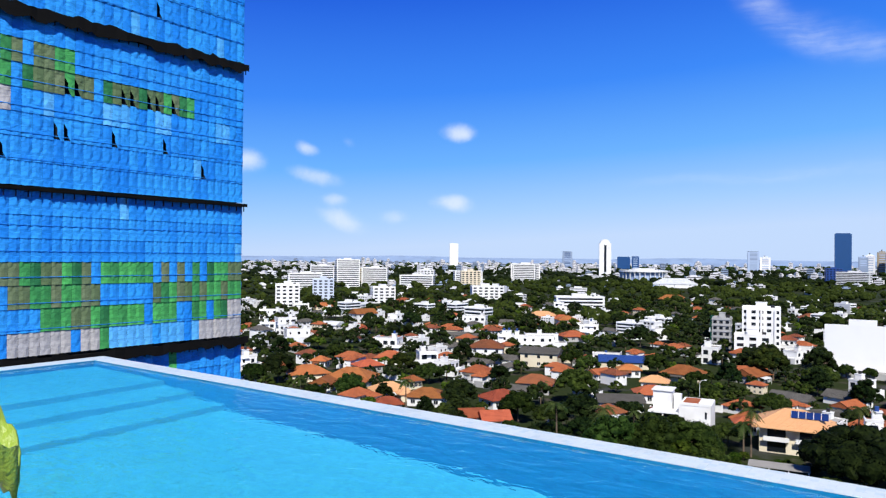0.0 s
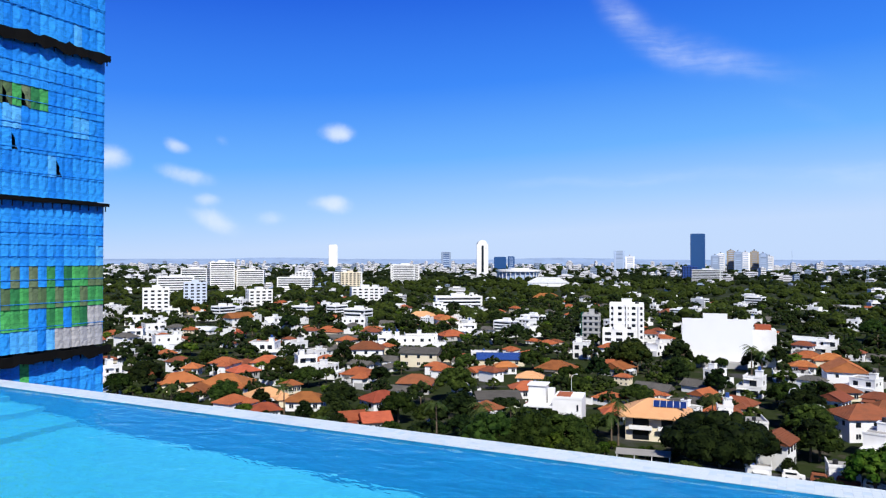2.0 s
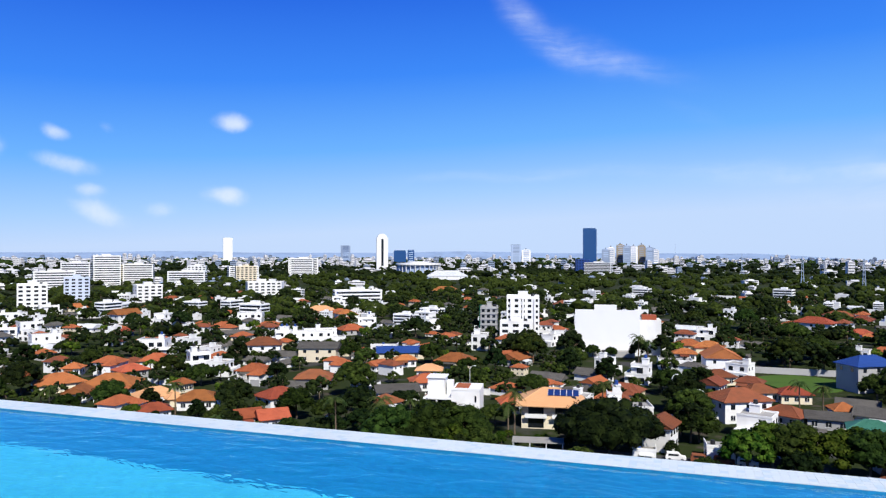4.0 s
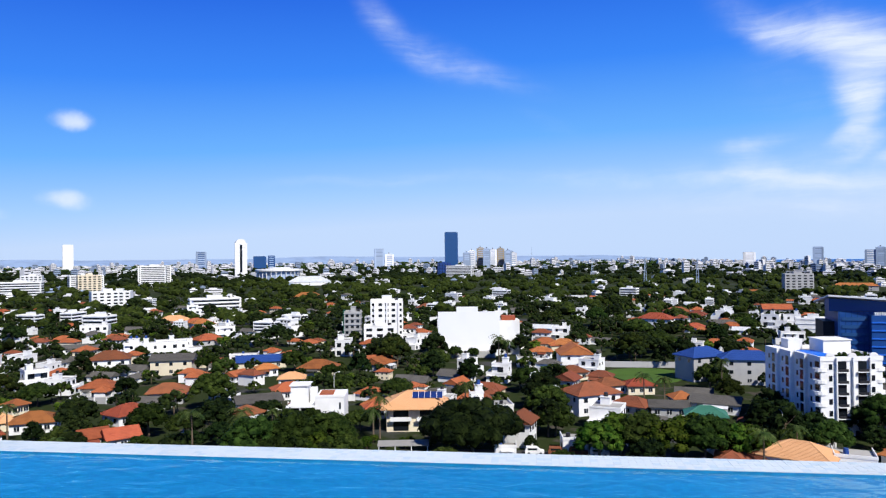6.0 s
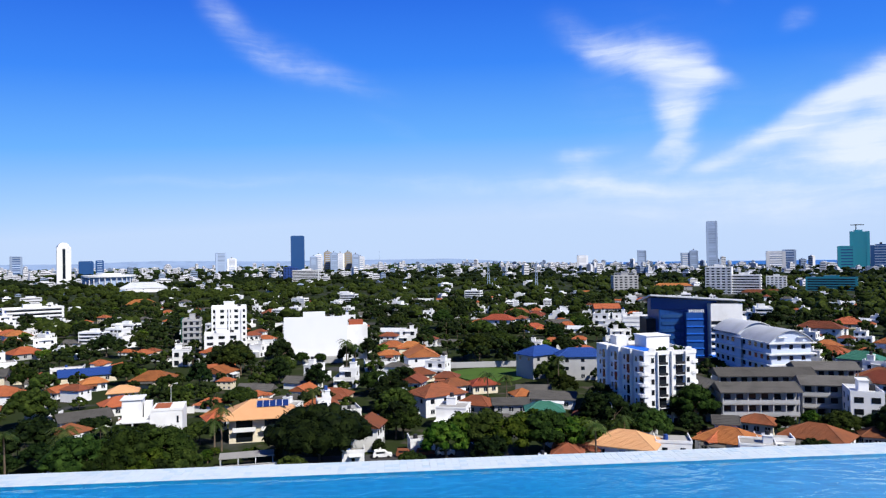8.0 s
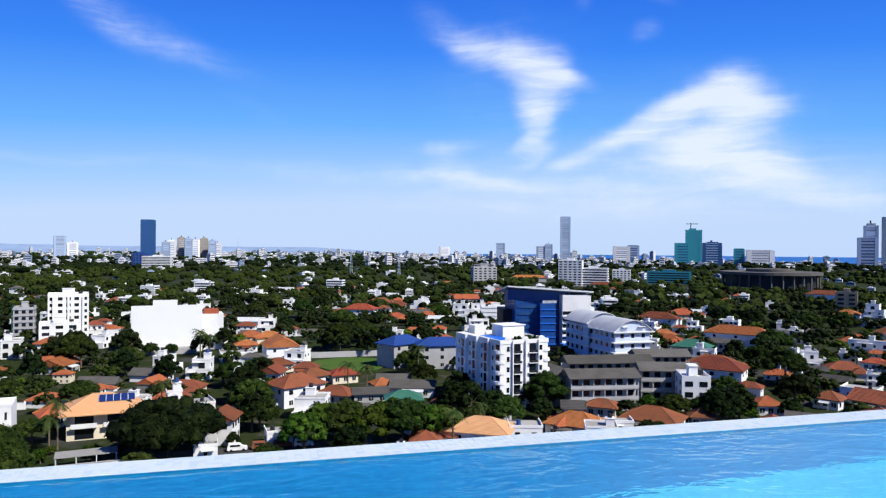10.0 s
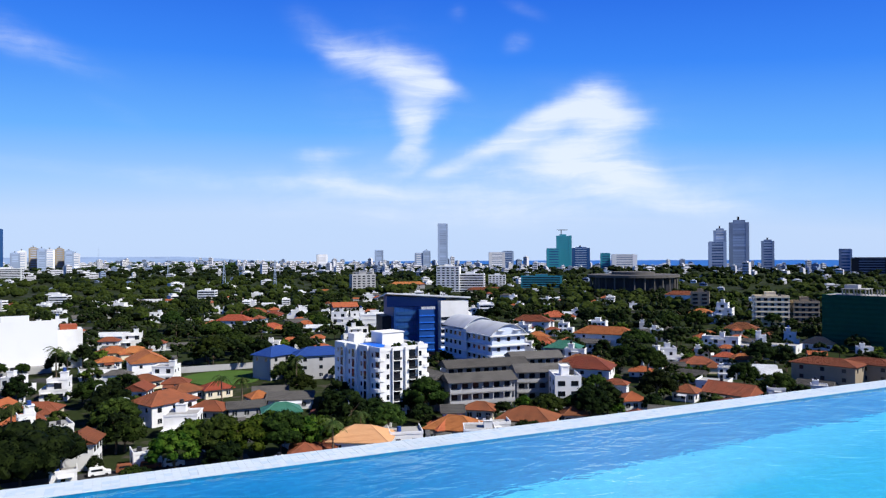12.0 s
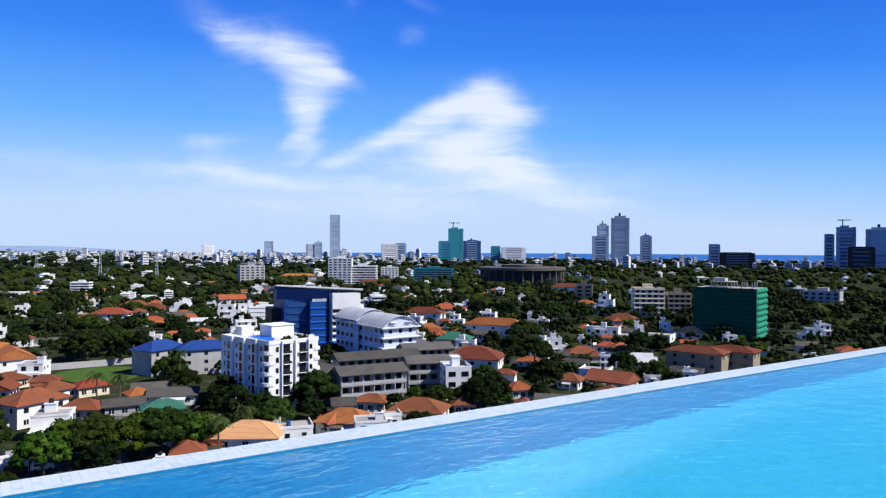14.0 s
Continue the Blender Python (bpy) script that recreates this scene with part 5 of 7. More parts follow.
def villa(w, d, floors, seed):
    """Flat-roofed white house grown in steps: set-back storeys, parapets, canopies, an outside stair tower and a tank."""
    rng = random.Random(seed)
    ob = thing("house", "white flat-roofed house with set-back storeys, canopies and dark openings", "house", "houses of the town")
    sh = 3.3
    x0, x1, y0, y1 = -w / 2, w / 2, -d / 2, d / 2
    for f in range(floors):
        z = f * sh
        add_box(ob, "storey", "white", x0, y0, z + (0.002 if f else 0), x1, y1, z + sh)
        n = max(1, int((x1 - x0) / 3.6))
        for i in range(n):
            u = x0 + (x1 - x0) * (i + 0.5) / n + rng.uniform(-0.3, 0.3)
            half, lo, hi = rng.choice(((0.6, 0.9, 2.3), (1.1, 0.3, 2.5), (0.9, 0.8, 2.4), (0.4, 1.0, 2.2)))
            add_box(ob, "window", "glass", u - half, y0 - 0.05, z + lo, u + half, y0 + 0.1, z + hi)
        for sx, px in ((-1, x0), (1, x1)):
            v = (y0 + y1) / 2 + rng.uniform(-1, 1)
            add_box(ob, "window", "glass", px - 0.06, v - 0.6, z + 0.9, px + 0.06, v + 0.6, z + 2.2)
        if rng.random() < 0.7:
            a = x0 + (x1 - x0) * rng.uniform(0.0, 0.35)
            b = a + (x1 - x0) * rng.uniform(0.35, 0.6)
            add_box(ob, "canopy", "white", a, y0 - rng.uniform(0.8, 1.5), z + 2.7, b, y0 - 0.004, z + 2.88)
        t = z + sh
        for a, b, c, e in ((x0 - 0.1, y0 - 0.1, x1 + 0.1, y0 + 0.12), (x0 - 0.1, y0 + 0.122, x0 + 0.12, y1), (x1 - 0.12, y0 + 0.122, x1 + 0.1, y1)):
            add_box(ob, "parapet", "white", a, b, t + 0.004, c, e, t + 0.7)
        add_box(ob, "roof_slab", "concrete", x0 + 0.122, y0 + 0.124, t + 0.003, x1 - 0.122, y1 - 0.1, t + 0.03)
        # the next storey stands back from this one
        if rng.random() < 0.5:
            x0 += w * rng.uniform(0.12, 0.3)
        else:
            x1 -= w * rng.uniform(0.12, 0.3)
        y0 += d * rng.uniform(0.08, 0.25)
    t = floors * sh
    sx = rng.uniform(x0, max(x0, x1 - 2.4))
    if floors > 1:
        add_box(ob, "stair_tower", "white", sx, y0 + 0.3, t + 0.032, sx + 2.2, y0 + 2.8, t + 2.3)
        add_box(ob, "tower_roof", "white", sx - 0.2, y0 + 0.1, t + 2.302, sx + 2.4, y0 + 3.0, t + 2.46)
    else:
        t -= 2.43
    bm = bmesh.new()
    bmesh.ops.create_cone(bm, cap_ends=True, segments=12, radius1=0.6, radius2=0.5, depth=1.2, matrix=Matrix.Translation((sx + 1.1, y0 + 1.5, t + 3.07)))
    part("water_tank", bm, rng.choice(("dark_metal", "dark_metal", "sheet_blue")), ob)
    return ob


def lean_to(ob, w, d, seed):
    """Low sheet roof on posts along the front of a house."""
    rng = random.Random(seed)
    a = -w / 2 + w * rng.uniform(0.0, 0.3)
    b = a + w * rng.uniform(0.4, 0.65)
    deep = rng.uniform(1.8, 3.0)
    bm = bmesh.new()
    for k, (z0, z1) in enumerate(((2.15, 2.75), (2.07, 2.67))):
        quad(bm, *[(x, y, z) for x, y, z in ((a, -d / 2 - deep, z0), (b, -d / 2 - deep, z0), (b, -d / 2 - 0.02, z1), (a, -d / 2 - 0.02, z1))][::1 if k == 0 else -1])
    part("lean_to_roof", bm, rng.choice(("sheet_grey", "sheet_pale", "tile_old")), ob)
    for x in (a + 0.15, b - 0.15):
        add_box(ob, "post", "frame", x - 0.07, -d / 2 - deep + 0.1, 0, x + 0.07, -d / 2 - deep + 0.24, 2.06)


ROOF_KINDS = {"T": ("tile", True), "G": ("tile", False), "g": ("tile", False), "O": ("tile_old", True), "o": ("tile_old", False), "P": ("tile_pale", True),
              "S": ("sheet_grey", False), "N": ("sheet_green", True), "U": ("sheet_blue", False), "u": ("sheet_grey", False)}


def plot_house(kind, x, y, w, floors, turn, n):
    """One house of the town; bearing and distance logged to keep it visible."""
    if kind == "W":
        d = min(13.0, w * (0.85, 0.7, 1.0)[n % 3])
        ob = villa(w, d, floors, n)
    else:
        roof, hip = ROOF_KINDS[kind]
        d = min(12.0, w * (0.72 if w > 7 else 0.95))
        wall = "blue_white" if kind == "u" else ("white", "cream", "white", "white", "grey_wall")[n % 5]
        ob = tile_house(w, d, floors, roof, wall, w >= 11 and hip and floors == 1 and n % 2 == 0, hip, pitch=0.3 if kind in "SU" else 0.5)
        if n % 3 == 0:
            lean_to(ob, w, d, n)
    set_at(ob, x, y, turn)
    clear_strip(x, y, turn, w, d)
    SIGHTLINES.append((math.atan2(x, y), math.hypot(x, y), w * 0.5))


# the quarters of the town: kind of house, place, width, storeys, turn
NEAR_WEST = [
    ("T", -200, 188, 14, 1, 62), ("T", -181, 192, 16, 1, 23), ("g", -180, 177, 7, 1, 116), ("T", -195, 216, 10, 1, 67), ("T", -203, 240, 12, 1, 30),
    ("P", -154, 181, 11, 1, 60), ("T", -138, 181, 11, 1, 25), ("T", -140, 164, 8, 1, 50), ("g", -111, 166, 6, 1, 46), ("g", -104, 167, 7, 1, 44),
    ("T", -159, 200, 5, 1, 68), ("T", -151, 231, 11, 1, 8), ("T", -118, 193, 11, 1, 66), ("O", -123, 225, 12, 1, 21),
]
MID_WEST = [
    ("O", -177, 277, 15, 2, 28), ("S", -149, 277, 16, 2, 18), ("W", -228, 270, 16, 2, 25), ("W", -185, 240, 11, 2, 48), ("W", -182, 333, 22, 2, 34),
    ("G", -347, 379, 16, 2, 72), ("W", -294, 270, 15, 2, 57), ("W", -231, 185, 9, 2, 71), ("W", -270, 405, 18, 2, 24), ("W", -341, 540, 22, 1, 40),
    ("T", -444, 543, 17, 1, 49), ("T", -426, 565, 14, 1, 17), ("S", -231, 332, 11, 1, 35), ("P", -259, 483, 19, 1, 38), ("T", -262, 239, 6, 1, 78),
    ("T", -219, 213, 6, 1, 26), ("T", -452, 442, 15, 1, 61), ("W", -416, 353, 16, 2, 50),
]
FAR_WEST = [
    ("W", -354, 311, 15, 2, 61), ("W", -336, 282, 12, 2, 40), ("W", -445, 411, 15, 2, 52), ("O", -360, 315, 15, 1, 49), ("W", -547, 445, 17, 1, 43),
    ("T", -392, 453, 12, 1, 61), ("T", -291, 318, 7, 1, 23), ("W", -193, 319, 9, 2, 21), ("T", -236, 469, 13, 1, 37), ("W", -268, 532, 12, 3, 27),
    ("W", -177, 327, 27, 2, 32), ("T", -179, 370, 14, 1, 51), ("W", -185, 400, 15, 2, 25), ("W", -248, 517, 25, 1, 21), ("W", -194, 318, 9, 2, 31),
    ("W", -341, 533, 27, 1, 38), ("P", -258, 481, 21, 1, 18), ("T", -229, 463, 13, 1, 46),
]
NEAR_MIDDLE = [
    ("T", -88, 279, 14, 1, 2), ("T", -83, 231, 11, 1, 30), ("P", -90, 253, 9, 1, 15), ("g", -66, 292, 12, 1, 73), ("S", -87, 213, 13, 1, 32),
    ("U", -119, 296, 20, 1, 25), ("T", -108, 274, 8, 1, 31), ("W", -133, 311, 12, 1, 15), ("S", -32, 228, 9, 1, 28), ("O", -20, 221, 9, 1, 10),
    ("W", -69, 397, 15, 1, 5), ("O", -93, 600, 17, 1, 21), ("O", -83, 195, 7, 1, 63), ("T", -49, 211, 6, 1, -7), ("T", -48, 205, 5, 1, 25),
    ("S", -32, 230, 7, 1, 38), ("T", -22, 220, 6, 1, -4),
]
BELOW_POOL = [
    ("W", -13, 211, 9, 1, 14), ("W", -18, 210, 5, 2, 10), ("o", -5, 179, 7, 2, 76), ("W", -15, 267, 8, 2, -9), ("W", -3, 306, 13, 1, 5),
    ("g", -68, 297, 11, 1, 33), ("W", 8, 174, 6, 1, 5), ("W", -8, 165, 5, 1, 3), ("T", 3, 362, 12, 1, 10), ("T", 12, 358, 12, 1, -16),
    ("T", 1, 331, 9, 1, 5), ("O", -95, 607, 16, 1, 19), ("O", -74, 403, 8, 2, 0), ("W", -78, 501, 13, 1, 14), ("T", 74, 468, 20, 2, -27),
    ("O", 104, 561, 19, 1, -0), ("O", 113, 535, 12, 1, -22),
]
RUST_ROOFS = [
    ("O", 15, 218, 14, 2, 28), ("O", 12, 274, 10, 1, 23), ("O", 22, 265, 8, 1, -15), ("O", 23, 248, 10, 1, 25), ("O", 27, 216, 10, 1, -32),
    ("o", 9, 240, 7, 2, 68), ("T", 33, 248, 9, 1, 12), ("T", 43, 227, 6, 1, 9), ("S", 52, 222, 13, 1, -19), ("S", 37, 215, 10, 1, -5),
    ("N", 45, 204, 10, 1, -8), ("T", 54, 195, 5, 1, -25), ("P", 56, 165, 14, 1, -31), ("W", 67, 165, 8, 1, -16), ("T", 81, 165, 13, 1, -44),
]
NORTH_MIDDLE = [
    ("T", 92, 441, 12, 1, -12), ("S", 114, 470, 15, 1, -4), ("W", 131, 624, 17, 1, -7), ("W", 148, 607, 16, 1, -20), ("W", 137, 445, 17, 3, -25),
    ("W", 151, 443, 16, 3, -14), ("W", 125, 381, 14, 2, -8), ("T", 233, 821, 20, 1, -6), ("W", 208, 914, 12, 2, -13), ("T", 376, 913, 47, 2, -18),
    ("W", -4, 750, 26, 1, 3), ("W", 39, 770, 23, 1, -6), ("S", -18, 572, 15, 1, 7), ("W", 11, 405, 12, 2, -5), ("W", -26, 518, 11, 2, 5),
]
EAST_OF_SCHOOL = [
    ("W", 91, 163, 8, 1, -19), ("O", 97, 181, 8, 1, -40), ("O", 103, 165, 14, 1, -48), ("T", 81, 166, 11, 1, -6), ("O", 117, 164, 6, 1, -25),
    ("O", 237, 375, 22, 2, -40), ("T", 284, 421, 18, 1, -24), ("T", 197, 304, 13, 1, -39), ("T", 209, 325, 11, 1, -18), ("N", 182, 262, 14, 2, -49),
    ("O", 158, 214, 19, 2, -48), ("T", 231, 304, 18, 2, -43), ("W", 179, 248, 10, 2, -46), ("u", 82, 169, 5, 2, -21), ("G", 171, 547, 19, 2, -7),
    ("S", 203, 270, 12, 2, -47), ("O", 422, 774, 43, 1, -25),
]
EAST = [
    ("T", 233, 298, 30, 2, -50), ("O", 161, 219, 18, 2, -56), ("W", 268, 251, 22, 2, -55), ("W", 216, 234, 12, 2, -33), ("O", 215, 216, 12, 1, -33),
    ("T", 238, 224, 8, 1, -57), ("T", 240, 217, 9, 1, -28), ("S", 192, 199, 12, 1, -60), ("W", 188, 182, 10, 1, -58), ("o", 179, 166, 14, 1, -71),
    ("T", 144, 172, 7, 1, -20), ("P", 314, 237, 14, 1, -63), ("W", 288, 239, 18, 1, -64), ("O", 335, 303, 17, 1, -53), ("W", 312, 251, 7, 2, -51),
    ("T", 370, 369, 14, 2, -55), ("O", 476, 499, 27, 3, -50), ("W", 372, 353, 14, 4, -56),
]
EAST_YARDS = [
    ("W", 287, 249, 6, 2, -44), ("S", 202, 216, 7, 1, -33), ("W", 429, 505, 10, 1, -35), ("O", 168, 174, 7, 1, -64), ("W", 194, 162, 5, 1, -40),
    ("S", 214, 163, 10, 1, -65), ("O", 338, 427, 10, 1, -28), ("W", 204, 228, 6, 2, -62), ("S", 291, 255, 10, 1, -69), ("T", 281, 280, 7, 1, -35),
    ("O", 318, 268, 9, 1, -30),
]
NUMBER = 0
for quarter in (NEAR_WEST, MID_WEST, FAR_WEST, NEAR_MIDDLE, BELOW_POOL, RUST_ROOFS, NORTH_MIDDLE, EAST_OF_SCHOOL, EAST, EAST_YARDS):
    for kind, x, y, w, floors, turn in quarter:
        NUMBER += 1
        plot_house(kind, x, y, w, floors, turn, NUMBER)

# white blocks of the hospital quarter and beyond: place, width, depth, storeys, wall
HOSPITAL = [
    (-761, 795, 35, 16, 13, "white"), (-772, 755, 36, 16, 10, "white"), (-743, 838, 40, 18, 9, "white"), (-649, 825, 50, 14, 6, "white"), (-543, 531, 22, 14, 7, "blue_white"),
    (-464, 412, 20, 14, 7, "white"), (-472, 544, 23, 14, 5, "white"), (-643, 1130, 40, 16, 11, "white"), (-603, 896, 29, 14, 8, "cream"), (-732, 681, 46, 14, 7, "white"), (-402, 645, 22, 12, 5, "white"),
    (-820, 905, 34, 16, 8, "cream"), (-690, 900, 26, 16, 8, "white"),
]
NORTH_BLOCKS = [
    (-274, 579, 42, 12, 4, "white"), (-411, 639, 30, 14, 5, "white"), (-702, 1035, 49, 16, 7, "white"), (-666, 1174, 54, 18, 11, "white"), (-164, 1491, 57, 16, 8, "white"), (-196, 1492, 28, 14, 10, "sheet_blue"),
    (290, 852, 30, 14, 7, "grey_wall"), (390, 811, 29, 14, 10, "white"), (414, 799, 37, 14, 7, "white"), (546, 838, 56, 16, 5, "glass_teal"), (372, 1088, 32, 14, 6, "grey_wall"), (506, 977, 31, 14, 5, "white"),
    (496, 1038, 25, 14, 9, "white"), (518, 913, 25, 12, 5, "white"), (424, 424, 14, 10, 5, "beige"), (560, 300, 26, 14, 4, "grey_wall"),
]
for x, y, w, d, fl, wall in HOSPITAL + NORTH_BLOCKS:
    turn = -math.degrees(math.atan2(x, y)) + (x * 7 + y) % 31 - 15
    tone = {"glass_teal": "dark teal glass", "sheet_blue": "bright blue"}.get(wall, wall.replace("_", " "))
    set_at(block(w, d, fl, wall, fl % 2 == 0, 9 if wall == "glass_teal" or w > 32 else min(5, int(w / 5)), f"{tone} {fl}-storey institutional block with rows of windows"), x, y, turn)
    clear_strip(x, y, turn, w, d)
set_at(tile_house(30, 16, 1, "tile", "white", False, True, "white hall with a broad pink-red tile roof"), -258, 780, 18)


def round_hall(r, h, label, wall, roof):
    """A low round stadium: columned drum under a flat ring roof."""
    ob = thing("stadium", label, "building")
    bm = bmesh.new()
    prism(bm, [(r * 0.92 * math.cos(a), r * 0.92 * math.sin(a)) for a in [math.tau * i / 40 for i in range(40)]], 0, h * 0.85)
    part("drum", bm, wall, ob)
    bm = bmesh.new()
    prism(bm, [(r * 1.06 * math.cos(a), r * 1.06 * math.sin(a)) for a in [math.tau * i / 40 for i in range(40)]], h * 0.852, h)
    prism(bm, [(r * 0.5 * math.cos(a), r * 0.5 * math.sin(a)) for a in [math.tau * i / 40 for i in range(40)]], h + 0.004, h * 1.15)
    part("roof", bm, roof, ob)
    for i in range(28):
        a = math.tau * i / 28
        x, y = r * math.cos(a), r * math.sin(a)
        add_box(ob, "column", roof, x - 0.7, y - 0.7, 0, x + 0.7, y + 0.7, h * 0.85 - 0.004)
    return ob


set_at(round_hall(45, 23, "round white columned hall with a flat roof", "far_haze_grey", "white"), -531, 1420, 0, 40)
set_at(round_hall(52, 21, "large dark stadium with an open ring roof", "dark_metal", "sheet_grey"), 590, 700, 0, 45)
set_at(tile_house(70, 34, 2, "sheet_pale", "white", False, True, "broad white conference hall with a pale low roof"), -381, 1160, 18, 30)


def sky_tower(w, d, h, wall, glass, crown, label):
    """A tall distant tower with floor bands, corner piers and its own top."""
    ob = thing("skyscraper", label, "skyscraper")
    add_box(ob, "shaft", glass, -w / 2, -d / 2, 0, w / 2, d / 2, h)
    n = max(6, int(h / 7))
    for i in range(n):
        z = h * (i + 0.2) / n
        add_box(ob, "floor_band", wall, -w / 2 - 0.25, -d / 2 - 0.25, z, w / 2 + 0.25, d / 2 + 0.25, z + h / n * 0.62)
    for sx in (-1, 1):
        add_box(ob, "corner_pier", wall, sx * w / 2 - w * 0.11, -d / 2 - 0.6, 0, sx * w / 2 + w * 0.11, -d / 2 + w * 0.2, h + 1)
    if crown == "arch":
        bm = bmesh.new()
        prism(bm, [(-w / 2, h), *[(-w / 2 * math.cos(a), h + w * 0.45 * math.sin(a)) for a in [math.pi * i / 10 for i in range(11)]][1:-1], (w / 2, h)][::-1], -d / 2, d / 2)
        bmesh.ops.transform(bm, matrix=Matrix(((1, 0, 0, 0), (0, 0, 1, 0), (0, 1, 0, 0), (0, 0, 0, 1))), verts=bm.verts[:])
        bmesh.ops.recalc_face_normals(bm, faces=bm.faces[:])
        part("arched_top", bm, wall, ob)
        add_box(ob, "central_slot", "glass", -w * 0.12, -d / 2 - 0.8, h * 0.12, w * 0.12, -d / 2 - 0.62, h * 0.96)
    elif crown == "step":
        add_box(ob, "top", wall, -w * 0.3, -d * 0.3, h + 0.004, w * 0.4, d * 0.3, h * 1.06)
        add_box(ob, "mast", "dark_metal", -w * 0.06, -w * 0.06, h * 1.06 + 0.004, w * 0.06, w * 0.06, h * 1.13)
    elif crown == "crane":
        add_box(ob, "top", wall, -w * 0.3, -d * 0.3, h + 0.004, w * 0.2, d * 0.3, h * 1.05)
        add_box(ob, "crane_mast", "dark_metal", -w * 0.2, -0.8, h * 1.05 + 0.004, -w * 0.14, 0.8, h * 1.2)
        add_box(ob, "crane_jib", "dark_metal", -w * 0.5, -0.6, h * 1.17, w * 0.35, 0.6, h * 1.19)
    else:
        add_box(ob, "top", wall, -w / 2, -d / 2, h + 0.004, w / 2, d / 2, h + 2.5)
    return ob


def tower_at(az, dist, w, h, wall, glass, crown, label, d=None):
    p = bearing(az) * dist
    set_at(sky_tower(w, d or w * 0.8, h, wall, glass, crown, label), p.x, p.y, -az + 8, w * 0.7)


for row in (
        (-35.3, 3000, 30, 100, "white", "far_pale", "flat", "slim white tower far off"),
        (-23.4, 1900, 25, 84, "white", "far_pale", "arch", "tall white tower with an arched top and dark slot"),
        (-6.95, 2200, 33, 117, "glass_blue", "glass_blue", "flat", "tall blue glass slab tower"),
        (-26.3, 2800, 30, 69, "far_haze_grey", "glass_blue", "flat", "blue-grey glass office tower"),
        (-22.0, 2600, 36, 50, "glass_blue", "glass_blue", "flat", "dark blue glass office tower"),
        (-21.1, 2620, 20, 52, "glass_blue", "far_haze_grey", "flat", "dark blue office tower with a slanted side"),
        (-12.7, 2800, 32, 74, "far_haze_grey", "far_haze_grey", "flat", "grey twin-ribbed office tower"),
        (-11.9, 2800, 28, 54, "far_pale", "far_haze_grey", "step", "pale tower with stepped top"),
        (25.2, 2500, 28, 152, "far_haze_grey", "far_haze_grey", "flat", "very tall slim grey tower"),
        (20.1, 2600, 25, 61, "far_haze_grey", "far_haze_grey", "flat", "plain grey concrete tower block"),
        (23.3, 2600, 26, 50, "far_haze_grey", "far_pale", "flat", "grey and white tower block"),
        (23.9, 2600, 23, 58, "far_haze_grey", "far_haze_grey", "step", "grey tower block with stepped top"),
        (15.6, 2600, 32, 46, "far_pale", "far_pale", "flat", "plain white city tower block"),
        (29.5, 2500, 46, 51, "far_pale", "far_haze_grey", "flat", "pale wide tower block"),
        (30.4, 2500, 32, 55, "far_haze_grey", "glass_blue", "flat", "grey glass tower block"),
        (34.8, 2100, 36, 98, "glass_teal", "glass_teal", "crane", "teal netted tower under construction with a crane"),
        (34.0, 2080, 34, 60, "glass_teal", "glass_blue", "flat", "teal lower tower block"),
        (36.1, 2200, 44, 63, "glass_blue", "far_haze_grey", "step", "dark blue glass tower block"),
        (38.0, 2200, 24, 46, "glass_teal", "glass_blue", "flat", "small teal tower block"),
        (39.4, 2200, 60, 42, "far_pale", "far_haze_grey", "flat", "white double tower block"),
        (46.2, 2000, 36, 74, "far_haze_grey", "glass_blue", "flat", "grey-blue lower glass tower"),
        (46.4, 2030, 26, 105, "far_haze_grey", "far_pale", "step", "grey tower with a stepped head"),
        (47.7, 2050, 40, 126, "far_haze_grey", "far_haze_grey", "step", "tall blue-grey tower with a crown"),
        (49.65, 2100, 26, 77, "far_haze_grey", "glass_blue", "step", "slim blue-grey glass tower"),
        (54.6, 2000, 23, 53, "far_haze_grey", "glass_blue", "flat", "dark grey tower block"),
        (56.1, 1800, 62, 33, "dark_metal", "far_haze_grey", "flat", "broad dark office block"),
        (62.2, 1800, 16, 75, "far_haze_grey", "glass_blue", "flat", "slim grey concrete tower"),
        (63.2, 1750, 30, 90, "far_haze_grey", "glass_blue", "crane", "tall grey tower under construction with a crane"),
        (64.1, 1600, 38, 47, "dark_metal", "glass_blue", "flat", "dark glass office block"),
        (65.2, 1700, 40, 84, "far_haze_grey", "far_haze_grey", "step", "tall grey apartment tower"),
        (66.6, 1720, 30, 78, "far_haze_grey", "glass_blue", "flat", "plain grey apartment tower")):
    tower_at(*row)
for i, (az, h) in enumerate(((-5.7, 56), (-5.3, 62), (-4.6, 72), (-4.1, 68), (-3.6, 66), (-3.0, 70), (-2.4, 62), (-2.0, 54))):
    tower_at(az, 2600 + 20 * (i % 3), 22, h, ("far_haze_grey", "far_pale", "beige")[i % 3], "far_haze_grey", "step", "weathered apartment tower in a cluster")


def mast(h):
    ob = thing("radio_mast", "slim lattice radio mast", "mast")
    for sx, sy in ((-1, -1), (1, -1), (1, 1), (-1, 1)):
        bm = bmesh.new()
        tube(bm, [(sx * 2, sy * 2, 0), (sx * 0.4, sy * 0.4, h)], [0.35, 0.25], 4)
        part("leg", bm, "far_haze_grey", ob)
    for i in range(8):
        r = 2 - 1.6 * i / 8
        add_box(ob, "brace", "far_haze_grey", -r, -r, h * i / 8, r, r, h * i / 8 + 0.5)
    return ob


for az, dist, h in ((-0.5, 2400, 74), (4.2, 1500, 45), (8.2, 1100, 42), (12.0, 1000, 40)):
    p = bearing(az) * dist
    set_at(mast(h), p.x, p.y, 0)


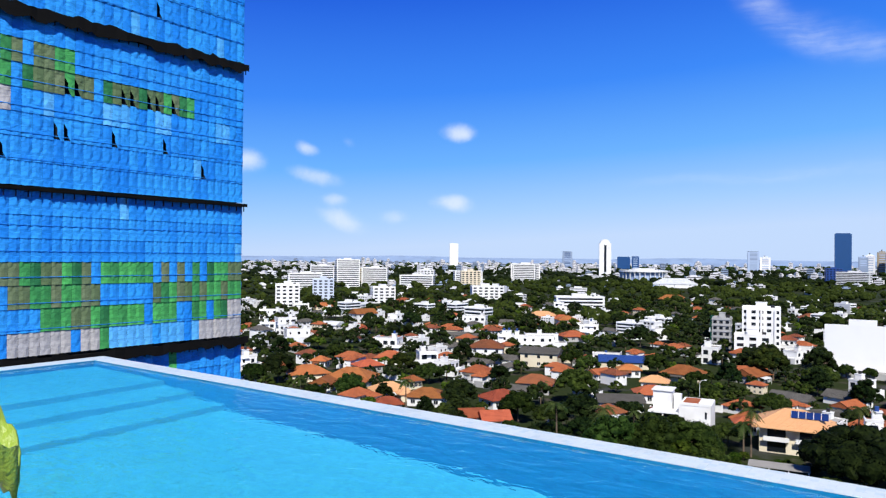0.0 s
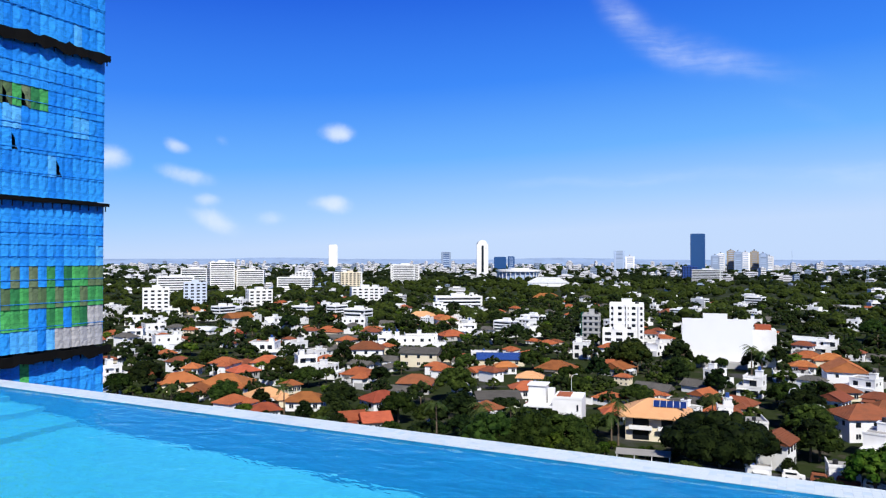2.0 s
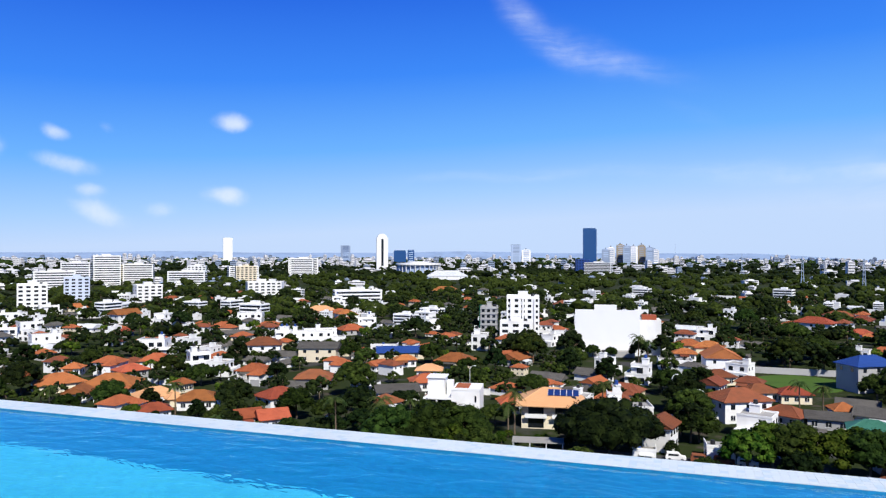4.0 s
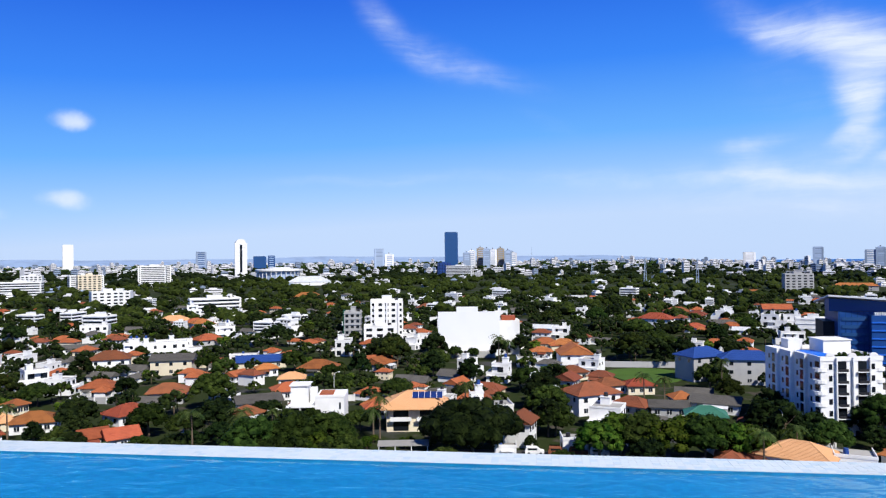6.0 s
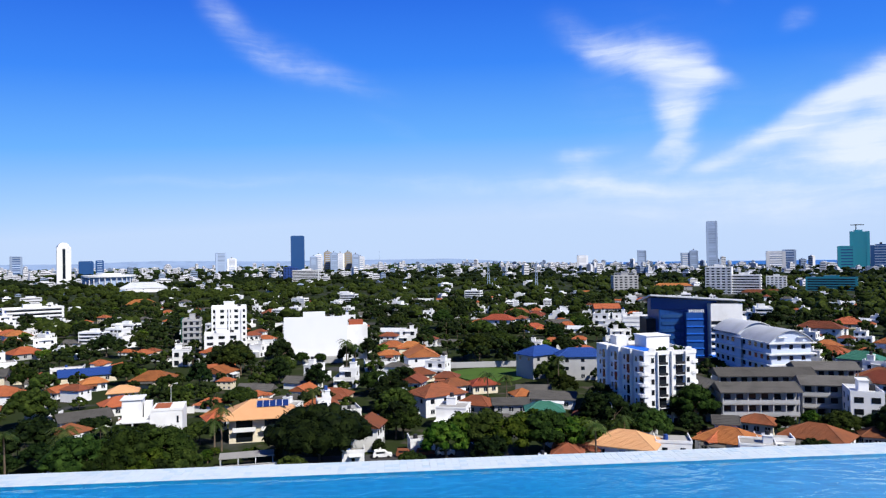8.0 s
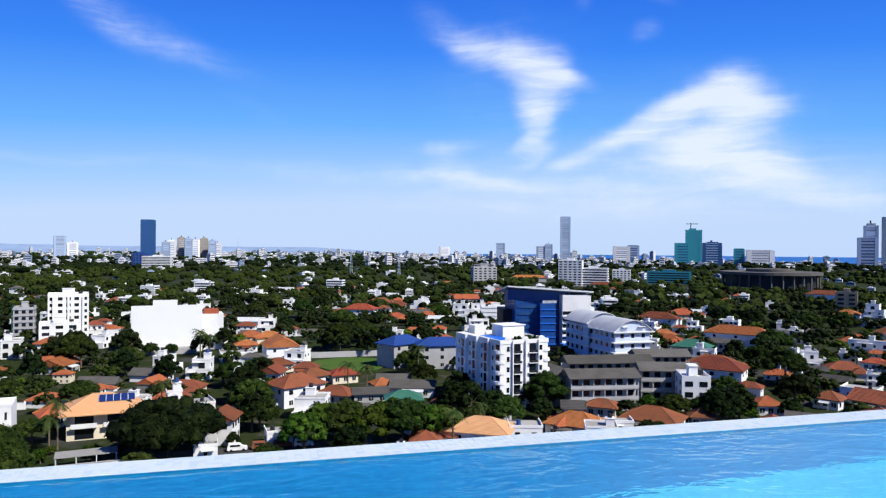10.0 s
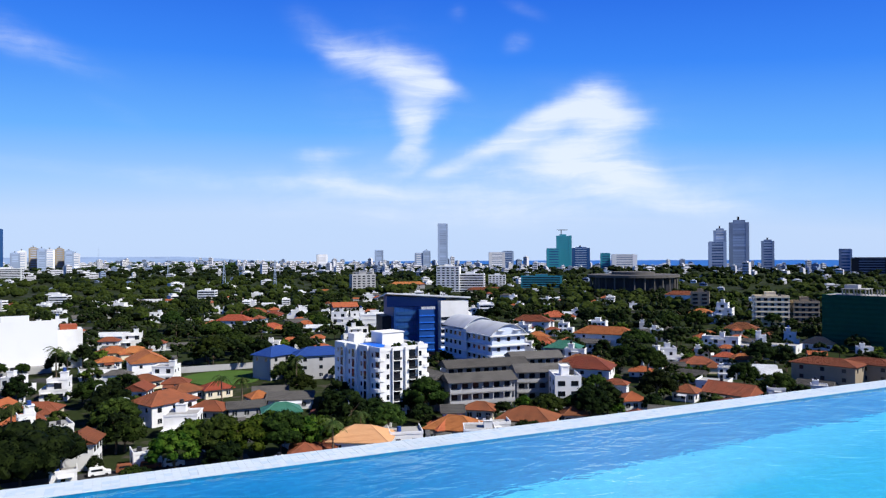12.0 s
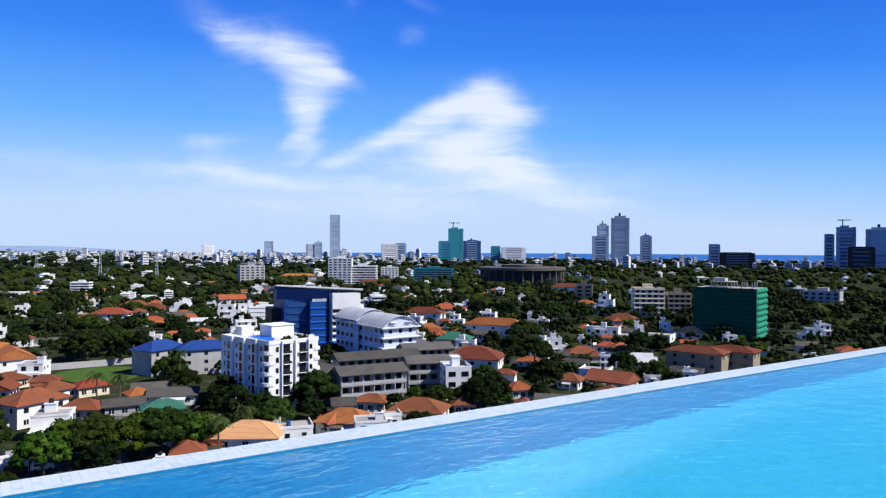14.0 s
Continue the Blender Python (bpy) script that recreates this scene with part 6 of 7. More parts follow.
def parked_van(label, mat):
    ob = thing("car", label, "car", "parked cars")
    bm = bmesh.new()
    prof = [(-2.2, 0.35), (2.2, 0.35), (2.25, 0.95), (1.3, 1.1), (0.6, 1.75), (-1.9, 1.8), (-2.2, 1.1)]
    prism(bm, prof, -0.85, 0.85)
    bmesh.ops.transform(bm, matrix=pose(0, 0, 0, 90), verts=bm.verts[:])
    part("body", bm, mat, ob)
    add_box(ob, "side_window", "glass", -1.6, -0.87, 1.15, 0.6, 0.87, 1.6)
    for x in (-1.35, 1.35):
        for y in (-0.78, 0.78):
            bm = bmesh.new()
            bmesh.ops.create_cone(bm, cap_ends=True, segments=14, radius1=0.33, radius2=0.33, depth=0.2, matrix=Matrix.Translation((x, y, 0.33)) @ pose(0, 0, 0, 90))
            part("wheel", bm, "dark_metal", ob)
    return ob


def road():
    bm = bmesh.new()
    box(bm, -22, 166.5, -0.4, 30, 173, 0.06)
    solid("road", bm, "asphalt", "narrow asphalt lane below the pool", "road")


def pergola(w, d, h, roof):
    ob = thing("pergola", "open garden shelter with a flat grey roof on posts", "pergola")
    add_box(ob, "roof", roof, -w / 2, -d / 2, h, w / 2, d / 2, h + 0.2)
    for i in range(4):
        for s in (-1, 1):
            x = -w / 2 + 0.3 + (w - 0.6) * i / 3
            add_box(ob, "post", "frame", x - 0.09, s * (d / 2 - 0.2) - 0.09, 0, x + 0.09, s * (d / 2 - 0.2) + 0.09, h - 0.004)
    return ob


set_at(pergola(9, 4, 2.7, "sheet_grey"), -47, 163, 12, 5)
set_at(pergola(12, 5, 2.9, "concrete"), -32, 166, 10, 7)
ob = thing("garden_wall", "low white garden wall with a planted border", "wall")
add_box(ob, "wall_panel", "white", -7, -0.15, 0, 7, 0.15, 1.9)
add_box(ob, "coping", "concrete", -7.1, -0.25, 1.904, 7.1, 0.25, 2.05)
set_at(ob, -31, 161.5, 8)
for k in range(6):
    TAKEN.append((-50 + k * 7, 170, 5.5))


def lamp_post():
    ob = thing("street_lamp", "grey street lamp with a curved arm", "street lamp", "street lamps")
    bm = bmesh.new()
    tube(bm, [(0, 0, 0), (0, 0, 7.5), (0.4, 0, 8.3), (1.4, 0, 8.6)], [0.12, 0.09, 0.07, 0.05], 8)
    part("pole", bm, "sheet_pale", ob)
    add_box(ob, "lamp_head", "frame", 1.3, -0.18, 8.5, 2.1, 0.18, 8.7)
    return ob


for x, y, t in ((-68, 232, 20), (6, 212, 160), (-3, 236, 30), (58, 182, 90)):
    put_thing("lamp", lamp_post, x, y, t)


def yard_wall(n):
    ob = thing("garden_wall", "weathered plastered garden wall between the plots", "wall", "garden walls")
    add_box(ob, "wall_panel", "grey_wall" if n % 2 else "white", -6, -0.12, 0, 6, 0.12, 2.0)
    add_box(ob, "coping", "concrete", -6.05, -0.2, 2.004, 6.05, 0.2, 2.12)
    for x in (-6, -2, 2, 6):
        add_box(ob, "pier", "white", x - 0.2, -0.24, 0, x + 0.2, 0.24, 2.3)
    return ob


WALL_RNG = random.Random(61)
for k in range(46):
    q = bearing(WALL_RNG.uniform(-55, 60)) * WALL_RNG.uniform(165, 330)
    if all((q.x - a) ** 2 + (q.y - b) ** 2 > (4 + c) ** 2 for a, b, c in TAKEN):
        put_thing("wall%d" % (k % 2), lambda: yard_wall(k), q.x, q.y, WALL_RNG.choice((10, 100)) + WALL_RNG.uniform(-8, 8))

road()
for x, y, t in ((-1.4, 170.0, 4), (13.6, 170.0, -3)):
    set_at(parked_van("white car parked on the lane below", "white"), x, y, t, 0, 0.06)
for x, y, t in ((4.0, 170.2, 1), (8.8, 170.4, -2)):
    set_at(parked_van("dark red car parked on the lane below", "tile_old"), x, y, t, 0, 0.06)
for k in range(7):
    TAKEN.append((-8 + k * 4.5, 166, 4.5))
    TAKEN.append((-50 + k * 7, 158, 6.0))
SHRUB_RNG = random.Random(14)
for k in range(14):
    q = bearing(SHRUB_RNG.uniform(-14.5, -8.5)) * SHRUB_RNG.uniform(174, 182)
    tree("t5" if k % 3 else "t2", q.x, q.y, SHRUB_RNG.uniform(0.22, 0.36), k * 40)
for k, (x, y) in enumerate(((-41, 181), (-42, 178), (-20, 190))):
    tree("p%d" % (k % 3), x, y, 1.0, k * 70)

# ---------- trees with a place of their own ----------
set_at(broad_tree(77, 12.4, 10.6, "leaf_c", 0.66, 190, 64), -16.0, 169.0, 40)
TAKEN.append((-16, 169, 9))
for kind, az, dist, size in (
        ("t3", -22.5, 163, 0.95), ("t0", -21.0, 158, 1.0), ("t3", -19.6, 164, 1.0), ("t2", -18.2, 160, 1.15), ("t3", -17.0, 166, 0.9), ("t0", -15.8, 163, 0.9), ("p0", -23.4, 170, 1.1), ("p2", -27.0, 168, 1.0),
        ("t2", 4.6, 166, 1.2), ("t2", 6.2, 171, 1.35), ("t3", 7.8, 170, 0.85), ("t2", 9.4, 168, 1.3), ("t2", 11.0, 172, 1.4), ("t3", 12.4, 170, 0.85), ("t2", 13.9, 172, 1.25), ("t2", 15.3, 176, 1.1), ("p1", 16.4, 168, 1.0),
        ("p1", -3.2, 316, 1.3), ("p1", -2.5, 314, 1.1), ("p1", -47.3, 232, 1.0), ("p0", -39.0, 214, 0.9), ("p1", 8.0, 238, 1.0), ("p1", 9.5, 232, 1.0), ("p0", 13.6, 258, 1.0), ("p1", 18.6, 180, 0.9)):
    p = bearing(az) * dist
    tree(kind, p.x, p.y, size, az * 37 % 360)

# kind, place and half width of the crown
TREES_WEST = [
    ("t1", -205, 178, 5.9), ("t4", -250, 218, 5.9), ("t0", -161, 170, 6.9), ("t3", -179, 218, 4.7), ("t6", -160, 211, 5.0), ("t1", -124, 179, 4.9), ("t4", -176, 256, 5.5), ("t0", -103, 178, 6.9),
    ("t1", -138, 225, 3.6), ("t4", -149, 173, 2.7), ("t0", -330, 425, 8.5), ("t3", -468, 445, 7.6), ("t6", -266, 254, 4.3), ("t1", -286, 358, 8.1), ("t4", -285, 387, 8.5), ("t0", -207, 168, 4.2),
    ("t1", -319, 355, 4.7), ("t4", -342, 472, 8.5), ("t0", -228, 230, 3.8), ("t3", -183, 310, 3.5),
]
TREES_MIDDLE = [
    ("t1", -82, 174, 7.5), ("t4", -69, 270, 5.8), ("t0", -100, 284, 5.5), ("t3", -62, 300, 8.5), ("t6", -46, 230, 4.8), ("t1", -48, 328, 8.5), ("t4", -41, 276, 5.8), ("t0", -77, 259, 3.7),
    ("t1", -175, 482, 8.5), ("t4", -191, 468, 8.5), ("t0", -133, 274, 7.0), ("t3", -101, 212, 5.9), ("t6", -68, 238, 4.6), ("t1", -25, 224, 3.1), ("t4", -25, 259, 5.4), ("t0", -133, 398, 8.5),
    ("t1", -140, 371, 6.4), ("t4", 2, 187, 4.4), ("t0", -4, 247, 6.3), ("t3", 2, 204, 5.3), ("t6", -42, 290, 5.7), ("t1", -69, 309, 7.5),
]
TREES_NORTH = [
    ("t1", 1, 220, 7.1), ("t4", 6, 247, 4.8), ("t0", 4, 188, 5.2), ("t3", 40, 322, 7.6), ("t6", 55, 348, 8.5), ("t1", 52, 515, 8.5), ("t4", -9, 337, 6.5), ("t0", 58, 256, 7.3),
    ("t1", 60, 311, 5.4), ("t4", 22, 393, 6.8), ("t0", 6, 492, 8.5), ("t3", 37, 475, 8.5), ("t6", 54, 408, 7.1), ("t1", 80, 323, 5.0), ("t4", 92, 385, 7.6), ("t0", 129, 474, 7.4),
    ("t1", 46, 336, 8.0), ("t4", 51, 305, 7.3), ("t0", 66, 272, 5.4), ("t3", 84, 191, 5.8), ("t6", 59, 178, 3.6), ("t1", 50, 172, 3.5),
]
TREES_EAST = [
    ("t1", 88, 201, 5.1), ("t4", 59, 183, 3.9), ("t0", 59, 235, 3.9), ("t3", 146, 192, 3.7), ("t6", 114, 172, 4.6), ("t1", 122, 163, 5.0), ("t4", 195, 252, 3.9), ("t0", 122, 441, 7.4),
    ("t1", 238, 424, 6.9), ("t4", 230, 429, 7.9), ("t0", 197, 240, 8.5), ("t3", 180, 206, 8.4), ("t6", 228, 268, 8.5), ("t1", 153, 171, 7.0), ("t4", 131, 167, 5.2), ("t0", 201, 181, 6.6),
    ("t1", 241, 208, 6.5), ("t4", 243, 198, 4.5), ("t0", 198, 164, 4.2), ("t3", 319, 322, 7.4), ("t6", 311, 337, 8.5), ("t1", 280, 375, 8.5), ("t4", 297, 366, 8.5), ("t0", 381, 320, 7.1),
]
# The first four also stand in for the apartment's shade on the ground.
TREES_SHADE = [("t1", 61, 193, 4.6), ("t4", 56, 190, 4.2), ("t1", 66, 184, 4.0), ("t4", 62, 206, 4.2), ("t4", -45, 321, 4.2), ("t0", -38, 324, 3.0), ("t0", -30, 325, 2.6), ("t1", -17, 322, 4.4)]
SPREAD = {"t0": 4.6, "t1": 5.6, "t3": 6.6, "t4": 4.0, "t6": 7.2}
for k, (kind, x, y, half) in enumerate(TREES_WEST + TREES_MIDDLE + TREES_NORTH + TREES_EAST + TREES_SHADE):
    tree(kind, x, y, min(1.0, half / SPREAD[kind]), k * 67)
    TAKEN.append((x, y, half * 0.6))

# ---------- the town that fills the plain ----------


def free(x, y, r):
    return all((x - a) ** 2 + (y - b) ** 2 > (r + c) ** 2 for a, b, c in TAKEN)


def sightline_height(x, y, r):
    """Height cap at a spot: keeps houses listed behind it in the camera's view."""
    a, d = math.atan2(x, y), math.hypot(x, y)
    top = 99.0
    for pa, pd, half in SIGHTLINES:
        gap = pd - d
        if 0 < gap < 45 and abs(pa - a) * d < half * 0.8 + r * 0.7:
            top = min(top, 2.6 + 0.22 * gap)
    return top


def view_corridor(a, d):
    """View corridors: bearings and distances kept clear of trees to show what lies behind."""
    return 3 < a < 17 and 178 < d < 262 or -9 < a < -1.5 and 262 < d < 330 or -16 < a < -9 and 150 < d < 186 or d < 152 and -30 < a < 30


class Baker:
    """Joins many far things, too many to count, into one mesh with its materials."""

    def __init__(self):
        self.co, self.loops, self.starts, self.mats, self.slots, self.nv, self.nl = [], [], [], [], [], 0, 0
        self.cache = {}

    def read(self, me):
        if me.name not in self.cache:
            co = np.empty(len(me.vertices) * 3, np.float32)
            me.vertices.foreach_get("co", co)
            lv = np.empty(len(me.loops), np.int32)
            me.loops.foreach_get("vertex_index", lv)
            st = np.empty(len(me.polygons), np.int32)
            me.polygons.foreach_get("loop_start", st)
            self.cache[me.name] = (co.reshape(-1, 3), lv, st)
        return self.cache[me.name]

    def add(self, me, m):
        co, lv, st = self.read(me)
        a = np.array(m, np.float32)
        self.co.append(co @ a[:3, :3].T + a[:3, 3])
        self.loops.append(lv + self.nv)
        self.starts.append(st + self.nl)
        mat = me.materials[0]
        if mat not in self.slots:
            self.slots.append(mat)
        self.mats.append(np.full(len(st), self.slots.index(mat), np.int32))
        self.nv += len(co)
        self.nl += len(lv)

    def add_thing(self, ob, m):
        if ob.data:
            self.add(ob.data, m)
        for c in ob.children_recursive:
            self.add(c.data, m @ c.matrix_basis)

    def finish(self, name, label, category, smooth=False):
        if not self.nv:
            return
        me = bpy.data.meshes.new(name)
        lv, st = np.concatenate(self.loops), np.concatenate(self.starts)
        me.vertices.add(self.nv), me.loops.add(len(lv)), me.polygons.add(len(st))
        me.vertices.foreach_set("co", np.concatenate(self.co).ravel())
        me.loops.foreach_set("vertex_index", lv)
        me.polygons.foreach_set("loop_start", st)
        for mat in self.slots:
            me.materials.append(mat)
        me.polygons.foreach_set("material_index", np.concatenate(self.mats))
        me.polygons.foreach_set("use_smooth", np.full(len(st), smooth, bool))
        me.update(calc_edges=True)
        tagged(new(name, me), label, category, "", "stuff")


def sparse(seed, height, spread, leaf, flat):
    return broad_tree(seed, height, spread, leaf, flat + 0.16, 26, 7, 0.78)


LIGHT = [("s0", lambda: sparse(31, 9.5, 4.8, "leaf_a", 0.62)), ("s1", lambda: sparse(32, 11.5, 5.4, "leaf_c", 0.7)), ("s2", lambda: sparse(33, 8.0, 4.4, "leaf_b", 0.65)),
         ("s3", lambda: sparse(34, 12.0, 6.2, "leaf_c", 0.6)), ("s4", lambda: sparse(35, 6.5, 3.6, "leaf_a", 0.75))]


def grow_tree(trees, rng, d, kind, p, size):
    """Add a garden tree, cut below camera sight lines; too low, none grows."""
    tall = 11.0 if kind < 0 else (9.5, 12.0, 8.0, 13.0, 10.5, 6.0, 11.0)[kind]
    size = min(size, sightline_height(p.x, p.y, 3.0) / tall)
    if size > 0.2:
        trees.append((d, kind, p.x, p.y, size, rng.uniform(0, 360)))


def fill_town():
    rng = random.Random(21)
    houses, trees = [], []
    d = 128.0
    while d < 800:
        step = 11.2 + d * 0.011
        half = 74
        a = -half + rng.random() * 3
        while a < half - 2:
            gap = math.degrees(step / d)
            a += gap * rng.uniform(0.85, 1.25)
            p = bearing(a + rng.uniform(-0.2, 0.2) * gap) * (d + rng.uniform(-0.35, 0.35) * step)
            grove = noise.noise(Vector((p.x * 0.009, p.y * 0.009, 7.7)))
            chance = 0.52 if d < 330 else 0.46 if d < 480 else 0.34
            chance *= (1.15 if a > 38 and d < 420 else 0.5 if a > 38 else 1.0) * (0.35 if grove > 0.22 else 1.1) * (0.15 if a > 42 and d > 440 else 1.0)
            turn = rng.choice((-19, -19, -14, 71, 71, 160)) + rng.uniform(-6, 6) + (-25 if a > 30 else 20 if a < -25 else 0)
            pick = [0, 1, 0, 3, 5, 6, 7, 8, 9, 4, 10, 12, 12, 2, 13, 4, 5, 2, 4] if d < 430 else [6, 8, 9, 0, 3, 10, 5, 0, 4, 7, 12, 13, 11, 10, 14]
            k = rng.choice(pick)
            # House scale is capped so filler does not hide listed houses from the camera.
            if rng.random() < chance and free(p.x, p.y, 5.0):
                houses.append((d, k, p.x, p.y, turn, min(rng.uniform(0.5, 0.85), max(0.34, sightline_height(p.x, p.y, 5.0) / 6.5))))
                TAKEN.append((p.x, p.y, 4.4))
            elif free(p.x, p.y, 0.5) and not view_corridor(a, d):
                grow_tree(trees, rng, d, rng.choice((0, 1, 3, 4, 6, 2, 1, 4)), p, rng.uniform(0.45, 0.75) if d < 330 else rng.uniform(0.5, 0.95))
        d += step * 1.08
    # garden trees and palms between the houses
    n = 0
    while n < 1150:
        a, d = rng.uniform(-72, 72), 125 + 560 * rng.random() ** 1.05
        p = bearing(a) * d
        if free(p.x, p.y, -0.9) and not view_corridor(a, d):
            kind = -1 - rng.randrange(3) if rng.random() < 0.10 else rng.choice((0, 2, 4, 5, 5, 1, 1))
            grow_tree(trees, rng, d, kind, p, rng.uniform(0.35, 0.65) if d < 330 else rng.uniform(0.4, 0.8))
        n += 1
    houses.sort(), trees.sort()
    far = Baker()
    for i, (d, k, x, y, turn, s) in enumerate(houses):
        if i < 45 or HOUSES[k][0] not in PROTOS:
            put_thing(*HOUSES[k], x, y, turn, s)
        else:
            far.add_thing(PROTOS[HOUSES[k][0]], pose(x, y, 0, 0, 0, turn) @ Matrix.Scale(s, 4))
    far.finish("further_houses", "white and orange-roofed houses of the further town", "houses")
    far = Baker()
    light = [maker() for key, maker in LIGHT]
    for ob, (x, y) in zip(light, ((-120, 262), (40, 330), (110, 320), (-60, 300), (190, 300))):
        ob.matrix_basis = pose(x, y, 0)
    for i, (d, k, x, y, s, turn) in enumerate(trees):
        if i < 230 or k < 0 and d < 260:
            key, maker = PALMS[-1 - k] if k < 0 else TREES[k]
            put_thing(key, maker, x, y, turn, s)
        else:
            far.add_thing(light[abs(k) % 5], pose(x, y, 0, 0, 0, turn) @ Matrix.Scale(s * 1.05, 4))
    far.finish("further_trees", "dark green garden trees of the further town", "trees", True)


def far_woods():
    """Tree canopy of the further town, too far off to count."""
    rng = random.Random(5)
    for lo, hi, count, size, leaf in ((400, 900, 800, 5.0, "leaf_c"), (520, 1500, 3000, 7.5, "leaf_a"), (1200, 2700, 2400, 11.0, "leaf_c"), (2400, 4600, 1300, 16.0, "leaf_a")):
        verts, faces = [], []
        for _ in range(count):
            a = rng.uniform(-74, 74)
            d = math.sqrt(rng.uniform(lo * lo, hi * hi))
            if a > 12 and d > 2350:
                continue
            p = bearing(a) * d
            if d < 900 and not free(p.x, p.y, 2.5):
                continue
            thick = 0.5 + 0.5 * noise.noise(Vector((p.x * 0.006, p.y * 0.006, 0.3)))
            if rng.random() > 0.35 + 0.9 * thick:
                continue
            r = size * rng.uniform(0.6, 1.15)
            for q in range(4):
                off = Vector((rng.gauss(0, r * 0.55), rng.gauss(0, r * 0.55), 0))
                rr = r * rng.uniform(0.4, 0.75)
                z = min(rr * rng.uniform(0.5, 1.0), 8.5) + 1
                n0 = len(verts)
                for v in ICO_V:
                    k = 0.75 + 0.45 * rng.random()
                    verts.append((p.x + off.x + v.x * rr * k, p.y + off.y + v.y * rr * k, max(0, z + v.z * min(rr, 6.5) * 0.8 * k)))
                faces.extend([tuple(i + n0 for i in f) for f in ICO_F])
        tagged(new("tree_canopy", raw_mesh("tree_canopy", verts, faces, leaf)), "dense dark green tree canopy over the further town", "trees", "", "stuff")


def far_block(w, d, h, wall, seed):
    """A distant building: one mesh for the walls with its stepped top, dark window bands as parts."""
    bm = bmesh.new()
    box(bm, -w / 2, -d / 2, 0, w / 2, d / 2, h)
    box(bm, -w * 0.25, -d * 0.3, h + 0.004, w * 0.2, d * 0.3, h + 3.2)
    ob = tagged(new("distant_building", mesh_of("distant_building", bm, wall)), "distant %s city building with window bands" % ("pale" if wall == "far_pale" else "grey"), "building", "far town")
    n = max(1, min(5, int(h / 6)))
    for i in range(n):
        bm = bmesh.new()
        z = h * (i + 0.45) / n
        box(bm, -w * 0.46, -d / 2 - 0.15, z, w * 0.46, -d / 2 + 0.15, z + h / n * 0.3)
        part("window_band", bm, "glass", ob)
    return ob


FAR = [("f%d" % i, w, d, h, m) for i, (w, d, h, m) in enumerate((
    (18, 12, 9, "far_pale"), (24, 14, 14, "far_pale"), (14, 14, 20, "far_pale"), (34, 16, 16, "far_pale"), (20, 12, 26, "far_haze_grey"),
    (40, 18, 12, "far_pale"), (16, 16, 34, "far_pale"), (26, 14, 10, "far_haze_grey")))]


def fill_far():
    rng = random.Random(99)
    spots = []
    for n in range(2600):
        a = rng.uniform(-72, 72)
        d = 780 + 3700 * rng.random() ** 0.75
        if a > 10 and d > 4300 - 30 * (a - 10) or a > 30 and d > 2900 - 8 * (a - 30):
            continue
        p = bearing(a) * d
        if not free(p.x, p.y, 12):
            continue
        k = rng.choice((0, 0, 1, 1, 2, 3, 5, 5, 1, 4, 6) if d > 1500 else (0, 1, 0, 5, 0, 7))
        grow = rng.uniform(0.45, 0.95) * (1.1 if d > 2600 else 0.9) * (0.7 if d < 1500 else 1.0)
        spots.append((d, k, p.x, p.y, -a + rng.uniform(-35, 35), grow))
    spots.sort()
    far = Baker()
    for i, (d, k, x, y, turn, s) in enumerate(spots):
        key, w, dd, h, m = FAR[k]
        if i < 110 or key not in PROTOS:
            put_thing(key, lambda: far_block(w, dd, h, m, i), x, y, turn, s)
        else:
            far.add_thing(PROTOS[key], pose(x, y, 0, 0, 0, turn) @ Matrix.Scale(s, 4))
    far.finish("distant_town", "pale blocks of the distant town below the horizon", "buildings")


fill_town()
fill_far()
far_woods()

# ---------- rim tiles and the plant beside the pool ----------


def rim_tiles():
    """Pale mosaic tiles on the rim: those near the eye singly, the rest joined."""
    rng = random.Random(8)
    size = RIM / 5
    far_wall = next(o for o in pool.children if o.name.startswith("far_wall"))
    meshes = []
    for k in range(4):
        bm = bmesh.new()
        s = size - 0.002
        box(bm, 0, 0, 0, s, s, 0.008 + 0.0003 * k)
        meshes.append(mesh_of("tile", bm, "rim_tile"))
    rest = Baker()
    for x0, y0, x1, y1 in ((POOL_L - RIM, POOL_F + 0.001, POOL_R + RIM, POOL_F + RIM), (POOL_L - RIM, POOL_N, POOL_L - 0.001, POOL_F)):
        bm = bmesh.new()
        box(bm, x0, y0, WATER + 0.0122, x1, y1, WATER + 0.0185)
        part("grout", bm, "grout", far_wall)
    z = WATER + 0.012
    x, count = POOL_L - RIM, 0
    while x < POOL_R + RIM - size:
        for j in range(5):
            me = rng.choice(meshes)
            m = Matrix.Translation((x + 0.002, POOL_F + j * size + 0.002, z))
            if -1.2 < x < 2.0 and count < 300:
                ob = new("tile", me)
                ob.parent, ob.matrix_basis = far_wall, m
                count += 1
            else:
                rest.add(me, m)
        x += size
    y = POOL_N
    while y < POOL_F - size:
        for j in range(5):
            rest.add(rng.choice(meshes), Matrix.Translation((POOL_L - RIM + j * size + 0.002, y + 0.002, z)))
        y += size
    rest.finish("rim_mosaic", "pale tiles", "tiles")
    ob = bpy.data.objects["rim_mosaic"]
    ob.parent = far_wall
    del ob["category"], ob["label"]


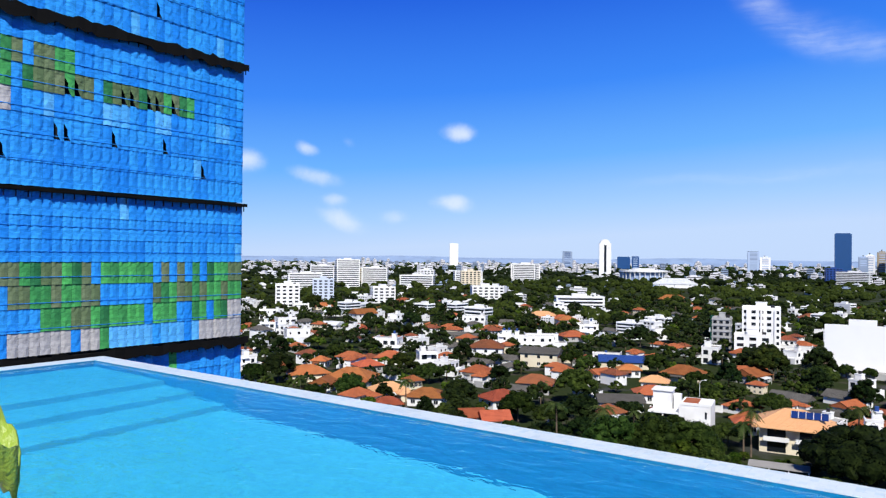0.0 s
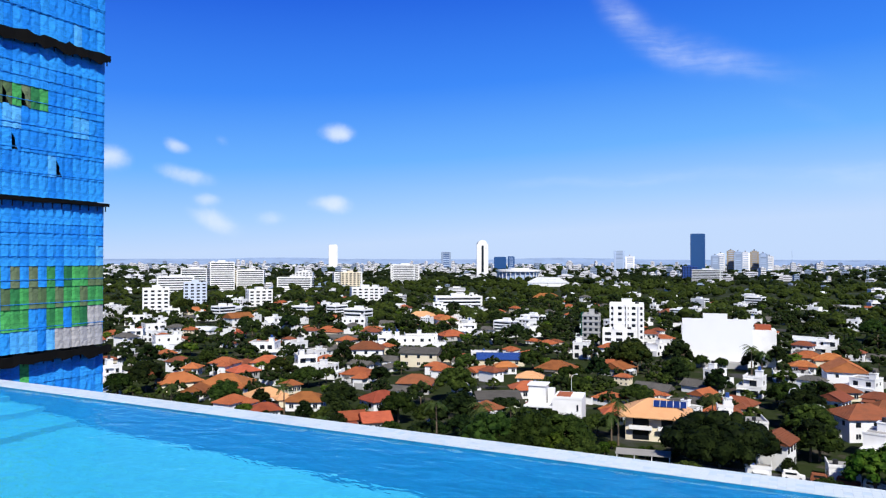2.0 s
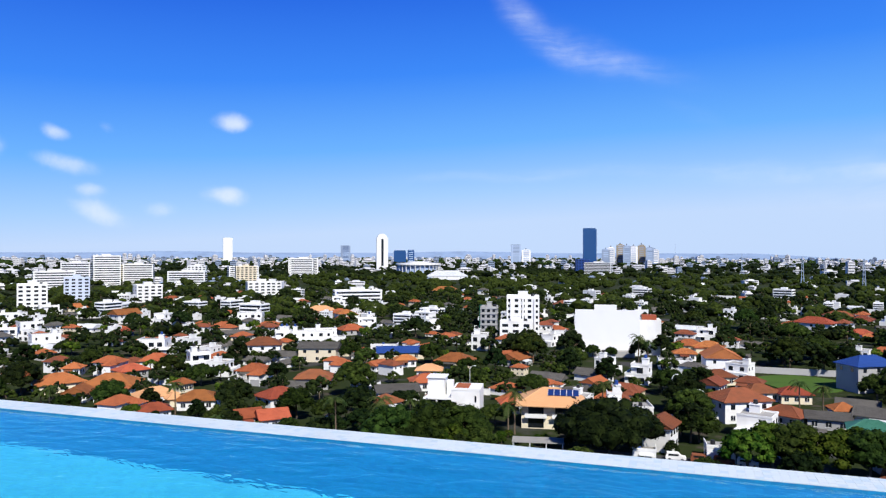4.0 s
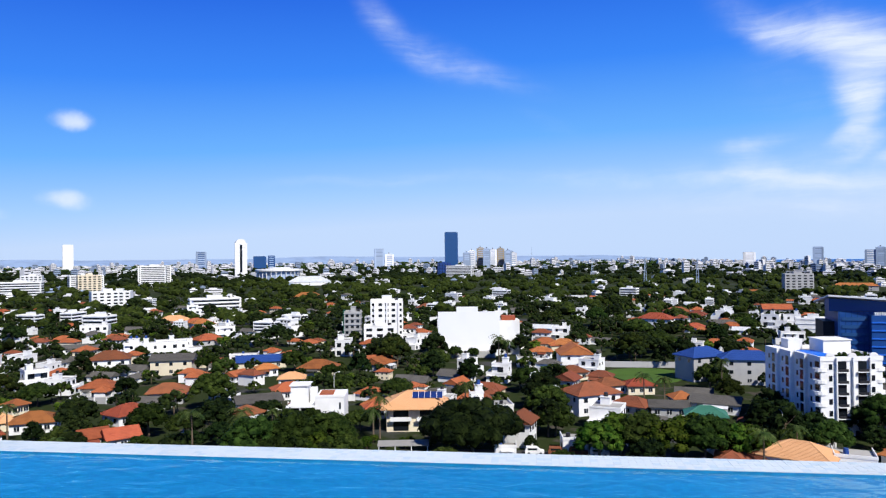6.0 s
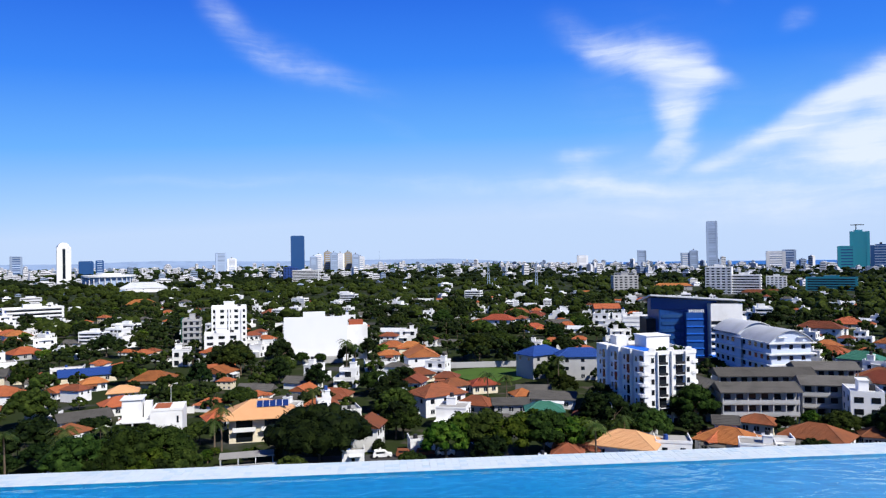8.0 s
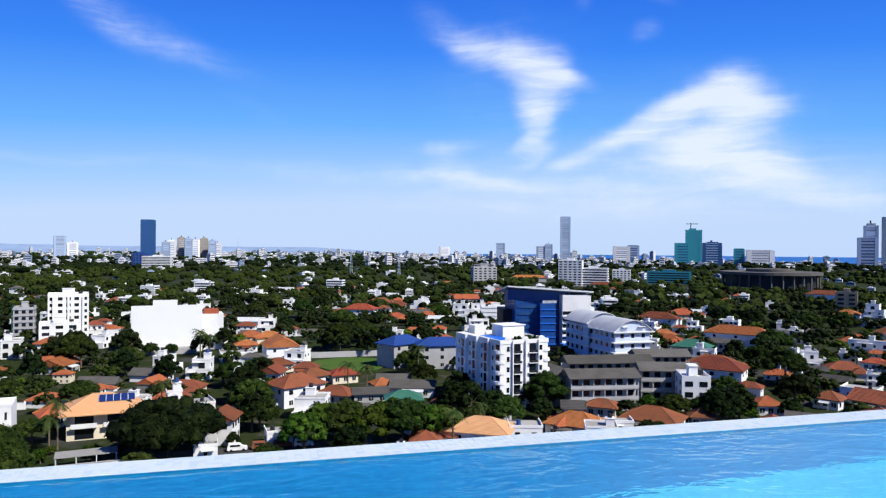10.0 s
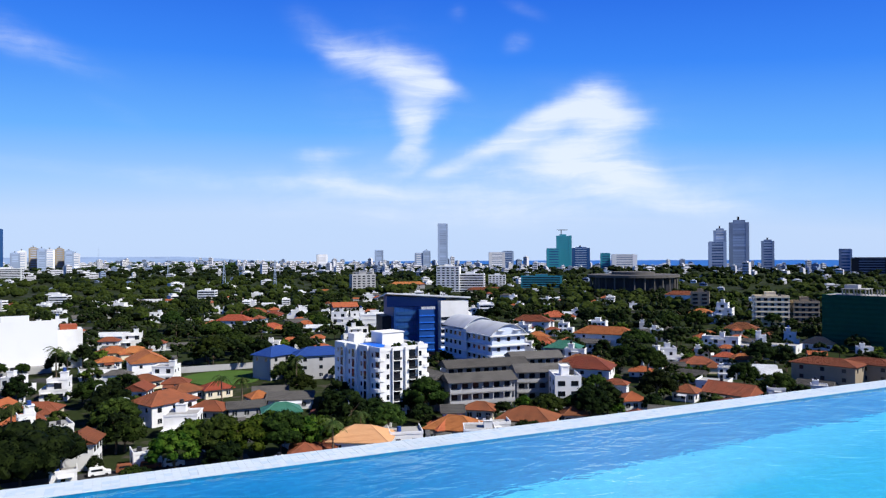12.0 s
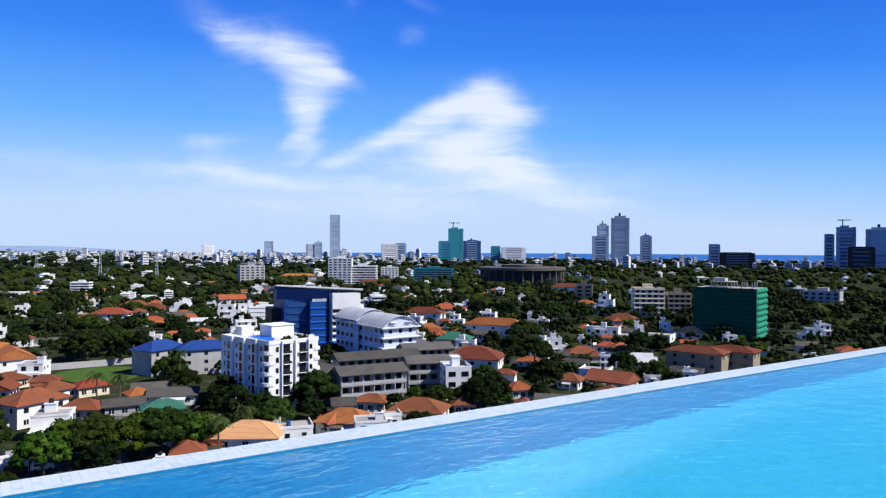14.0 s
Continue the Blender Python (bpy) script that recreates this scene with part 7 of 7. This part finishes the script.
def leafy_plant():
    """Broad-leaved plant in a pot on the deck; one yellow-green leaf leans over the water."""
    plant = thing("potted_plant", "broad-leaved plant with a yellow-green curled leaf in a pot", "plant")
    px, py, pz = -1.60, 0.32, WATER + 0.06
    plant.matrix_basis = pose(px, py, pz)
    bm = bmesh.new()
    bmesh.ops.create_cone(bm, cap_ends=True, segments=24, radius1=0.2, radius2=0.28, depth=0.5, matrix=Matrix.Translation((0, 0, 0.25)))
    part("pot", bm, "grey_wall", plant)
    for a, lean, length, reach in ((30, 0.40, 1.10, 0.32), (170, 0.5, 0.8, 0.6), (250, 0.45, 0.85, 0.6), (285, 0.5, 0.7, 0.6), (215, 0.3, 0.9, 0.6)):
        out = bearing(a)
        side = Vector((out.y, -out.x, 0))
        bm = bmesh.new()
        tube(bm, [(0, 0, 0.45), out * lean * 0.4 + Vector((0, 0, 0.45 + length * 0.55))], [0.018, 0.011], 6)
        part("stem", bm, "leaf_palm", plant)
        bm = bmesh.new()
        rows = []
        start = out * lean * 0.4 + Vector((0, 0, 0.45 + length * 0.55))
        for i in range(19):
            s = i / 18
            c = start + out * (0.15 + lean) * s * reach + Vector((0, 0, 0.48 * reach * length * (s - 1.5 * s * s)))
            wide = (0.07 + 0.13 * reach) * math.sin(math.pi * min(0.98, 0.08 + 0.9 * s)) ** 0.7
            rows.append([bm.verts.new(c + side * wide * u + Vector((0, 0, 0.10 * u * u + 0.012 * math.sin(i * 1.9 + u * 5)))) for u in (-1, -0.66, -0.33, 0, 0.33, 0.66, 1)])
        for r0, r1 in zip(rows, rows[1:]):
            for i in range(6):
                bm.faces.new((r0[i], r0[i + 1], r1[i + 1], r1[i]))
        for f in bm.faces:
            f.smooth = True
        leaf = part("leaf", bm, "leaf_plant", plant)
        th = leaf.modifiers.new("thick", "SOLIDIFY")
        th.thickness = 0.004
    return plant


M["leaf_plant"] = material("yellow_green_leaf", (0.30, 0.40, 0.045), 0.4, dirt=0.5, scale=6, second=(0.06, 0.17, 0.02), bump=0.3)
rim_tiles()
leafy_plant()
